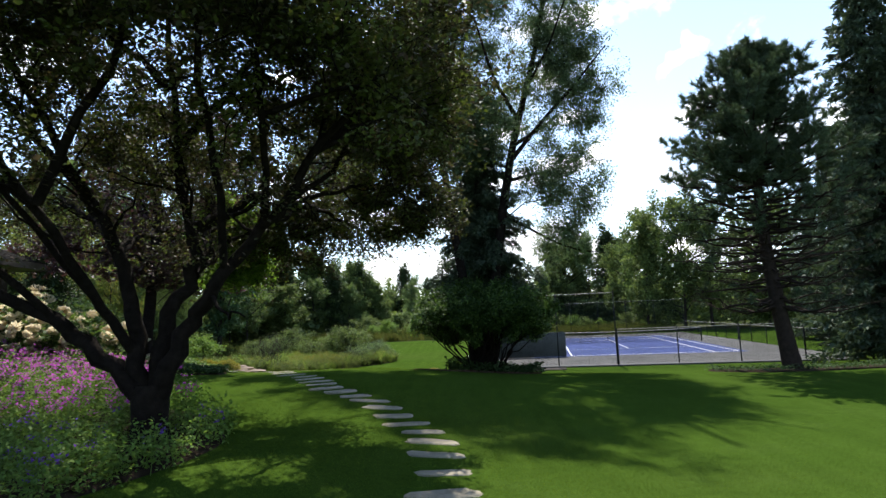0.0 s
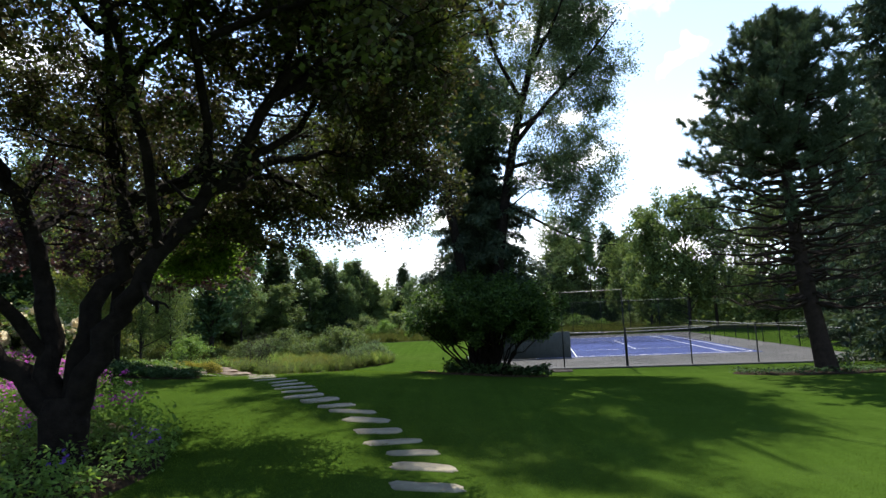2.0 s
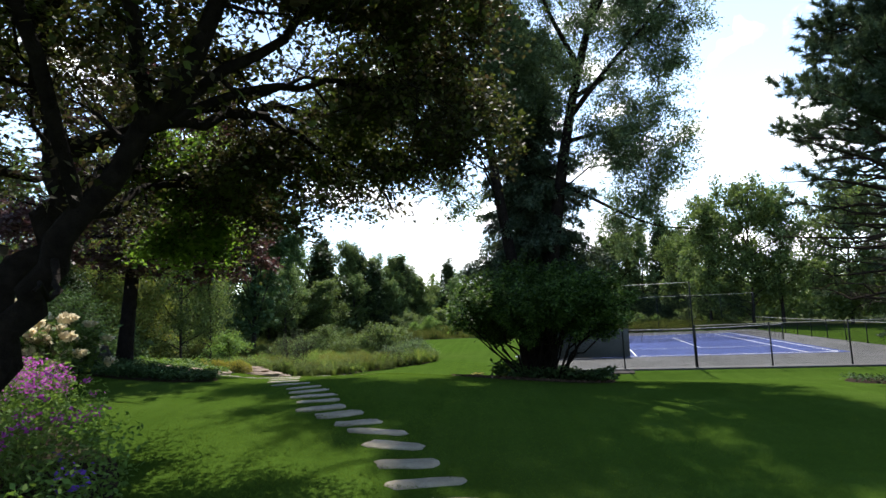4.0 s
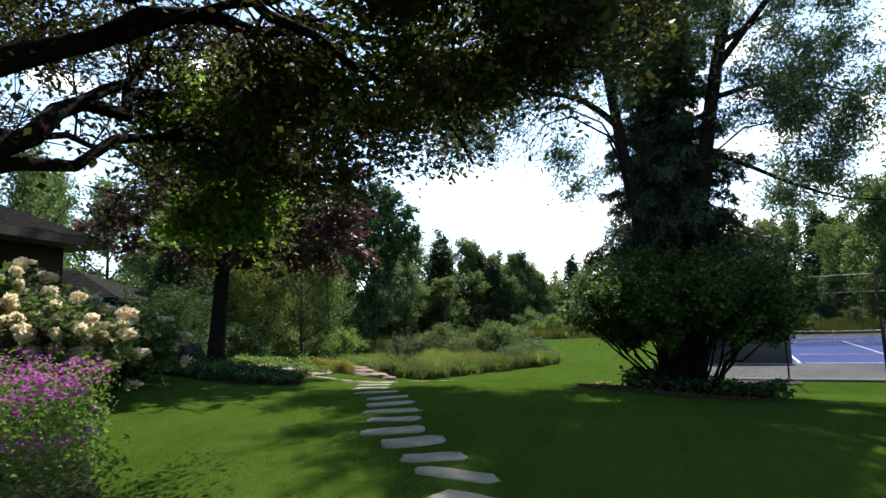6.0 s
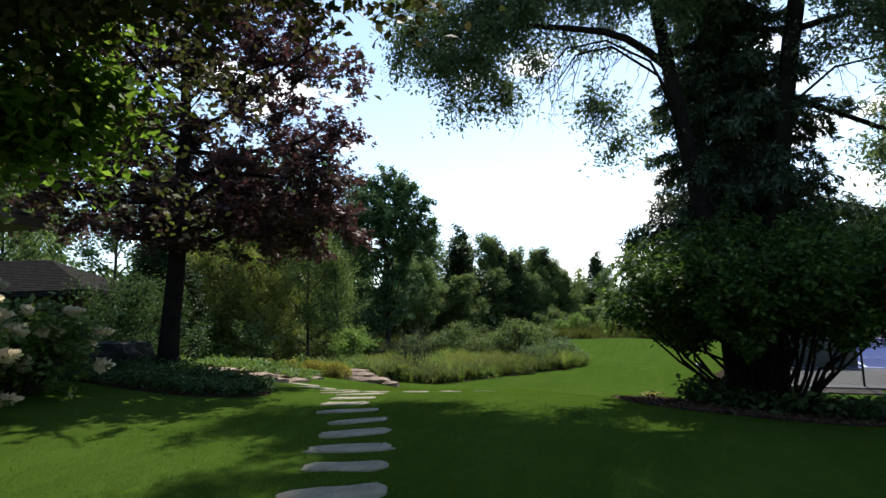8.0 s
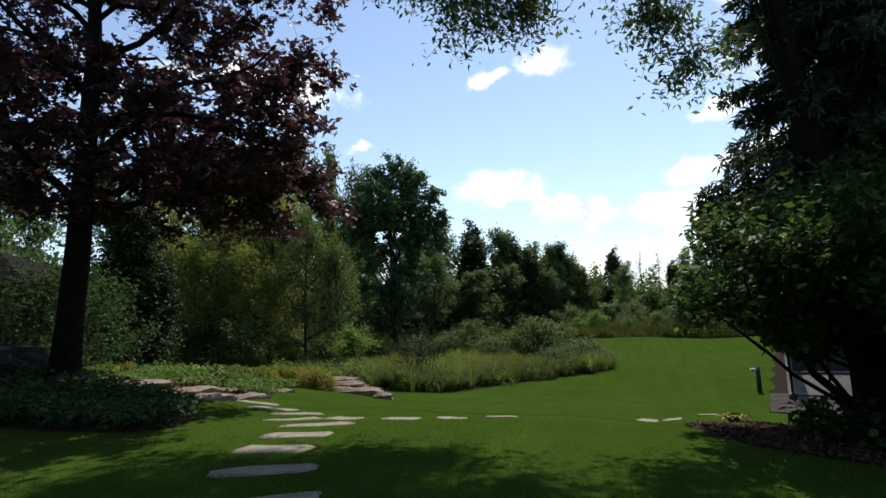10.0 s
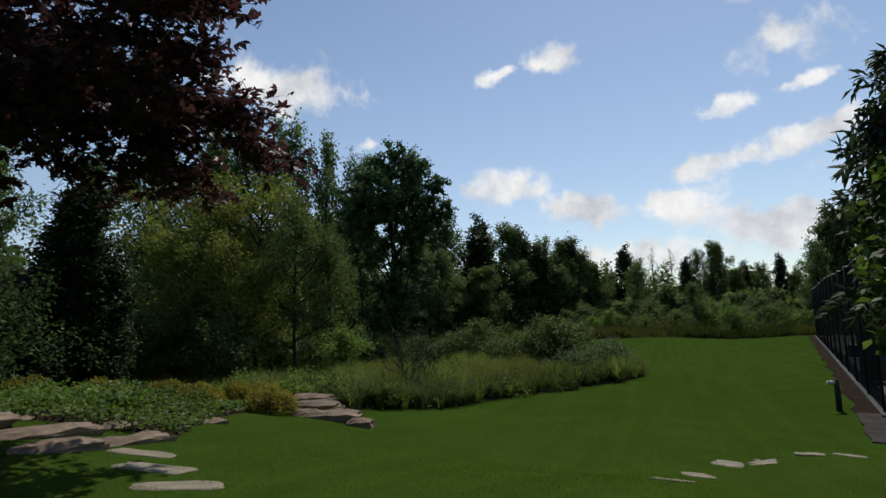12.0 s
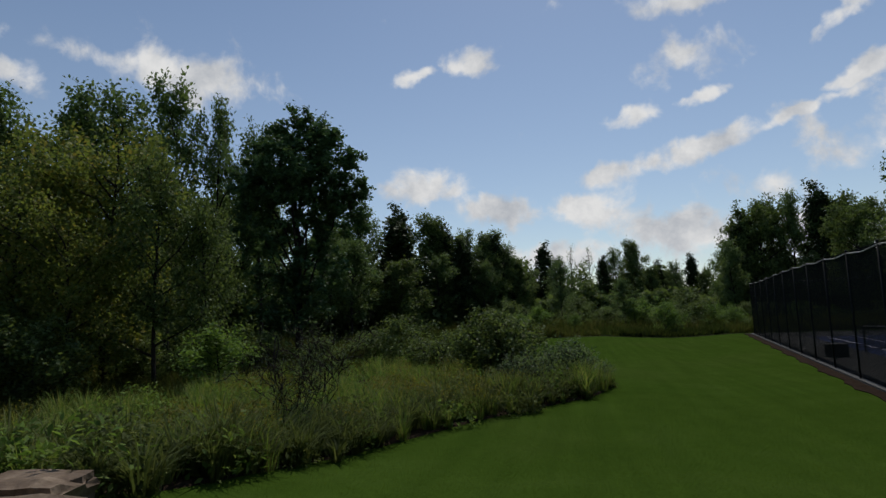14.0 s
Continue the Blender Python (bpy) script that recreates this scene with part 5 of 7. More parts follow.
def maple():
    rng = np.random.default_rng(51)
    root = tree_root("purple_maple", -9.15, 17.8, "purple-leaved maple with a straight dark trunk")
    trunk = np.array([(0, 0, -.1), (.02, 0, .3), (.06, .02, 1.0), (.12, .05, 1.9), (.2, .05, 3.2), (.25, .1, 4.8), (.2, .1, 6.4), (.1, .1, 8.0)])
    lines = [(trunk, np.array([.27, .20, .175, .165, .14, .11, .07, .03]), 12)]
    limbs = []
    for k in range(26):
        s = k / 25
        z = 2.35 + 4.9 * s ** 1.1
        a = k * 2.4 + rng.normal() * 0.3
        R = 3.7 * math.sin(math.pi * (0.30 + 0.62 * s)) * rng.uniform(0.8, 1.05)
        p0, _ = along_line(trunk, np.interp(z, trunk[:, 2], np.linspace(0, 1, len(trunk))))
        end = p0 + np.array([math.cos(a) * R, math.sin(a) * R * 0.8 + 0.5, R * (0.10 + 0.45 * s)])
        limbs.append((arc(p0, end, rng, 0.06, 7, 0.03), np.linspace(0.062 * (1.15 - 0.6 * s), 0.012, 7)))
    limbs.append((trunk[4:], np.array([.1, .08, .05, .02])))
    lobes = [(.1, 1.4, 5.7, 3.5, 2.3, 2.9, 290), (2.0, .8, 3.5, 1.7, 1.5, 1.0, 40), (-2.6, .6, 3.6, 2.3, 1.7, 1.0, 40), (.4, 2.2, 3.6, 2.0, 1.3, .9, 18), (.1, -.9, 3.6, 2.4, .8, .9, 22), (.4, 1.6, 7.8, 1.8, 1.6, 1.2, 36), (1.7, 2.4, 3.0, 1.2, 1.2, .8, 34), (.7, .5, 2.75, 2.2, 1.6, .6, 36)]
    subs, ends = fill_crown(rng, limbs, lobe_points(rng, lobes), 8, 0.42, 0.12, 0.45, 0.05, 0.009)
    tubes("trunk", lines + [(p, r, 7) for p, r in limbs[:-1]] + subs, BARK_DARK, root, label="dark straight trunk with low limbs")
    pts = leaf_points(rng, ends, 31000, 0.05)
    quads("crown", lobed(rng, pts, 0.105), LEAF_MAPLE, root, "dark purple leaves")


maple()


def lilac():
    """The dome of shrub round the tall tree's foot."""
    rng = np.random.default_rng(61)
    root = tree_root("large_shrub", 1.3, 19.2, "broad dark green shrub dome with many thin stems", "shrub")
    limbs = []
    for k in range(34):
        a = k * 2.4
        R = 2.6 * math.sqrt((k + 0.5) / 34)
        end = np.array([math.cos(a) * R * 0.95, math.sin(a) * R * 0.92, 2.55 - 0.17 * R ** 1.5 + rng.normal() * 0.1])
        p0 = np.array([math.cos(a) * 0.32, math.sin(a) * 0.3, -0.05])
        br = arc(p0, end, rng, -0.05 if R > 1.4 else 0.02, 7, 0.03)
        limbs.append((br, np.linspace(0.034, 0.009, 7)))
    subs, ends = branch_out(rng, limbs, 10, 7, 0.75, 0.36, droop=0.05, first=0.5, up=0.25)
    for p, r in limbs:
        tubes("stem", [(p, r, 6)], BARK_DARK, root)
    pts = leaf_points(rng, ends, 92000, 0.07)
    pts = pts[(pts[:, 2] > 0.92 + 0.17 * np.hypot(pts[:, 0], pts[:, 1]) + 0.22 * np.sin(3 * np.arctan2(pts[:, 1], pts[:, 0]) + 4 * pts[:, 0])) & (np.hypot(pts[:, 0] / 2.5, pts[:, 1] / 2.4) < 1)]
    subs = [q for q in subs if np.hypot(q[0][-1, 0] / 2.4, q[0][-1, 1] / 2.3) < 1 and q[0][-1, 2] > 1.3]
    tubes("branchwork", subs, BARK_DARK, root, label="thin dark crooked twigs")
    quads("leaves", leaves(rng, pts, 0.095, 0.6, 0.8, 0.35), LEAF_LILAC, root, "glossy dark green leaves")


lilac()


# ---- the wood ----
def template(name, seed, h, radius, low, limbs_n, leaves_n, leaf, mat, profile="round", bark=None, trunk_r=None, droop=0.05, jitter=0.25, wild=1.0):
    """A leafy tree of the wood, built once at the origin."""
    rng = np.random.default_rng(seed)
    root = empty(name)
    tr = trunk_r or h * 0.014
    t = np.linspace(0, 1, 7)
    trunk = np.column_stack([0.02 * h * np.sin(t * 4 + seed), 0.02 * h * np.cos(t * 3 + seed), h * 0.96 * t])
    trunk[0, 2] = -0.3
    limbs = []
    for k in range(limbs_n):
        s = (k + 0.5) / limbs_n
        z = low + (h * 0.95 - low) * s
        if profile == "round":
            R = radius * math.sin(math.pi * (0.22 + 0.70 * s)) ** 0.8
        elif profile == "tall":
            R = radius * (0.75 + 0.25 * math.sin(math.pi * s)) * (1 - 0.72 * s ** 2.2)
        elif profile == "vase":
            R = radius * (0.5 + 0.6 * s) * (1 - 0.55 * max(0, s - 0.6) ** 1.0)
        else:
            R = radius * (1 - s) ** 0.8 + 0.15
        R *= 1 + wild * (rng.uniform(0.5, 1.3) * (0.9 + 0.25 * math.sin(k * 4.8 + seed + 5 * s)) - 1)
        a = k * 2.4 + rng.normal() * 0.35
        p0, _ = along_line(trunk, min(0.98, z / (h * 0.96) * 0.85))
        end = np.array([math.cos(a) * R, math.sin(a) * R, z + rng.normal() * 0.03 * h + R * (0.35 if profile != "cone" else -0.05)])
        limbs.append((arc(p0, end, rng, 0.02, 5, 0.03), np.linspace(tr * 0.4, 0.015, 5)))
    limbs.append((trunk[3:], np.linspace(tr * 0.5, 0.02, 4)))
    if profile == "cone":
        subs, ends = branch_out(rng, limbs, 8, 5, radius * 0.40, radius * 0.18, droop=droop, first=0.22, up=0.25)
    else:
        lobes = []
        for line, _ in limbs:
            for u in (0.55, 0.95):
                c, _ = along_line(line, u)
                lobes.append((*c, *(radius * 0.26 * rng.uniform(0.7, 1.3, 3)), 5))
        subs, ends = fill_crown(rng, limbs, lobe_points(rng, lobes, 0.05), 5, radius * 0.17, 0.0, 0.8, 0.15)
    tubes("trunk", [(trunk, np.linspace(tr, 0.03, 7), 7)] + [(p, r, 4) for p, r in limbs[:-1]] + [q for q in subs if len(q[0]) > 3], bark or BARK_GREY, root)
    pts = leaf_points(rng, ends, leaves_n, jitter)
    quads("crown", leaves(rng, pts, leaf, 0.62, 0.6, 0.3), mat, root)
    return root


def plant(source, x, y, h0, h, label, group, turn=0.0, wide=1.0, category="tree"):
    """Stands a copy of a tree at its place. h0: the height it was built at; h: the height wanted."""
    k = h / h0
    ob = copy_thing(source, pose(x, y, gz(x, y) - 0.05, 0, 0, turn) @ Matrix.Diagonal((k * wide, k * wide, k, 1)))
    return tagged(ob, label, category, group)


def drop_thing(ob):
    for o in (*ob.children_recursive, ob):
        bpy.data.objects.remove(o)


WOODS = "trees of the wood's edge"
ash = template("ash_tree", 101, 14, 3.9, 2.2, 24, 9500, 0.30, LEAF_PALE, "tall")
ash_thin = template("ash_tree", 111, 14, 3.6, 3.0, 18, 6500, 0.30, LEAF_PALE, "tall")
oak = template("broadleaf_tree", 102, 12, 4.2, 0.8, 28, 13500, 0.34, LEAF_WOOD, "round")
oak_tall = template("broadleaf_tree", 112, 12, 3.6, 0.6, 28, 13500, 0.33, LEAF_WOOD, "tall")
elm = template("yellowing_tree", 104, 10, 3.7, 0.6, 26, 10500, 0.23, LEAF_YELLOW, "vase", wild=1.2)
elm_thin = template("yellowing_tree", 114, 10, 3.6, 1.4, 18, 10000, 0.20, LEAF_WOOD, "tall")
fir = template("fir_tree", 105, 10, 2.4, 0.3, 46, 10000, 0.28, NEEDLE_CEDAR, "cone", droop=0.2, jitter=0.15)
scrub = template("wild_shrub", 106, 3.2, 2.0, 0.15, 16, 3800, 0.17, LEAF_WOOD, "round", jitter=0.15)
bright = template("bright_shrub", 107, 3.0, 1.9, 0.2, 16, 4200, 0.16, LEAF_BED, "round", jitter=0.15)
dim = template("dark_shrub", 116, 3.2, 1.9, 0.15, 18, 4200, 0.13, LEAF_COVER, "round", jitter=0.15)
snag = template("bare_tree", 115, 12, 2.6, 3.0, 14, 500, 0.25, LEAF_PALE, "tall")



def poplar():
    """The tall poplar at the wood's edge: upswept limbs that end in separate upright heads."""
    rng = np.random.default_rng(103)
    root = tree_root("poplar_tree", -20.8, 53.5, "tall dark-leaved poplar with an upright rounded crown", "tree", WOODS)
    trunk = np.column_stack([0.15 * np.sin(np.linspace(0, 4, 8)), 0.12 * np.cos(np.linspace(0, 3, 8)), np.linspace(-0.2, 12.5, 8)])
    lobes = [(0, 0, 13.0, .9, .9, 1.9, 20), (1.2, .3, 12.8, .8, .8, 1.7, 18), (2.3, -.1, 11.9, .8, .9, 1.7, 18), (3.2, .2, 10.4, .7, .9, 1.7, 18), (-1.2, .1, 12.4, .8, .8, 1.8, 18), (-2.3, -.1, 11.2, .8, .9, 1.8, 18), (-3.2, .2, 9.6, .7, .9, 1.7, 16),
             (.2, 1.7, 11.2, 1.2, .9, 1.8, 18), (.4, -1.8, 11.0, 1.2, .9, 1.8, 20), (1.6, -1.4, 9.4, 1.3, 1.2, 1.7, 22), (-1.5, -1.2, 9.2, 1.3, 1.2, 1.7, 22), (2.6, .4, 8.0, 1.3, 1.4, 1.7, 22), (-2.6, .4, 7.4, 1.2, 1.4, 1.7, 20),
             (0, 0, 10.0, 2.2, 2.0, 2.2, 60), (0, 0, 7.0, 2.2, 2.0, 1.7, 34), (1.0, .2, 4.8, 2.3, 2.0, 1.6, 32), (-1.2, .2, 4.2, 2.0, 2.0, 1.6, 28), (0, 0, 2.4, 2.2, 2.0, 1.2, 22)]
    lobes = [(cx * 1.12, cy * 1.12, cz * 1.05, rx * 1.3, ry * 1.3, rz * 1.1, int(n * 1.25)) for cx, cy, cz, rx, ry, rz, n in lobes]
    limbs = [(trunk, np.linspace(0.24, 0.04, 8))]
    for cx, cy, cz, rx, ry, rz, n in lobes[:13]:
        p0, _ = along_line(trunk, max(0.12, 0.075 * (cz - 3.5 - 0.8 * math.hypot(cx, cy))))
        limbs.append((arc(p0, (cx, cy, cz + 0.5 * rz), rng, -0.04, 7, 0.02), np.linspace(0.09, 0.02, 7)))
    subs, ends = fill_crown(rng, limbs, lobe_points(rng, lobes), 6, 0.5, 0.0, 0.9, 0.45, 0.010)
    tubes("trunk", [(p, r, 7) for p, r in limbs] + subs, BARK_GREY, root, label="grey trunk with upswept limbs")
    quads("crown", leaves(rng, leaf_points(rng, ends, 44000, 0.10), 0.25, 0.7, 0.5, 0.2), LEAF_POPLAR, root, "dark green leaves")


# the tall group left of the lawn
poplar()
for k, (x, y, h, w) in enumerate(((-31.6, 56, 20.6, .46), (-35.9, 56, 19.6, .58), (-29.1, 58, 19.0, .40), (-39.4, 56, 20.3, .56), (-27.2, 60, 17.6, .46), (-42.5, 52, 19.2, .6), (-47, 50, 18, .7))):
    plant(ash if k % 2 else ash_thin, x, y, 14, h, "slender pale-leaved tree standing above the wood", WOODS, 50 * k, w * 1.35)
for k, (x, y, h, w) in enumerate(((-22.9, 41, 10.4, .90), (-26.6, 41.5, 10.6, .95), (-30.5, 43, 10.4, .95), (-19.8, 40, 9.0, .72), (-24.6, 38.2, 8.2, .9), (-18.6, 41.2, 7.2, .72), (-21.6, 37.8, 6.2, .9))):
    plant(elm if k % 2 == 0 else elm_thin, x, y, 10, h, "broad tree with yellowing leaves before the wood", WOODS, 80 * k, w)
for k, (x, y, h, w) in enumerate(((-22.6, 80, 12.4, 1.15), (-24.4, 87, 15.2, .72), (-16.6, 86, 10.4, .9), (-18.9, 88, 12.6, .7), (-13.4, 92, 11.4, .7), (-10.2, 150, 16.6, .8), (2.2, 150, 13.4, .7), (13.2, 150, 12, .7), (19.8, 150, 13, .7), (24, 126, 17.5, .8), (35, 125, 21.4, .7))):
    plant(fir, x, y, 10, h, "dark cone-shaped conifer at the wood's edge", WOODS, 40 * k, w * 1.2)
for k, (x, y, h, w) in enumerate(((-25.6, 78, 13.6, .55), (-20.3, 87, 13.6, .62), (-16.9, 90, 12.2, .66), (-28.6, 80, 12.8, .6), (-14.3, 92, 11.8, .68), (-12.4, 94, 10.6, .7), (-26.8, 72, 10.6, .7), (-11.6, 95, 8.8, .8), (-18.6, 83, 8.6, .9), (-23.6, 70, 9.0, .8), (-20.4, 74, 7.2, 1.0), (-14.4, 87, 8.0, .9),
                                  (4.6, 150, 14.8, .6), (7.7, 145, 15.8, .5), (-7.6, 148, 13.6, .6), (23.5, 140, 12.4, .6), (10.6, 140, 10, .7), (16.2, 148, 11.6, .6), (.2, 78, 4.8, .7), (20.4, 122, 9.0, .8))):
    plant((ash, oak_tall, ash_thin)[k % 3], x, y, (14, 12, 14)[k % 3], h, "green tree of the mixed wood beyond the lawn", WOODS, 61 * k, w * 1.4)
for k, (x, y, h) in enumerate(((-4.3, 150, 16.0), (-.8, 151, 15.6), (5.6, 152, 14))):
    plant(snag, x, y, 12, h, "thin half-bare tree beyond the meadow", WOODS, 90 * k, 0.6)
# beyond the court
for k, (x, y, h, w) in enumerate(((23.5, 128, 15.6, .6), (26, 125, 18.2, .55), (31, 125, 20, .5), (28.4, 128, 19, .5), (38.2, 125, 19, .6), (42, 124, 17.6, .6), (19.6, 118, 12, .7), (34, 110, 15, .6),
                                  (29.6, 85, 17.4, .6), (32.6, 80, 18, .62), (36.6, 80, 17.4, .7), (40, 72, 16, .7), (44, 62, 15, .8), (46, 52, 15, .8))):
    plant((oak_tall, oak, ash, oak)[k % 4], x, y, (12, 12, 14, 12)[k % 4], h, "tall green tree behind the tennis court", WOODS, 47 * k, w * 1.35)
rng = np.random.default_rng(7)
# darker rows behind, and undergrowth
for k in range(26):
    x = -62 + k * 2.2 + rng.normal() * 0.8
    y = 66 + max(0, x + 40) * 0.9 + rng.uniform(0, 8)
    plant((oak, ash, oak_tall, fir)[k % 4], x, y, (12, 14, 12, 10)[k % 4], rng.uniform(10, 15) if x < -28 else rng.uniform(6, 9), "green tree deep in the wood", WOODS, k * 37, 0.9)
for k in range(22):
    x = -8 + k * 3.0 + rng.normal()
    plant((oak, ash_thin, fir, oak_tall, snag)[k % 5], x, 140 + rng.uniform(0, 20), (12, 14, 10, 12, 12)[k % 5], rng.uniform(6, 10.5), "distant green tree beyond the meadow", WOODS, k * 31, 0.8)
UNDER = "shrubs of the wood's edge"
for k in range(24):
    x = -46 + k * 1.6 + rng.normal() * 0.7
    y = 38 + rng.uniform(-1, 5) + (max(0, x + 24) * 1.55)
    plant(scrub if k % 8 else bright, x, y, 3.2, rng.uniform(1.4, 3.6) if x < -22 else rng.uniform(0.8, 1.9), "wild shrub at the foot of the wood", UNDER, k * 53, rng.uniform(0.9, 1.3), "shrub")
for k in range(26):
    x = -9 + k * 1.95 + rng.normal() * 0.6
    y = 68 + max(0, x) * 0.3 + rng.uniform(0, 20) if x < 12 else 92 + rng.uniform(0, 10)
    plant(scrub if k % 3 else bright, x, y, 3.2, rng.uniform(0.7, 2.8), "wild shrub in the meadow", UNDER, k * 29, rng.uniform(0.8, 1.2), "shrub")
for k, (x, y, h) in enumerate(((-15.6, 37.6, 2.0), (-13.6, 41.2, 1.4), (-21, 36, 2.4), (-26, 35.5, 3.0), (-31, 35, 3.6), (-12.4, 47, 2.0))):
    plant(bright if k == 0 else scrub, x, y, 3.0, h, "leafy shrub before the dark wood", UNDER, k * 71, 1.15, "shrub")

# conifers to the right, and behind the camera's start
RIGHT = "dark spruces beside the court"
big = conifer("spruce_tree", 19.3, 25.0, 20, 3.6, "tall dark spruce beside the tennis court", 71, 1.2, density=0.8, group=RIGHT, whorl=0.55)
for k, (x, y, h) in enumerate(((23.5, 29.0, 17), (22.5, 22.0, 19), (27, 36, 18), (26, 26, 18), (30, 44, 17), (29, 31, 19), (33, 52, 16), (20.5, 17.0, 16))):
    tagged(copy_thing(big, pose(x, y, gz(x, y), 0, 0, 63 * k) @ Matrix.Diagonal((h / 20, h / 20, h / 20, 1))), "tall dark spruce beside the tennis court", "tree", RIGHT)
cedar = template("cedar_template", 108, 6, 1.15, 0.1, 80, 64000, 0.11, NEEDLE_CEDAR, "tall", jitter=0.10, wild=0.18)
plant(cedar, -18.6, 27.4, 6, 6.4, "dense dark column-shaped cedar", "cedars", 0, 1.1)
plant(cedar, -22.6, 31.0, 6, 5.6, "dense dark column-shaped cedar", "cedars", 120, 1.2)
for k, (x, y, h) in enumerate(((-26, 26, 11), (-30, 30, 12), (-34, 34, 13), (-27, 20, 12))):
    plant(ash, x, y, 14, h, "pale green tree behind the house", "trees behind the house", 77 * k, 0.7)
for k, (x, y, h) in enumerate(((-11.6, 19.2, 1.9), (-12.9, 20.8, 2.3), (-14.6, 22.6, 2.4))):
    plant(dim, x, y, 3.2, h, "dark rounded shrub beside the house", "shrubs beside the house", k * 67, 1.0, "shrub")


def far_wood(name, line, height, depth, count, seed):
    """A distant bank of wood along a line, as one mass of leaves with an uneven top."""
    rng = np.random.default_rng(seed)
    line = np.asarray(line, float)
    seg = np.concatenate([[0], np.cumsum(np.linalg.norm(np.diff(line, axis=0), axis=1))])
    s = rng.uniform(0, seg[-1], count)
    x, y = np.interp(s, seg, line[:, 0]), np.interp(s, seg, line[:, 1])
    top = height * (0.72 + 0.18 * np.sin(s * 0.35 + seed) + 0.14 * np.sin(s * 0.93 + 2) + 0.12 * np.sin(s * 2.1))
    z = top * rng.uniform(0, 1, count) ** 0.75
    y = y + rng.uniform(0, depth, count)
    x = x + rng.normal(size=count) * 0.6
    ob = quads(name, leaves(rng, np.column_stack([x, y, ground(x, y) + z]), 0.75, 0.6, 0.5, 0.2), LEAF_WOOD)
    tagged(ob, "distant bank of mixed green wood", "wood", kind="stuff")


far_wood("distant_wood", [(-90, 78), (-50, 84), (-22, 98), (-12, 150), (60, 168), (75, 100)], 11.5, 9.0, 80000, 5)
far_wood("distant_wood", [(38, 108), (46, 70), (52, 30), (48, -20)], 10.0, 5.0, 16000, 6)
far_wood("distant_wood", [(-50, 60), (-46, 30), (-44, -25)], 9.0, 5.0, 12000, 8)
far_wood("distant_wood", [(-44, -28), (48, -28)], 9.0, 5.0, 10000, 9)
far_wood("distant_thicket", [(-46, 80), (-24, 93), (-13, 112), (12, 128), (40, 112), (60, 96)], 5.5, 4.0, 46000, 12)
far_wood("distant_thicket", [(-34, 66), (-22, 76), (-14, 92)], 4.0, 3.0, 14000, 14)
for k, (x, y, h) in enumerate(((-7.5, 76, 2.2), (-4.0, 80, 2.8), (-1.5, 75, 1.8), (1.2, 79, 3.0), (4.0, 77, 2.2), (6.5, 82, 3.2), (9.5, 78, 2.0), (-10.5, 79, 2.6))):
    plant(scrub if k % 3 else bright, x, y, 3.2, h, "rounded wild bush in the meadow before the wood", UNDER, k * 83, 1.2, "shrub")
for src in (ash, ash_thin, oak, oak_tall, elm, elm_thin, fir, scrub, bright, dim, snag, cedar):
    drop_thing(src)


# ---- flowers, shrubs, grasses ----
def flower_bed():
    rng = np.random.default_rng(201)
    bedp = empty("flowering_plants")
    p = scatter(rng, FLOWER_BED, 2600)
    p = p[np.hypot(p[:, 0] + 4.0, p[:, 1] - 7.95) > 0.45]
    far = smooth((p[:, 1] - 7.6) / 2.2) * smooth((-3.6 - p[:, 0]) / 1.3)
    hh = 0.33 + 0.45 * far + rng.normal(size=len(p)) * 0.06
    base = np.column_stack([p, ground(p[:, 0], p[:, 1])])
    lines, pts, heads, kinds = [], [], [], []
    for b, h, f in zip(base, hh, far):
        tip = b + np.array([rng.normal() * 0.09, rng.normal() * 0.09, h])
        if rng.uniform() < 0.35:
            lines.append((np.stack([b, (b + tip) / 2 + rng.normal(size=3) * 0.02, tip]), np.array([.006, .005, .003]), 3))
        m = 34 if f > 0.3 else 32
        t = rng.uniform(0.15, 1, (m, 1))
        pts.append(b + (tip - b) * t + rng.normal(size=(m, 3)) * 0.09)
        if rng.uniform() < (0.62 if f > 0.3 else 0.16):
            heads.append(tip)
            kinds.append(f > 0.3)
    tubes("branchwork", lines, LEAF_BED, bedp)
    quads("foliage", leaves(rng, np.concatenate(pts), 0.066, 0.5, 0.8, 0.2), LEAF_BED, bedp, "fresh green leaves")
    heads, kinds = np.array(heads), np.array(kinds)
    for sel, mat, name in ((kinds, PETAL_PINK, "magenta flowers"), (~kinds, PETAL_VIOLET, "violet flowers")):
        c = np.repeat(heads[sel], 12, axis=0)
        q = c + rng.normal(size=c.shape) * np.array([0.045, 0.045, 0.03])
        quads("blossoms", leaves(rng, q, 0.042, 0.9, 1.0), mat, bedp, name)
    tagged(bedp, "dense bed of magenta and violet garden flowers", "flowers", kind="stuff")


flower_bed()


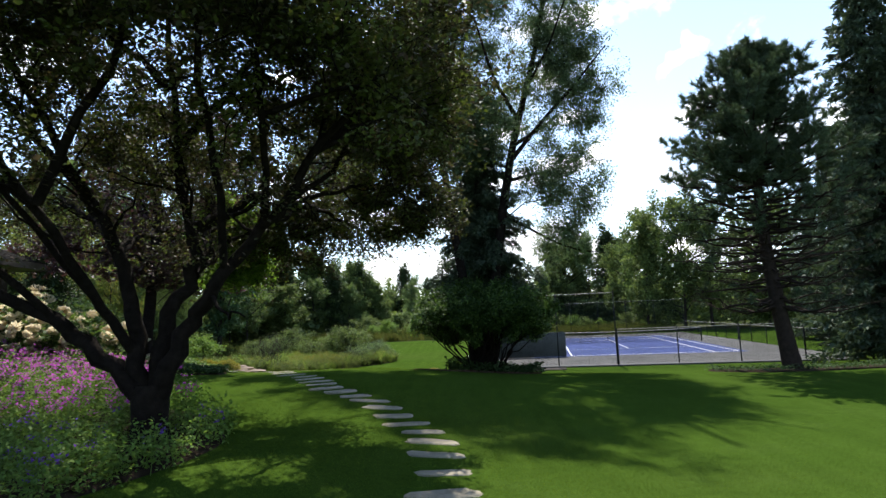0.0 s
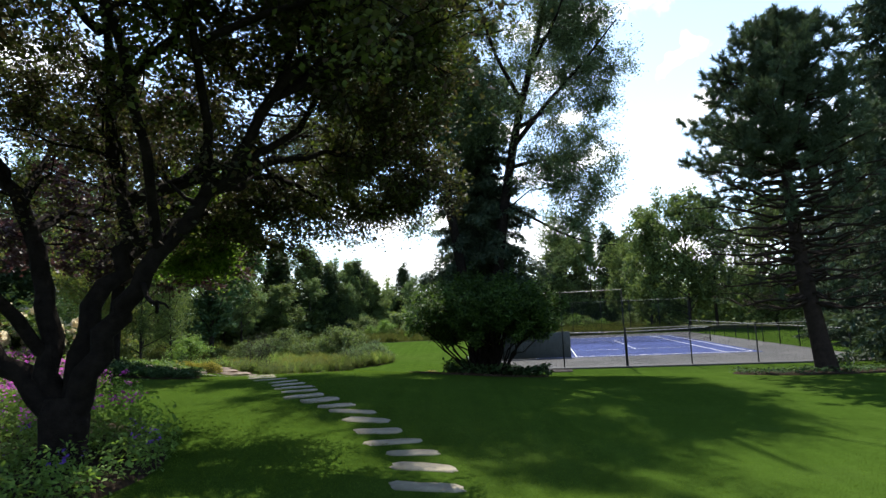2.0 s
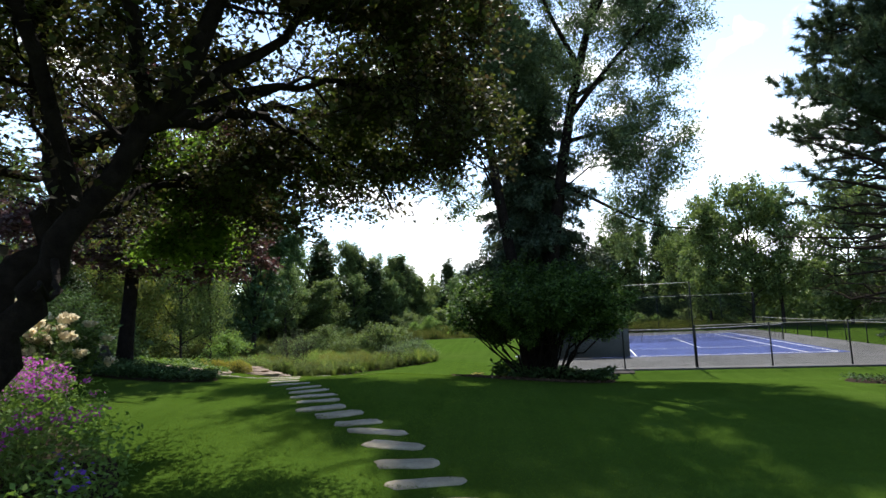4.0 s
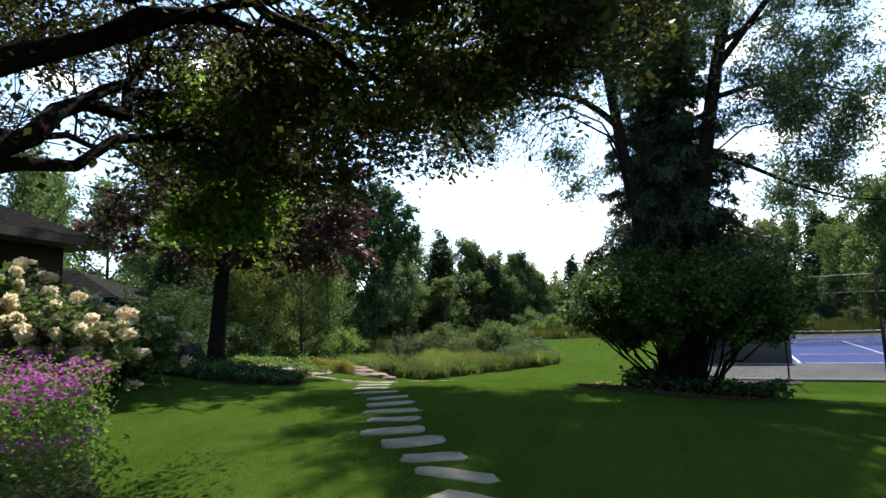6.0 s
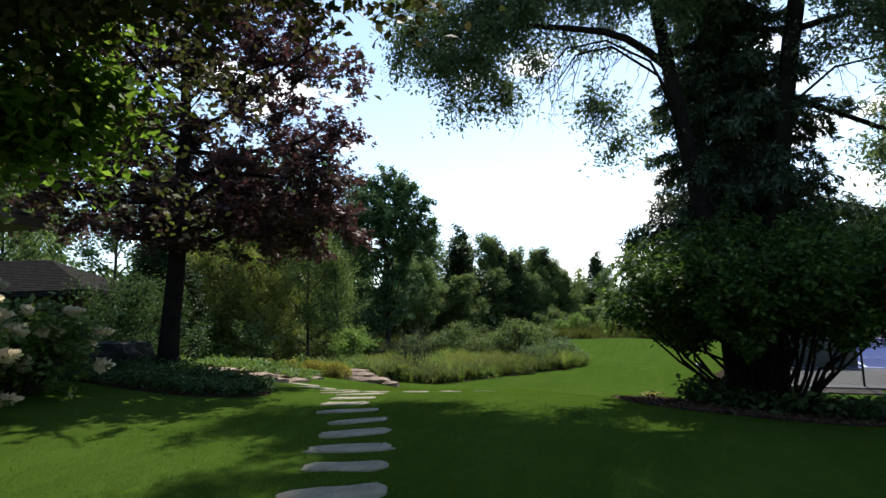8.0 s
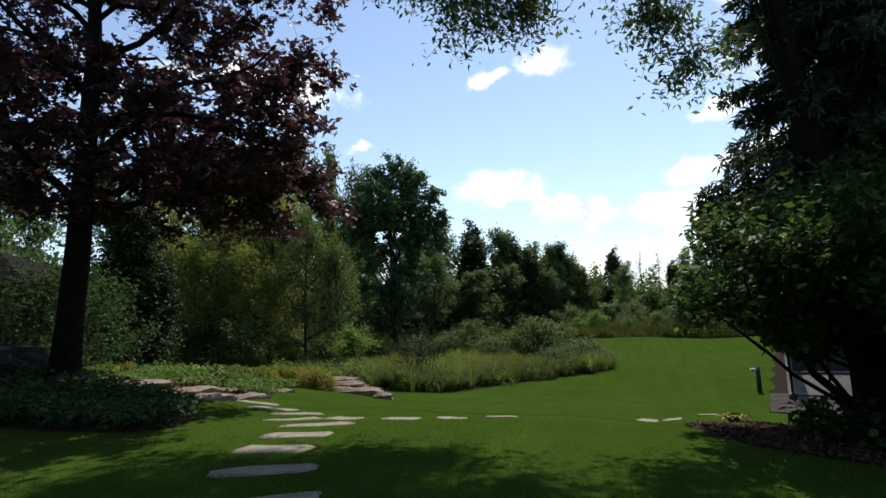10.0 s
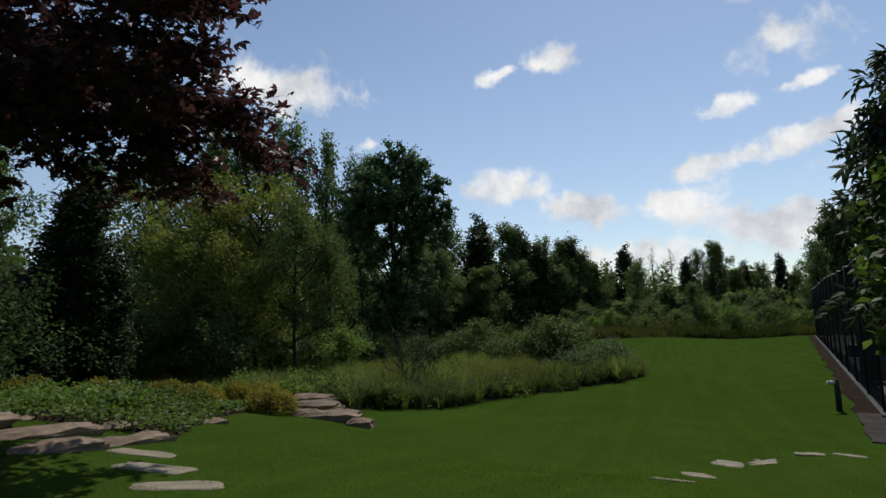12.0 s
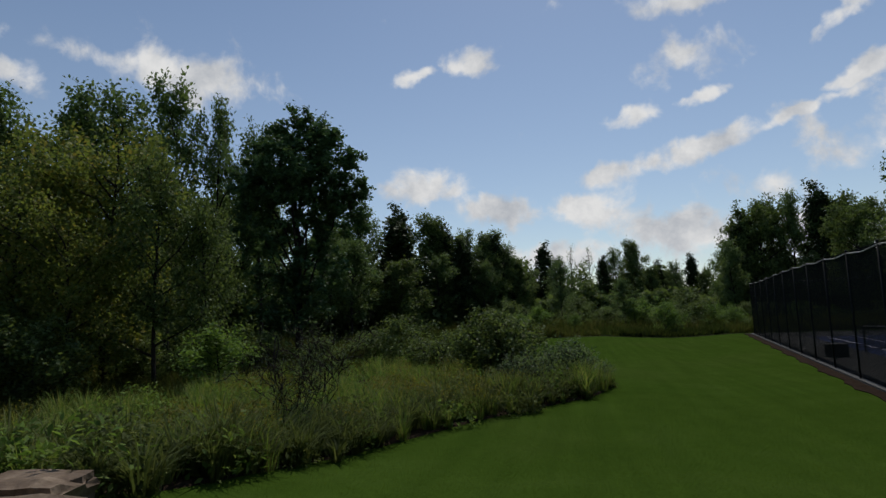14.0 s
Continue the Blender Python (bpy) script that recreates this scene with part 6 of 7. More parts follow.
def hydrangea(x, y, h, r, seed, heads_n):
    rng = np.random.default_rng(seed)
    root = tree_root("hydrangea", x, y, "hydrangea bush with large cream flower cones", "shrub", "hydrangeas by the house")
    limbs = []
    for k in range(22):
        a = k * 2.4
        R = r * math.sqrt((k + .5) / 22)
        end = np.array([math.cos(a) * R, math.sin(a) * R, h * (1 - 0.42 * (R / r) ** 2)])
        limbs.append((arc((math.cos(a) * .15, math.sin(a) * .15, -.05), end, rng, 0.03, 6, .03), np.linspace(.025, .008, 6)))
    subs, ends = branch_out(rng, limbs, 7, 4, 0.42, 0.22, first=0.3, up=0.3)
    tubes("branchwork", [(p, q, 5) for p, q in limbs] + subs, BARK_GREY, root)
    quads("foliage", leaves(rng, leaf_points(rng, ends, 6500, 0.08), 0.12, 0.6, 0.7, 0.3), LEAF_HYDRANGEA, root)
    tips = ends[:, 1]
    out = tips[np.linalg.norm(tips / np.array([r, r, h]), axis=1) > 0.62]
    out = out[rng.permutation(len(out))[:heads_n]]
    for tip in out:
        L, R0 = rng.uniform(0.18, 0.29), rng.uniform(0.09, 0.13)
        way = unit(np.array([tip[0] / r * 0.8, tip[1] / r * 0.8, 0.8]) + rng.normal(size=3) * 0.25)
        m = np.array(Vector(way).to_track_quat("Z", "Y").to_matrix())
        rings, per = 9, 10
        verts, faces = [], []
        for i in range(rings):
            u = i / (rings - 1)
            k = R0 * math.sin(math.pi * (0.18 + 0.76 * u)) ** 0.7 * (1.15 - 0.5 * u)
            first = len(verts)
            verts.append((0, 0, u * L))
            for q in range(per):
                a = q * 6.2832 / per + i * 0.9 + rng.normal() * 0.2
                d, e = np.array([math.cos(a), math.sin(a), 0]), np.array([-math.sin(a), math.cos(a), 0])
                r, w, lift = k * rng.uniform(0.8, 1.15), rng.uniform(0.020, 0.034), rng.normal() * 0.014 + 0.012
                c = np.array([0, 0, u * L])
                b = len(verts)
                verts += [c + d * r * 0.72 + e * w + (0, 0, lift), c + d * r + (0, 0, lift * 2 + 0.008), c + d * r * 0.72 - e * w + (0, 0, lift)]
                faces.append((first, b, b + 1, b + 2))
            if i:
                faces.append((first, first - 3 * per - 1, first + 1, first + 2))
        raw("flower_head", np.array(verts) @ m.T + tip, faces, PETAL_WHITE, root, "cream flower cone")


hydrangea(-8.2, 13.0, 1.35, 0.85, 211, 130)
hydrangea(-9.6, 13.1, 1.75, 1.1, 212, 180)
hydrangea(-8.6, 14.6, 1.0, 0.8, 213, 24)
hydrangea(-10.7, 14.4, 1.6, 0.9, 214, 80)


def dome_shrub(name, x, y, h, r, mat, label, group, seed, leaf=0.06, n=2600, category="shrub"):
    """A rounded low shrub: stems fanning from the base, leaves to the outside."""
    rng = np.random.default_rng(seed)
    root = tree_root(name, x, y, label, category, group)
    k = 40
    a = np.arange(k) * 2.4
    R = r * np.sqrt((np.arange(k) + .5) / k)
    ends = np.column_stack([np.cos(a) * R, np.sin(a) * R, h * np.sqrt(np.clip(1.02 - (R / r) ** 2, 0.03, 1))])
    lines = [(np.stack([e * np.array([.12, .12, -.02]), e * np.array([.5, .5, .55]), e]), np.array([.012, .008, .003]), 4) for e in ends]
    tubes("branchwork", lines, BARK_GREY, root)
    d = unit(rng.normal(size=(n, 3)))
    d[:, 2] = np.abs(d[:, 2])
    bump = 1 + 0.12 * np.sin(d[:, 0] * 7 + seed) * np.sin(d[:, 1] * 6 + seed * 2)
    pts = d * np.array([r, r, h]) * (rng.uniform(0.55, 1.03, (n, 1)) ** 0.5) * bump[:, None]
    quads("foliage", leaves(rng, pts, leaf, 0.4, 0.4, -0.4, d * 0.8), mat, root)
    return root


GOLD = "golden shrubs at the ledge"
for k, (x, y, h, r) in enumerate(((-8.75, 23.42, .42, .46), (-9.75, 23.8, .40, .36), (-9.85, 22.95, .36, .42), (-9.9, 24.7, .40, .42), (-10.9, 23.3, .42, .48), (-12.05, 22.9, .44, .54), (-13.3, 22.4, .46, .54), (-14.6, 22.1, .5, .55))):
    dome_shrub("golden_shrub", x, y, h, r, LEAF_SPIREA, "rounded golden-leaved shrub beside ledge stones" if k < 1 else "rounded yellow-green shrub at the bed's back edge", GOLD, 300 + k, 0.048, 4200)


def cover(name, outline, mat, label, count, height, leaf, seed, lift=1.0):
    """Low leafy ground cover over a bed, as one mass."""
    rng = np.random.default_rng(seed)
    p = scatter(rng, outline, count)
    h = height * (0.55 + 0.45 * np.sin(p[:, 0] * 2.1 + seed) * np.sin(p[:, 1] * 1.7)) + 0.04
    t = rng.uniform(0.1, 1, count)
    pts = np.column_stack([p, ground(p[:, 0], p[:, 1]) + 0.02 + h * t])
    ob = quads(name, leaves(rng, pts, leaf, 0.6, 1.0, 0.1), mat)
    return tagged(ob, label, "ground cover", kind="stuff")


cover("ground_cover", MAPLE_BED, LEAF_COVER, "dark low ground cover under the maple", 19000, 0.24, 0.075, 401)
cover("ground_cover", LEDGE_BED, LEAF_LEDGE, "fresh small-leaved ground cover behind the ledge stones", 30000, 0.20, 0.075, 402)
cover("ground_cover", [(-0.1, 19.3), (0.4, 18.6), (1.4, 18.2), (2.6, 18.4), (3.1, 19.2), (2.8, 20.6), (1.8, 21.5), (0.4, 20.6)], LEAF_COVER, "dark glossy ground cover round the tree's foot", 4200, 0.40, 0.12, 403)
cover("ground_cover", PINE_BED, LEAF_COVER, "sparse low ground cover under the pine", 3500, 0.14, 0.07, 404)


def grasses(name, pts, height, width, mat, label, seed, bend=0.35):
    rng = np.random.default_rng(seed)
    p = np.column_stack([pts, ground(pts[:, 0], pts[:, 1]) + 0.01])
    ob = triangles(name, blades(rng, p, height, width, bend), mat)
    return tagged(ob, label, "grass", kind="stuff")


def clump(rng, x, y, r, h, n):
    """Points of one lush clump: thick to the outside, thin inside."""
    d = unit(rng.normal(size=(n, 3)))
    d[:, 2] = np.abs(d[:, 2])
    k = rng.uniform(0.35, 1.0, (n, 1)) ** 0.5 * (1 + 0.18 * np.sin(d[:, :1] * 5 + x * 3) * np.sin(d[:, 1:2] * 4 + y))
    return np.array([x, y, gz(x, y) + 0.02]) + d * k * np.array([r, r, h])


def tufts(rng, spots, length, width, arch=0.9, per=46):
    """Arching leaf blades in tufts, each blade a bent strip that narrows to its tip. spots: (x, y, size)."""
    out = []
    for x, y, k in spots:
        n = int(per * (0.6 + 0.6 * k))
        a = rng.uniform(0, 2 * np.pi, n)
        out_way = np.stack([np.cos(a), np.sin(a), np.zeros(n)], axis=1)
        side_way = np.stack([-np.sin(a), np.cos(a), np.zeros(n)], axis=1)
        base = np.array([x, y, gz(x, y) + 0.01]) + out_way * rng.uniform(0, 0.14, (n, 1)) * k
        L = length * k * rng.uniform(0.55, 1.2, (n, 1))
        bow = arch * rng.uniform(0.35, 1.15, (n, 1))
        rows = []
        for u in (0.0, 0.45, 0.8, 1.0):
            c = base + out_way * L * bow * u ** 1.8 * 0.75 + np.array([0, 0, 1.0]) * L * (u - 0.42 * bow * u ** 2.6)
            w = width * (1 - u) ** 0.6 * rng.uniform(0.8, 1.2, (n, 1)) + 0.001
            rows.append((c - side_way * w, c + side_way * w))
        for (p, q), (r, t) in zip(rows, rows[1:]):
            out.append(np.stack([p, q, t, r], axis=1))
    return np.concatenate(out)


def island():
    rng = np.random.default_rng(501)
    outline = rounded(ISLAND_BED, 40)
    mid = np.array([-10.0, 35.0])
    front = outline[(outline[:, 0] > -10.8) & (outline[:, 1] < 43)]
    # drooping clumps along the lawn's edge, three rows deep
    green, grey, arching = [], [], []
    step = max(1, len(front) // 62)
    for inset, size in ((0.34, 0.34), (0.85, 0.44), (1.5, 0.5)):
        for q in front[::step]:
            w = unit(mid - q)
            x, y = q + w * (inset + rng.normal() * 0.16) + rng.normal(size=2) * 0.14
            r = size * rng.uniform(0.5, 1.5)
            if rng.uniform() < 0.74:
                arching.append((x, y, r / 0.42))
            else:
                (grey if rng.uniform() < 0.35 else green).append(clump(rng, x, y, r, r * rng.uniform(0.75, 1.35), int(1000 * r ** 1.4) + 90))
    ob = quads("edge_perennials", leaves(rng, np.concatenate(green), 0.10, 0.34, 0.3, 0.5), LEAF_EDGE)
    tagged(ob, "dark green drooping perennials along the bed's edge", "ground cover", kind="stuff")
    ob = quads("edge_perennials", leaves(rng, np.concatenate(grey), 0.085, 0.34, 0.4, 0.3), LEAF_GREY)
    tagged(ob, "grey-green leafy perennials along the bed's edge", "ground cover", kind="stuff")
    ob = quads("edge_grass", tufts(rng, arching, 0.66, 0.012, 1.05, 58), LEAF_EDGE)
    tagged(ob, "arching dark green sedge along the bed's edge", "grass", kind="stuff")
    # weeds and grasses behind them
    weeds = []
    for x, y in scatter(rng, ISLAND_BED, 120):
        r = rng.uniform(0.3, 0.7)
        weeds.append(clump(rng, x, y, r, r * rng.uniform(0.8, 1.5), 200))
    ob = quads("wild_perennials", leaves(rng, np.concatenate(weeds), 0.12, 0.4, 0.5, -0.3), LEAF_WEED)
    tagged(ob, "leafy wild perennials among the grasses", "ground cover", kind="stuff")
    spots = [(x, y, (0.75 + 0.5 * math.sin(x * 1.7 + 0.6 * math.sin(y)) * math.sin(y * 1.3) + rng.uniform(0, 0.35)) * (0.55 + 0.45 * smooth((y - 26.5) / 4.0))) for x, y in scatter(rng, ISLAND_BED, 620)]
    ob = quads("wild_grass", tufts(rng, spots, 0.72, 0.008, 0.7, 44), BLADE_BED)
    tagged(ob, "tall wild grasses and weeds in the garden bed", "grass", kind="stuff")
    gold = []
    for x, y in scatter(rng, ISLAND_BED, 150):
        if math.hypot((x + 6.9) / 2.6, (y - 36.0) / 3.4) < 1 or math.sin(x * 0.9 + 0.6) * math.sin(y * 0.55 + 1.1) > 0.35:
            c = clump(rng, x, y, rng.uniform(0.35, 0.65), 0.42, 150)
            c[:, 2] += 0.42
            gold.append(c)
    ob = quads("goldenrod", leaves(rng, np.concatenate(gold), 0.075, 0.35, 0.4, -0.6), LEAF_ROD)
    tagged(ob, "patches of yellow-brown goldenrod in the wild bed", "flowers", kind="stuff")


island()


def ledge_plants():
    rng = np.random.default_rng(551)
    fresh = []
    for x, y in scatter(rng, LEDGE_BED, 260):
        back = smooth((-7.9 - x + (y - 20.5) * 0.2) / 2.0)
        if rng.uniform() < 0.35 + back and y < 22.3 + 0.12 * (-8.5 - x):
            r = rng.uniform(0.22, 0.36) + 0.12 * back
            fresh.append(clump(rng, x - 0.25, y + 0.1, r, r * rng.uniform(0.6, 0.95), 220))
    ob = quads("bed_perennials", leaves(rng, np.concatenate(fresh), 0.085, 0.5, 0.7, 0.0), LEAF_LEDGE)
    tagged(ob, "fresh green leafy perennials behind the ledge stones", "ground cover", kind="stuff")


ledge_plants()


def wood_chips():
    """Loose chips on the mulch round the trees' foot."""
    rng = np.random.default_rng(561)
    p = scatter(rng, TREE_BED, 16000)
    pts = np.column_stack([p, ground(p[:, 0], p[:, 1]) + 0.018 + rng.uniform(0, 0.012, len(p))])
    ob = quads("wood_chips", leaves(rng, pts, 0.05, 0.45, 1.6, 0.0), CHIP)
    tagged(ob, "brown bark chips lying on the tree bed", "mulch", kind="stuff")


wood_chips()


def hosta(x, y):
    """The small plant with pale leaves in the mulch."""
    rng = np.random.default_rng(541)
    root = tree_root("hosta_plant", x, y, "small hosta with pale variegated leaves in mulch", "plant")
    for k in range(22):
        a, r = k * 2.4, 0.04 + 0.12 * (k / 22) ** 0.6
        base = Vector((math.cos(a) * 0.03, math.sin(a) * 0.03, 0))
        out = Vector((math.cos(a), math.sin(a), 0))
        side_ = Vector((-math.sin(a), math.cos(a), 0))
        bm = bmesh.new()
        rows = []
        for i in range(6):
            s = i / 5
            c = base + out * (r * 1.4 * s) + Vector((0, 0, (0.15 - 0.3 * r) * math.sin(s * 2.3)))
            w = 0.045 * math.sin(math.pi * min(1, s * 0.92 + 0.06)) + 0.004
            rows.append([bm.verts.new(c - side_ * w + Vector((0, 0, 0.012))), bm.verts.new(c), bm.verts.new(c + side_ * w + Vector((0, 0, 0.012)))])
        for p, q in zip(rows, rows[1:]):
            for i in (0, 1):
                bm.faces.new((p[i], p[i + 1], q[i + 1], q[i]))
        part("leaf", bm, LEAF_SPIREA if k % 3 else LEAF_GREY, root)


hosta(-0.5, 21.2)
SHRUBS = "shrubs of the garden bed"


def leafy_bush(name, x, y, h, r, mat, label, seed, n, leaf, group):
    rng = np.random.default_rng(seed)
    root = tree_root(name, x, y, label, "shrub", group)
    limbs = []
    for k in range(20):
        a = k * 2.4
        R = r * math.sqrt((k + .5) / 20)
        end = np.array([math.cos(a) * R, math.sin(a) * R, h * (1 - 0.5 * (R / r) ** 2) + rng.normal() * .08])
        limbs.append((arc((math.cos(a) * .1, math.sin(a) * .1, -.05), end, rng, 0.03, 6, .03), np.linspace(.022, .007, 6)))
    subs, ends = branch_out(rng, limbs, 7, 4, r * 0.4, r * 0.2, first=0.25, up=0.3)
    tubes("branchwork", [(p, q, 5) for p, q in limbs] + subs, BARK_GREY, root)
    quads("foliage", leaves(rng, leaf_points(rng, ends, n, 0.09), leaf, 0.55, 0.6, 0.3), mat, root)


leafy_bush("round_bush", -6.9, 39.8, 2.1, 1.7, LEAF_WOOD, "dense round dark green bush in the garden bed", 511, 11000, 0.12, SHRUBS)
leafy_bush("grey_bush", -4.6, 38.8, 1.15, 1.1, LEAF_WILLOW, "grey-green shrub at the bed's end", 512, 4500, 0.09, SHRUBS)
leafy_bush("grey_bush", -5.7, 37.2, 0.95, 0.9, LEAF_WILLOW, "grey-green shrub at the bed's end", 513, 3500, 0.09, SHRUBS)
leafy_bush("round_bush", -9.6, 42.5, 1.3, 1.3, LEAF_WOOD, "low green bush in the garden bed", 514, 4500, 0.11, SHRUBS)


def wispy():
    """The thin twiggy shrub in the middle of the bed."""
    rng = np.random.default_rng(521)
    root = tree_root("twiggy_shrub", -9.3, 30.6, "thin twiggy shrub with a dark leafy foot", "shrub", SHRUBS)
    limbs = []
    for k in range(16):
        a = k * 2.4
        R = 1.35 * math.sqrt((k + .5) / 16)
        limbs.append((arc((math.cos(a) * .06, math.sin(a) * .06, 0), (math.cos(a) * R + .3, math.sin(a) * R, 2.2 - .4 * R + rng.normal() * .2), rng, .02, 7, .03), np.linspace(.012, .003, 7)))
    subs, ends = branch_out(rng, limbs, 7, 4, .5, .3, first=.35, up=.5)
    tubes("branchwork", [(p, q, 5) for p, q in limbs] + subs, BARK_GREY, root, label="thin grey twigs")
    quads("foliage", leaves(rng, leaf_points(rng, ends, 1500, .06), .05, .4, .5), LEAF_WILLOW, root)
    d = unit(rng.normal(size=(2600, 3))) * np.array([.5, .5, .75])
    d[:, 2] = np.abs(d[:, 2])
    quads("foot_leaves", leaves(rng, d * rng.uniform(.5, 1, (2600, 1)), .09, .35, .3), LEAF_POPLAR, root, "dark leafy foot")


wispy()


def meadow_grass():
    rng = np.random.default_rng(531)
    n = 60000
    x = rng.uniform(-30, 30, n)
    near = 66 + 0.9 * np.sin(x * 0.21) + np.clip(x, 0, 20) * 0.32 + np.clip(-x - 9, 0, 12) * -1.9
    near = np.where(x > 12, 72, near)
    y = near + rng.uniform(0, 1, n) ** 1.6 * 32
    h = 0.78 + 0.36 * np.sin(x * 0.7 + np.sin(y * 0.4)) * np.sin(y * 0.5) + 0.22 * np.sin(x * 2.3 + y)
    weedy = np.sin(x * 0.31 + 1.5 * np.sin(y * 0.22)) + 0.6 * np.sin(x * 0.83 + y * 0.5) > 0.25
    grasses("meadow_grass", np.column_stack([x, y])[weedy], h[weedy] * 0.8, 0.05, BLADE_WEEDY, "green weedy patches in the meadow", 534, 0.5)
    x, y, h = x[~weedy], y[~weedy], h[~weedy]
    grasses("meadow_grass", np.column_stack([x, y]), h, 0.03, BLADE_TALL, "tall dry meadow grass beyond the lawn", 532, 0.3)
    n = 26000
    x = rng.uniform(-34, -12, n)
    y = rng.uniform(27, 47, n)
    keep = (y > 27 + (-12 - x) * 0.35) | (x > -18)
    x, y = x[keep], y[keep]
    grasses("meadow_grass", np.column_stack([x, y]), np.full(len(x), 0.55), 0.02, BLADE_TALL, "rough grass at the foot of the wood", 533, 0.5)


meadow_grass()


# ---- stepping stones and ledge rocks ----
def flagstone(x, y, w, d, turn, seed, label, group):
    """A flat uneven flagstone let into the lawn."""
    rng = np.random.default_rng(seed)
    n = 14
    a = np.arange(n) * 6.2832 / n
    sq = 1 / np.maximum(np.abs(np.cos(a)), np.abs(np.sin(a))) ** 0.95
    r = sq * rng.uniform(0.84, 1.02, n)
    rim = np.column_stack([np.cos(a) * r * w / 2 * 0.92, np.sin(a) * r * d / 2 * 0.92])
    bm = bmesh.new()
    rings = []
    for k, z in ((1.0, -0.08), (1.0, 0.008), (0.965, 0.018), (0.6, 0.021)):
        rings.append([bm.verts.new((px * k, py * k, z + rng.normal() * 0.0025)) for px, py in rim])
    c = bm.verts.new((0, 0, 0.02))
    for q, s in zip(rings, rings[1:]):
        for i in range(n):
            bm.faces.new((q[i], q[(i + 1) % n], s[(i + 1) % n], s[i]))
    for i in range(n):
        bm.faces.new((rings[-1][i], rings[-1][(i + 1) % n], c))
    ob = part("stepping_stone", bm, STONE)
    e = 0.3
    nx, ny = (gz(x + e, y) - gz(x - e, y)) / (2 * e), (gz(x, y + e) - gz(x, y - e)) / (2 * e)
    q = Vector((0, 0, 1)).rotation_difference(Vector((-nx, -ny, 1)))
    ob.matrix_basis = Matrix.Translation((x, y, gz(x, y) - 0.010)) @ q.to_matrix().to_4x4() @ pose(0, 0, 0, 0, 0, turn)
    return tagged(ob, label, "stepping stone", group)


PATH_STONES = "stepping stones along the main path"
main = [(-.1, 5.2), (-.1, 5.99), (-.09, 6.8), (-.2, 7.65), (-.24, 8.4), (-.42, 9.0), (-.7, 9.5), (-.96, 10.05), (-1.2, 10.69), (-1.5, 11.25), (-1.84, 11.65), (-2.2, 12.08), (-2.56, 12.45), (-2.8, 13.05),
        (-3.04, 13.6), (-3.33, 14.22), (-3.6, 14.87), (-4.08, 15.53), (-4.5, 16.18), (-4.72, 16.85), (-4.97, 17.56), (-5.56, 17.99), (-5.98, 18.7), (-6.68, 19.12), (-7.2, 19.5)]
for k, (x, y) in enumerate(main):
    flagstone(x, y, 0.84 + 0.09 * math.sin(k * 2.3), 0.34 + 0.05 * math.cos(k * 1.7), 8 + 14 * math.sin(k * 1.3) + (20 if k > 9 else 0), 600 + k, "flat weathered flagstone set in the lawn", PATH_STONES)
side = [(-5.02, 18.25), (-4.33, 18.4), (-3.78, 18.62), (-3.28, 19.05), (-2.45, 21.9), (-2.15, 23.1), (-1.73, 24.2), (-1.28, 24.35), (-.6, 24.95), (-.05, 25.25)]
for k, (x, y) in enumerate(side):
    flagstone(x, y, 0.48 + 0.05 * math.sin(k * 2.1), 0.40 + 0.05 * math.cos(k), 25 * math.sin(k * 2.7), 640 + k, "small pale flagstone set in the lawn towards the court", "stepping stones towards the court")


def ledge(x, y, w, d, h, turn, seed, label, lift=0.0):
    """A flat-topped ledge rock with broken edges."""
    rng = np.random.default_rng(seed)
    bm = bmesh.new()
    bmesh.ops.create_cube(bm, size=1.0)
    bmesh.ops.subdivide_edges(bm, edges=bm.edges, cuts=4, use_grid_fill=True)
    off = rng.uniform(0, 50)
    for v in bm.verts:
        p = v.co.copy()
        side_ = max(abs(p.x), abs(p.y)) * 2
        n1 = noise.noise(Vector((p.x * 2.2 + off, p.y * 2.2, p.z * 1.5)))
        n2 = noise.noise(Vector((p.x * 6 + off, p.y * 6, p.z * 7)))
        k = 1 + 0.22 * n1 + 0.07 * n2
        v.co = Vector((p.x * w * k, p.y * d * k, (p.z + 0.5) * h + 0.03 * n2 - 0.04 * (side_ > 0.99) * (p.z > 0.3)))
        if p.z < -0.49:
            v.co.z = -0.15
        if abs(p.z) < 0.2:
            v.co.x *= 1.04 + 0.05 * n2
    ob = part("ledge_rock", bm, ROCK)
    for poly in ob.data.polygons:
        poly.use_smooth = False
    ob.matrix_basis = pose(x, y, gz(x, y) + lift, 0, 0, turn)
    return tagged(ob, label, "rock", "ledge rocks of the garden beds")


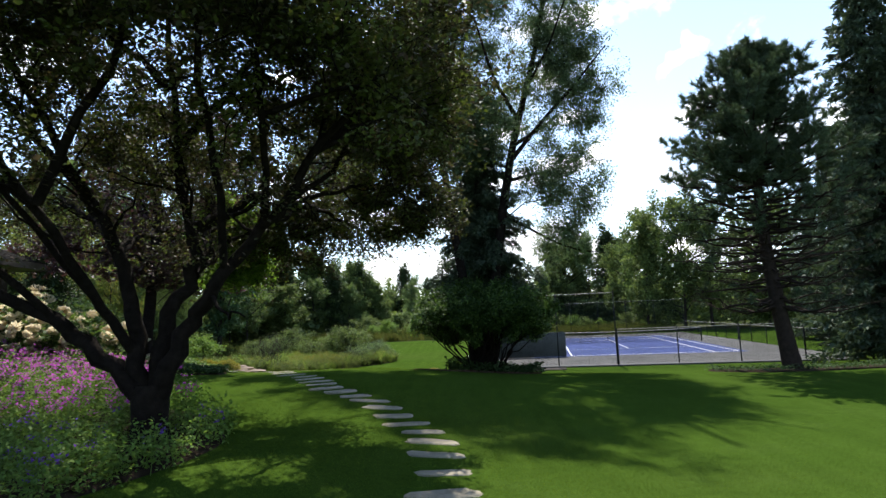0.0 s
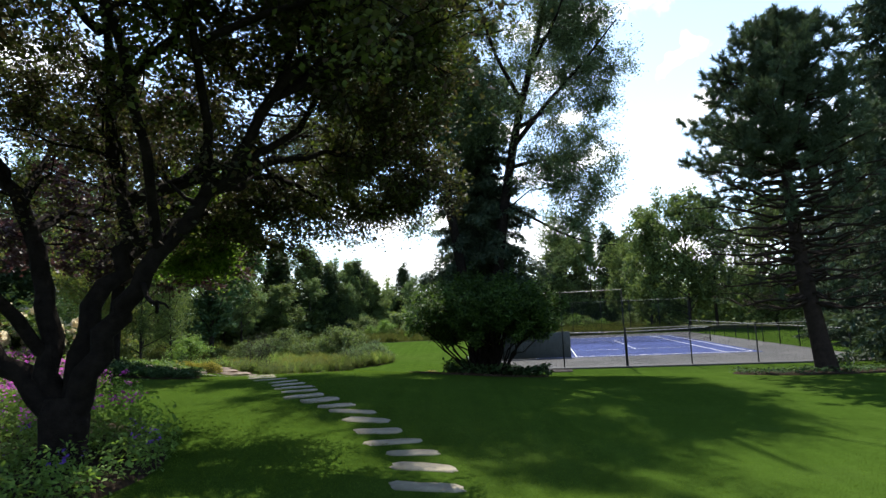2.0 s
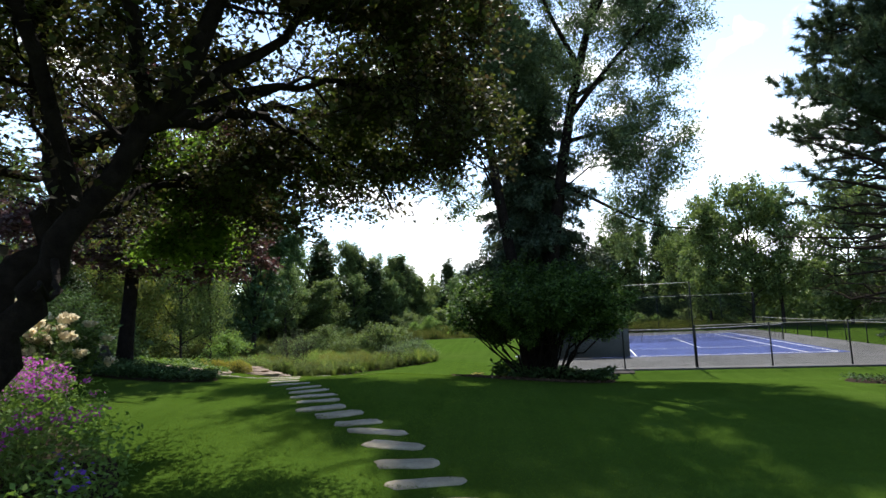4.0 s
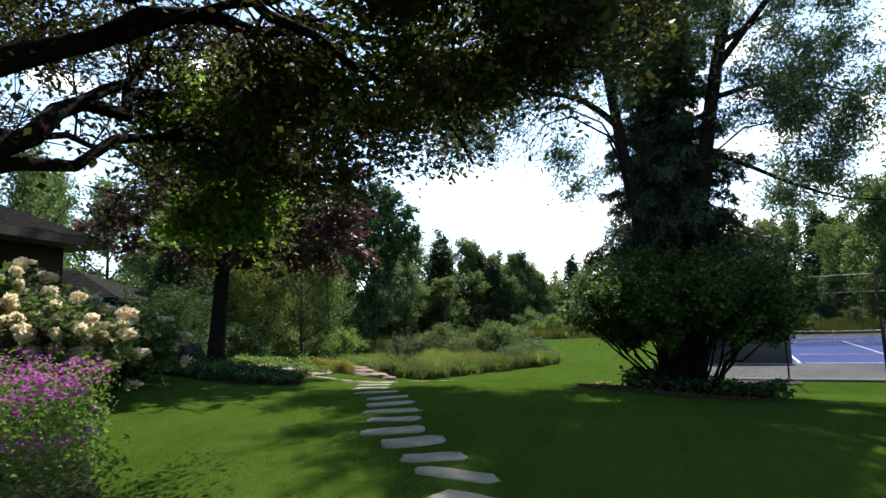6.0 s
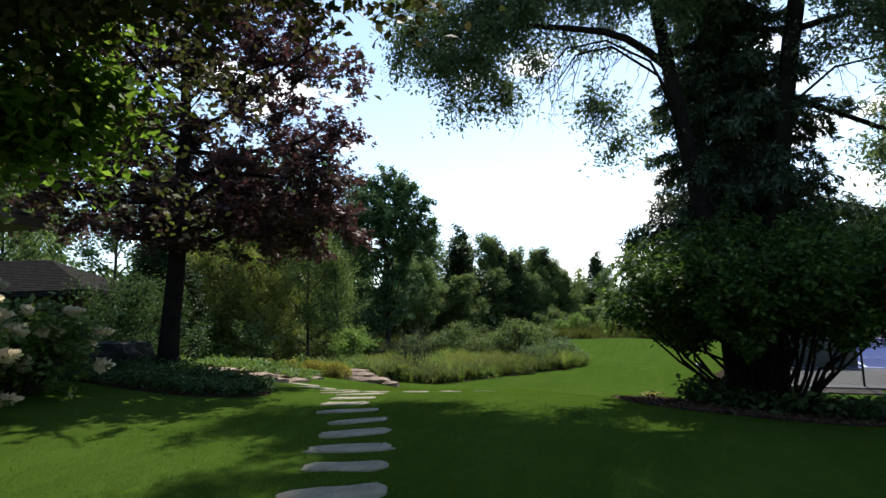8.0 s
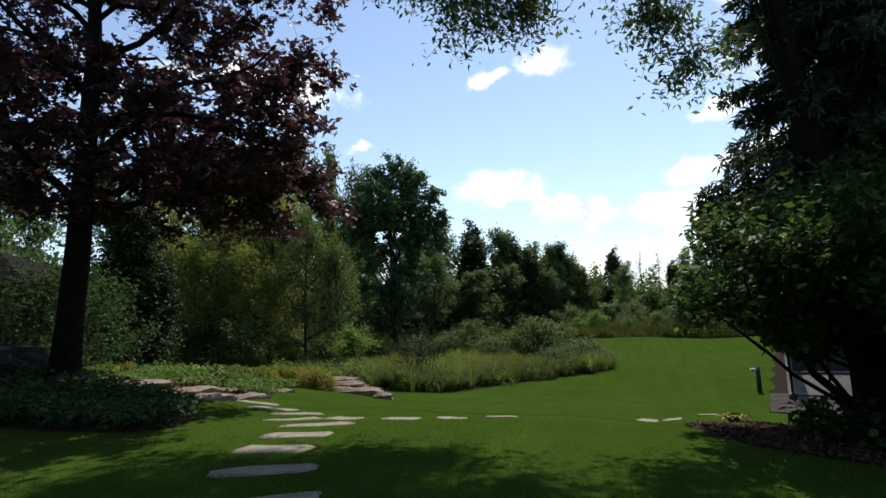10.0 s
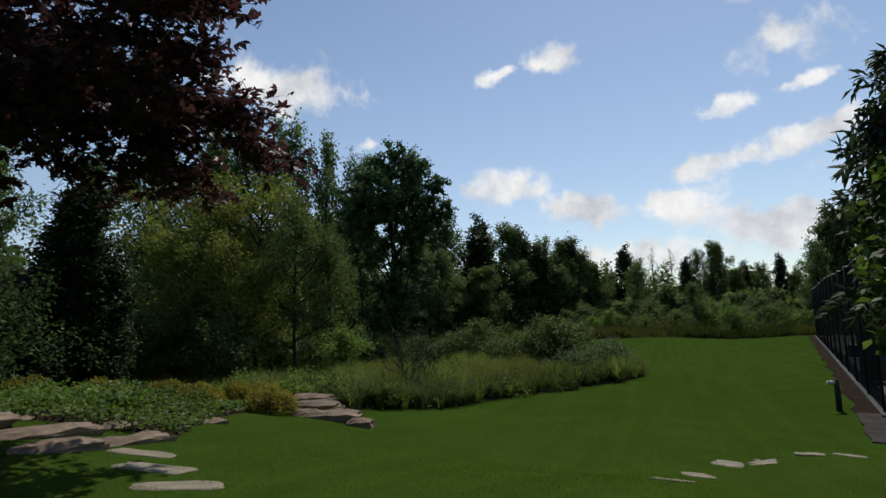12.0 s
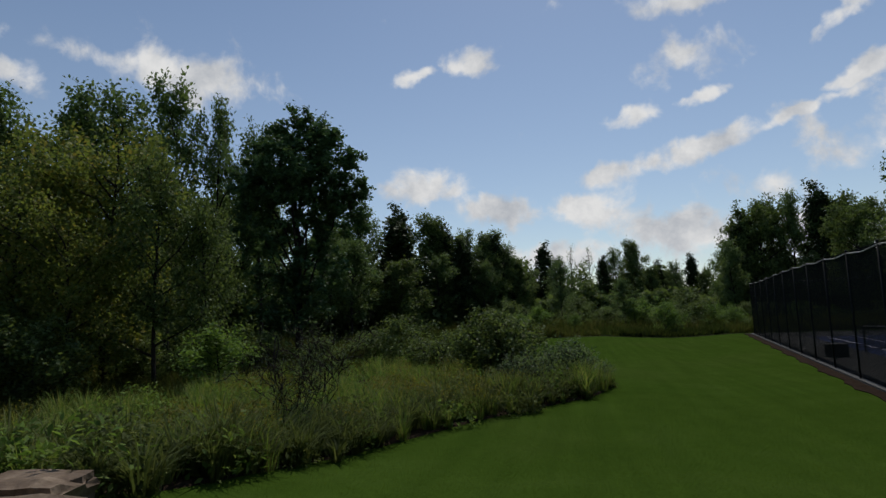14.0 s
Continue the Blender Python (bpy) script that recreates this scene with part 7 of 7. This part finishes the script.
for k, (x, y, w, d, h, turn, lift) in enumerate(((-7.25, 23.85, .42, .4, .2, 20, -.08), (-7.9, 24.0, .95, .55, .2, 25, -.06), (-8.5, 24.4, .95, .5, .22, 14, -.02), (-8.95, 24.9, .85, .55, .28, 10, -.02), (-9.35, 24.0, .6, .4, .14, 5, 0), (-8.3, 23.85, .5, .3, .12, 40, -.02))):
    ledge(x, y, w, d, h, turn, 700 + k, "layered brown ledge rock at the end of the bed", lift)
for k, (x, y, w, d, h, turn) in enumerate(((-7.86, 18.98, .9, .46, .19, 72), (-7.76, 19.78, .85, .42, .19, 84), (-8.42, 19.2, 1.15, .5, .2, 78), (-8.4, 20.1, .6, .4, .19, 60), (-9.4, 19.95, 1.3, .6, .2, 85), (-9.25, 18.85, 1.1, .6, .21, 66), (-8.3, 21.5, .5, .3, .18, 60), (-10.5, 18.8, 1.3, .6, .24, 8), (-10.4, 20.0, 1.2, .5, .22, 40))):
    ledge(x, y, w, d, h, turn, 720 + k, "flat brown ledge stone along the bed's edge", -0.15)
boulder = ledge(-10.1, 17.3, 1.3, .9, .55, 10, 740, "large dark boulder beside the maple")
boulder.data.materials[0] = ROCK_DARK


# ---- lawn blades along the way ----
def lawn_blades():
    rng = np.random.default_rng(801)
    n = 460000
    y = 3.5 + 34 * rng.uniform(0, 1, n) ** 1.5
    mid = np.interp(y, [3.5, 10, 16, 21, 27, 38], [0.3, -1.2, -3.6, -4.5, -4.5, -1])
    x = mid + rng.normal(size=n) * (2.4 + 0.12 * (y - 3.5))
    keep = np.ones(n, bool)
    for o in (FLOWER_BED, MAPLE_BED, LEDGE_BED, ISLAND_BED, TREE_BED):
        keep &= ~inside(x, y, rounded(o, 6))
    for sx, sy in main + side:
        keep &= (np.abs(x - sx) > 0.38) | (np.abs(y - sy) > 0.15)
    p = np.column_stack([x[keep], y[keep]])
    grasses("lawn_grass", p, np.full(len(p), 0.015), 0.0026, BLADE_LAWN, "short mown lawn grass", 802, 0.5)


lawn_blades()
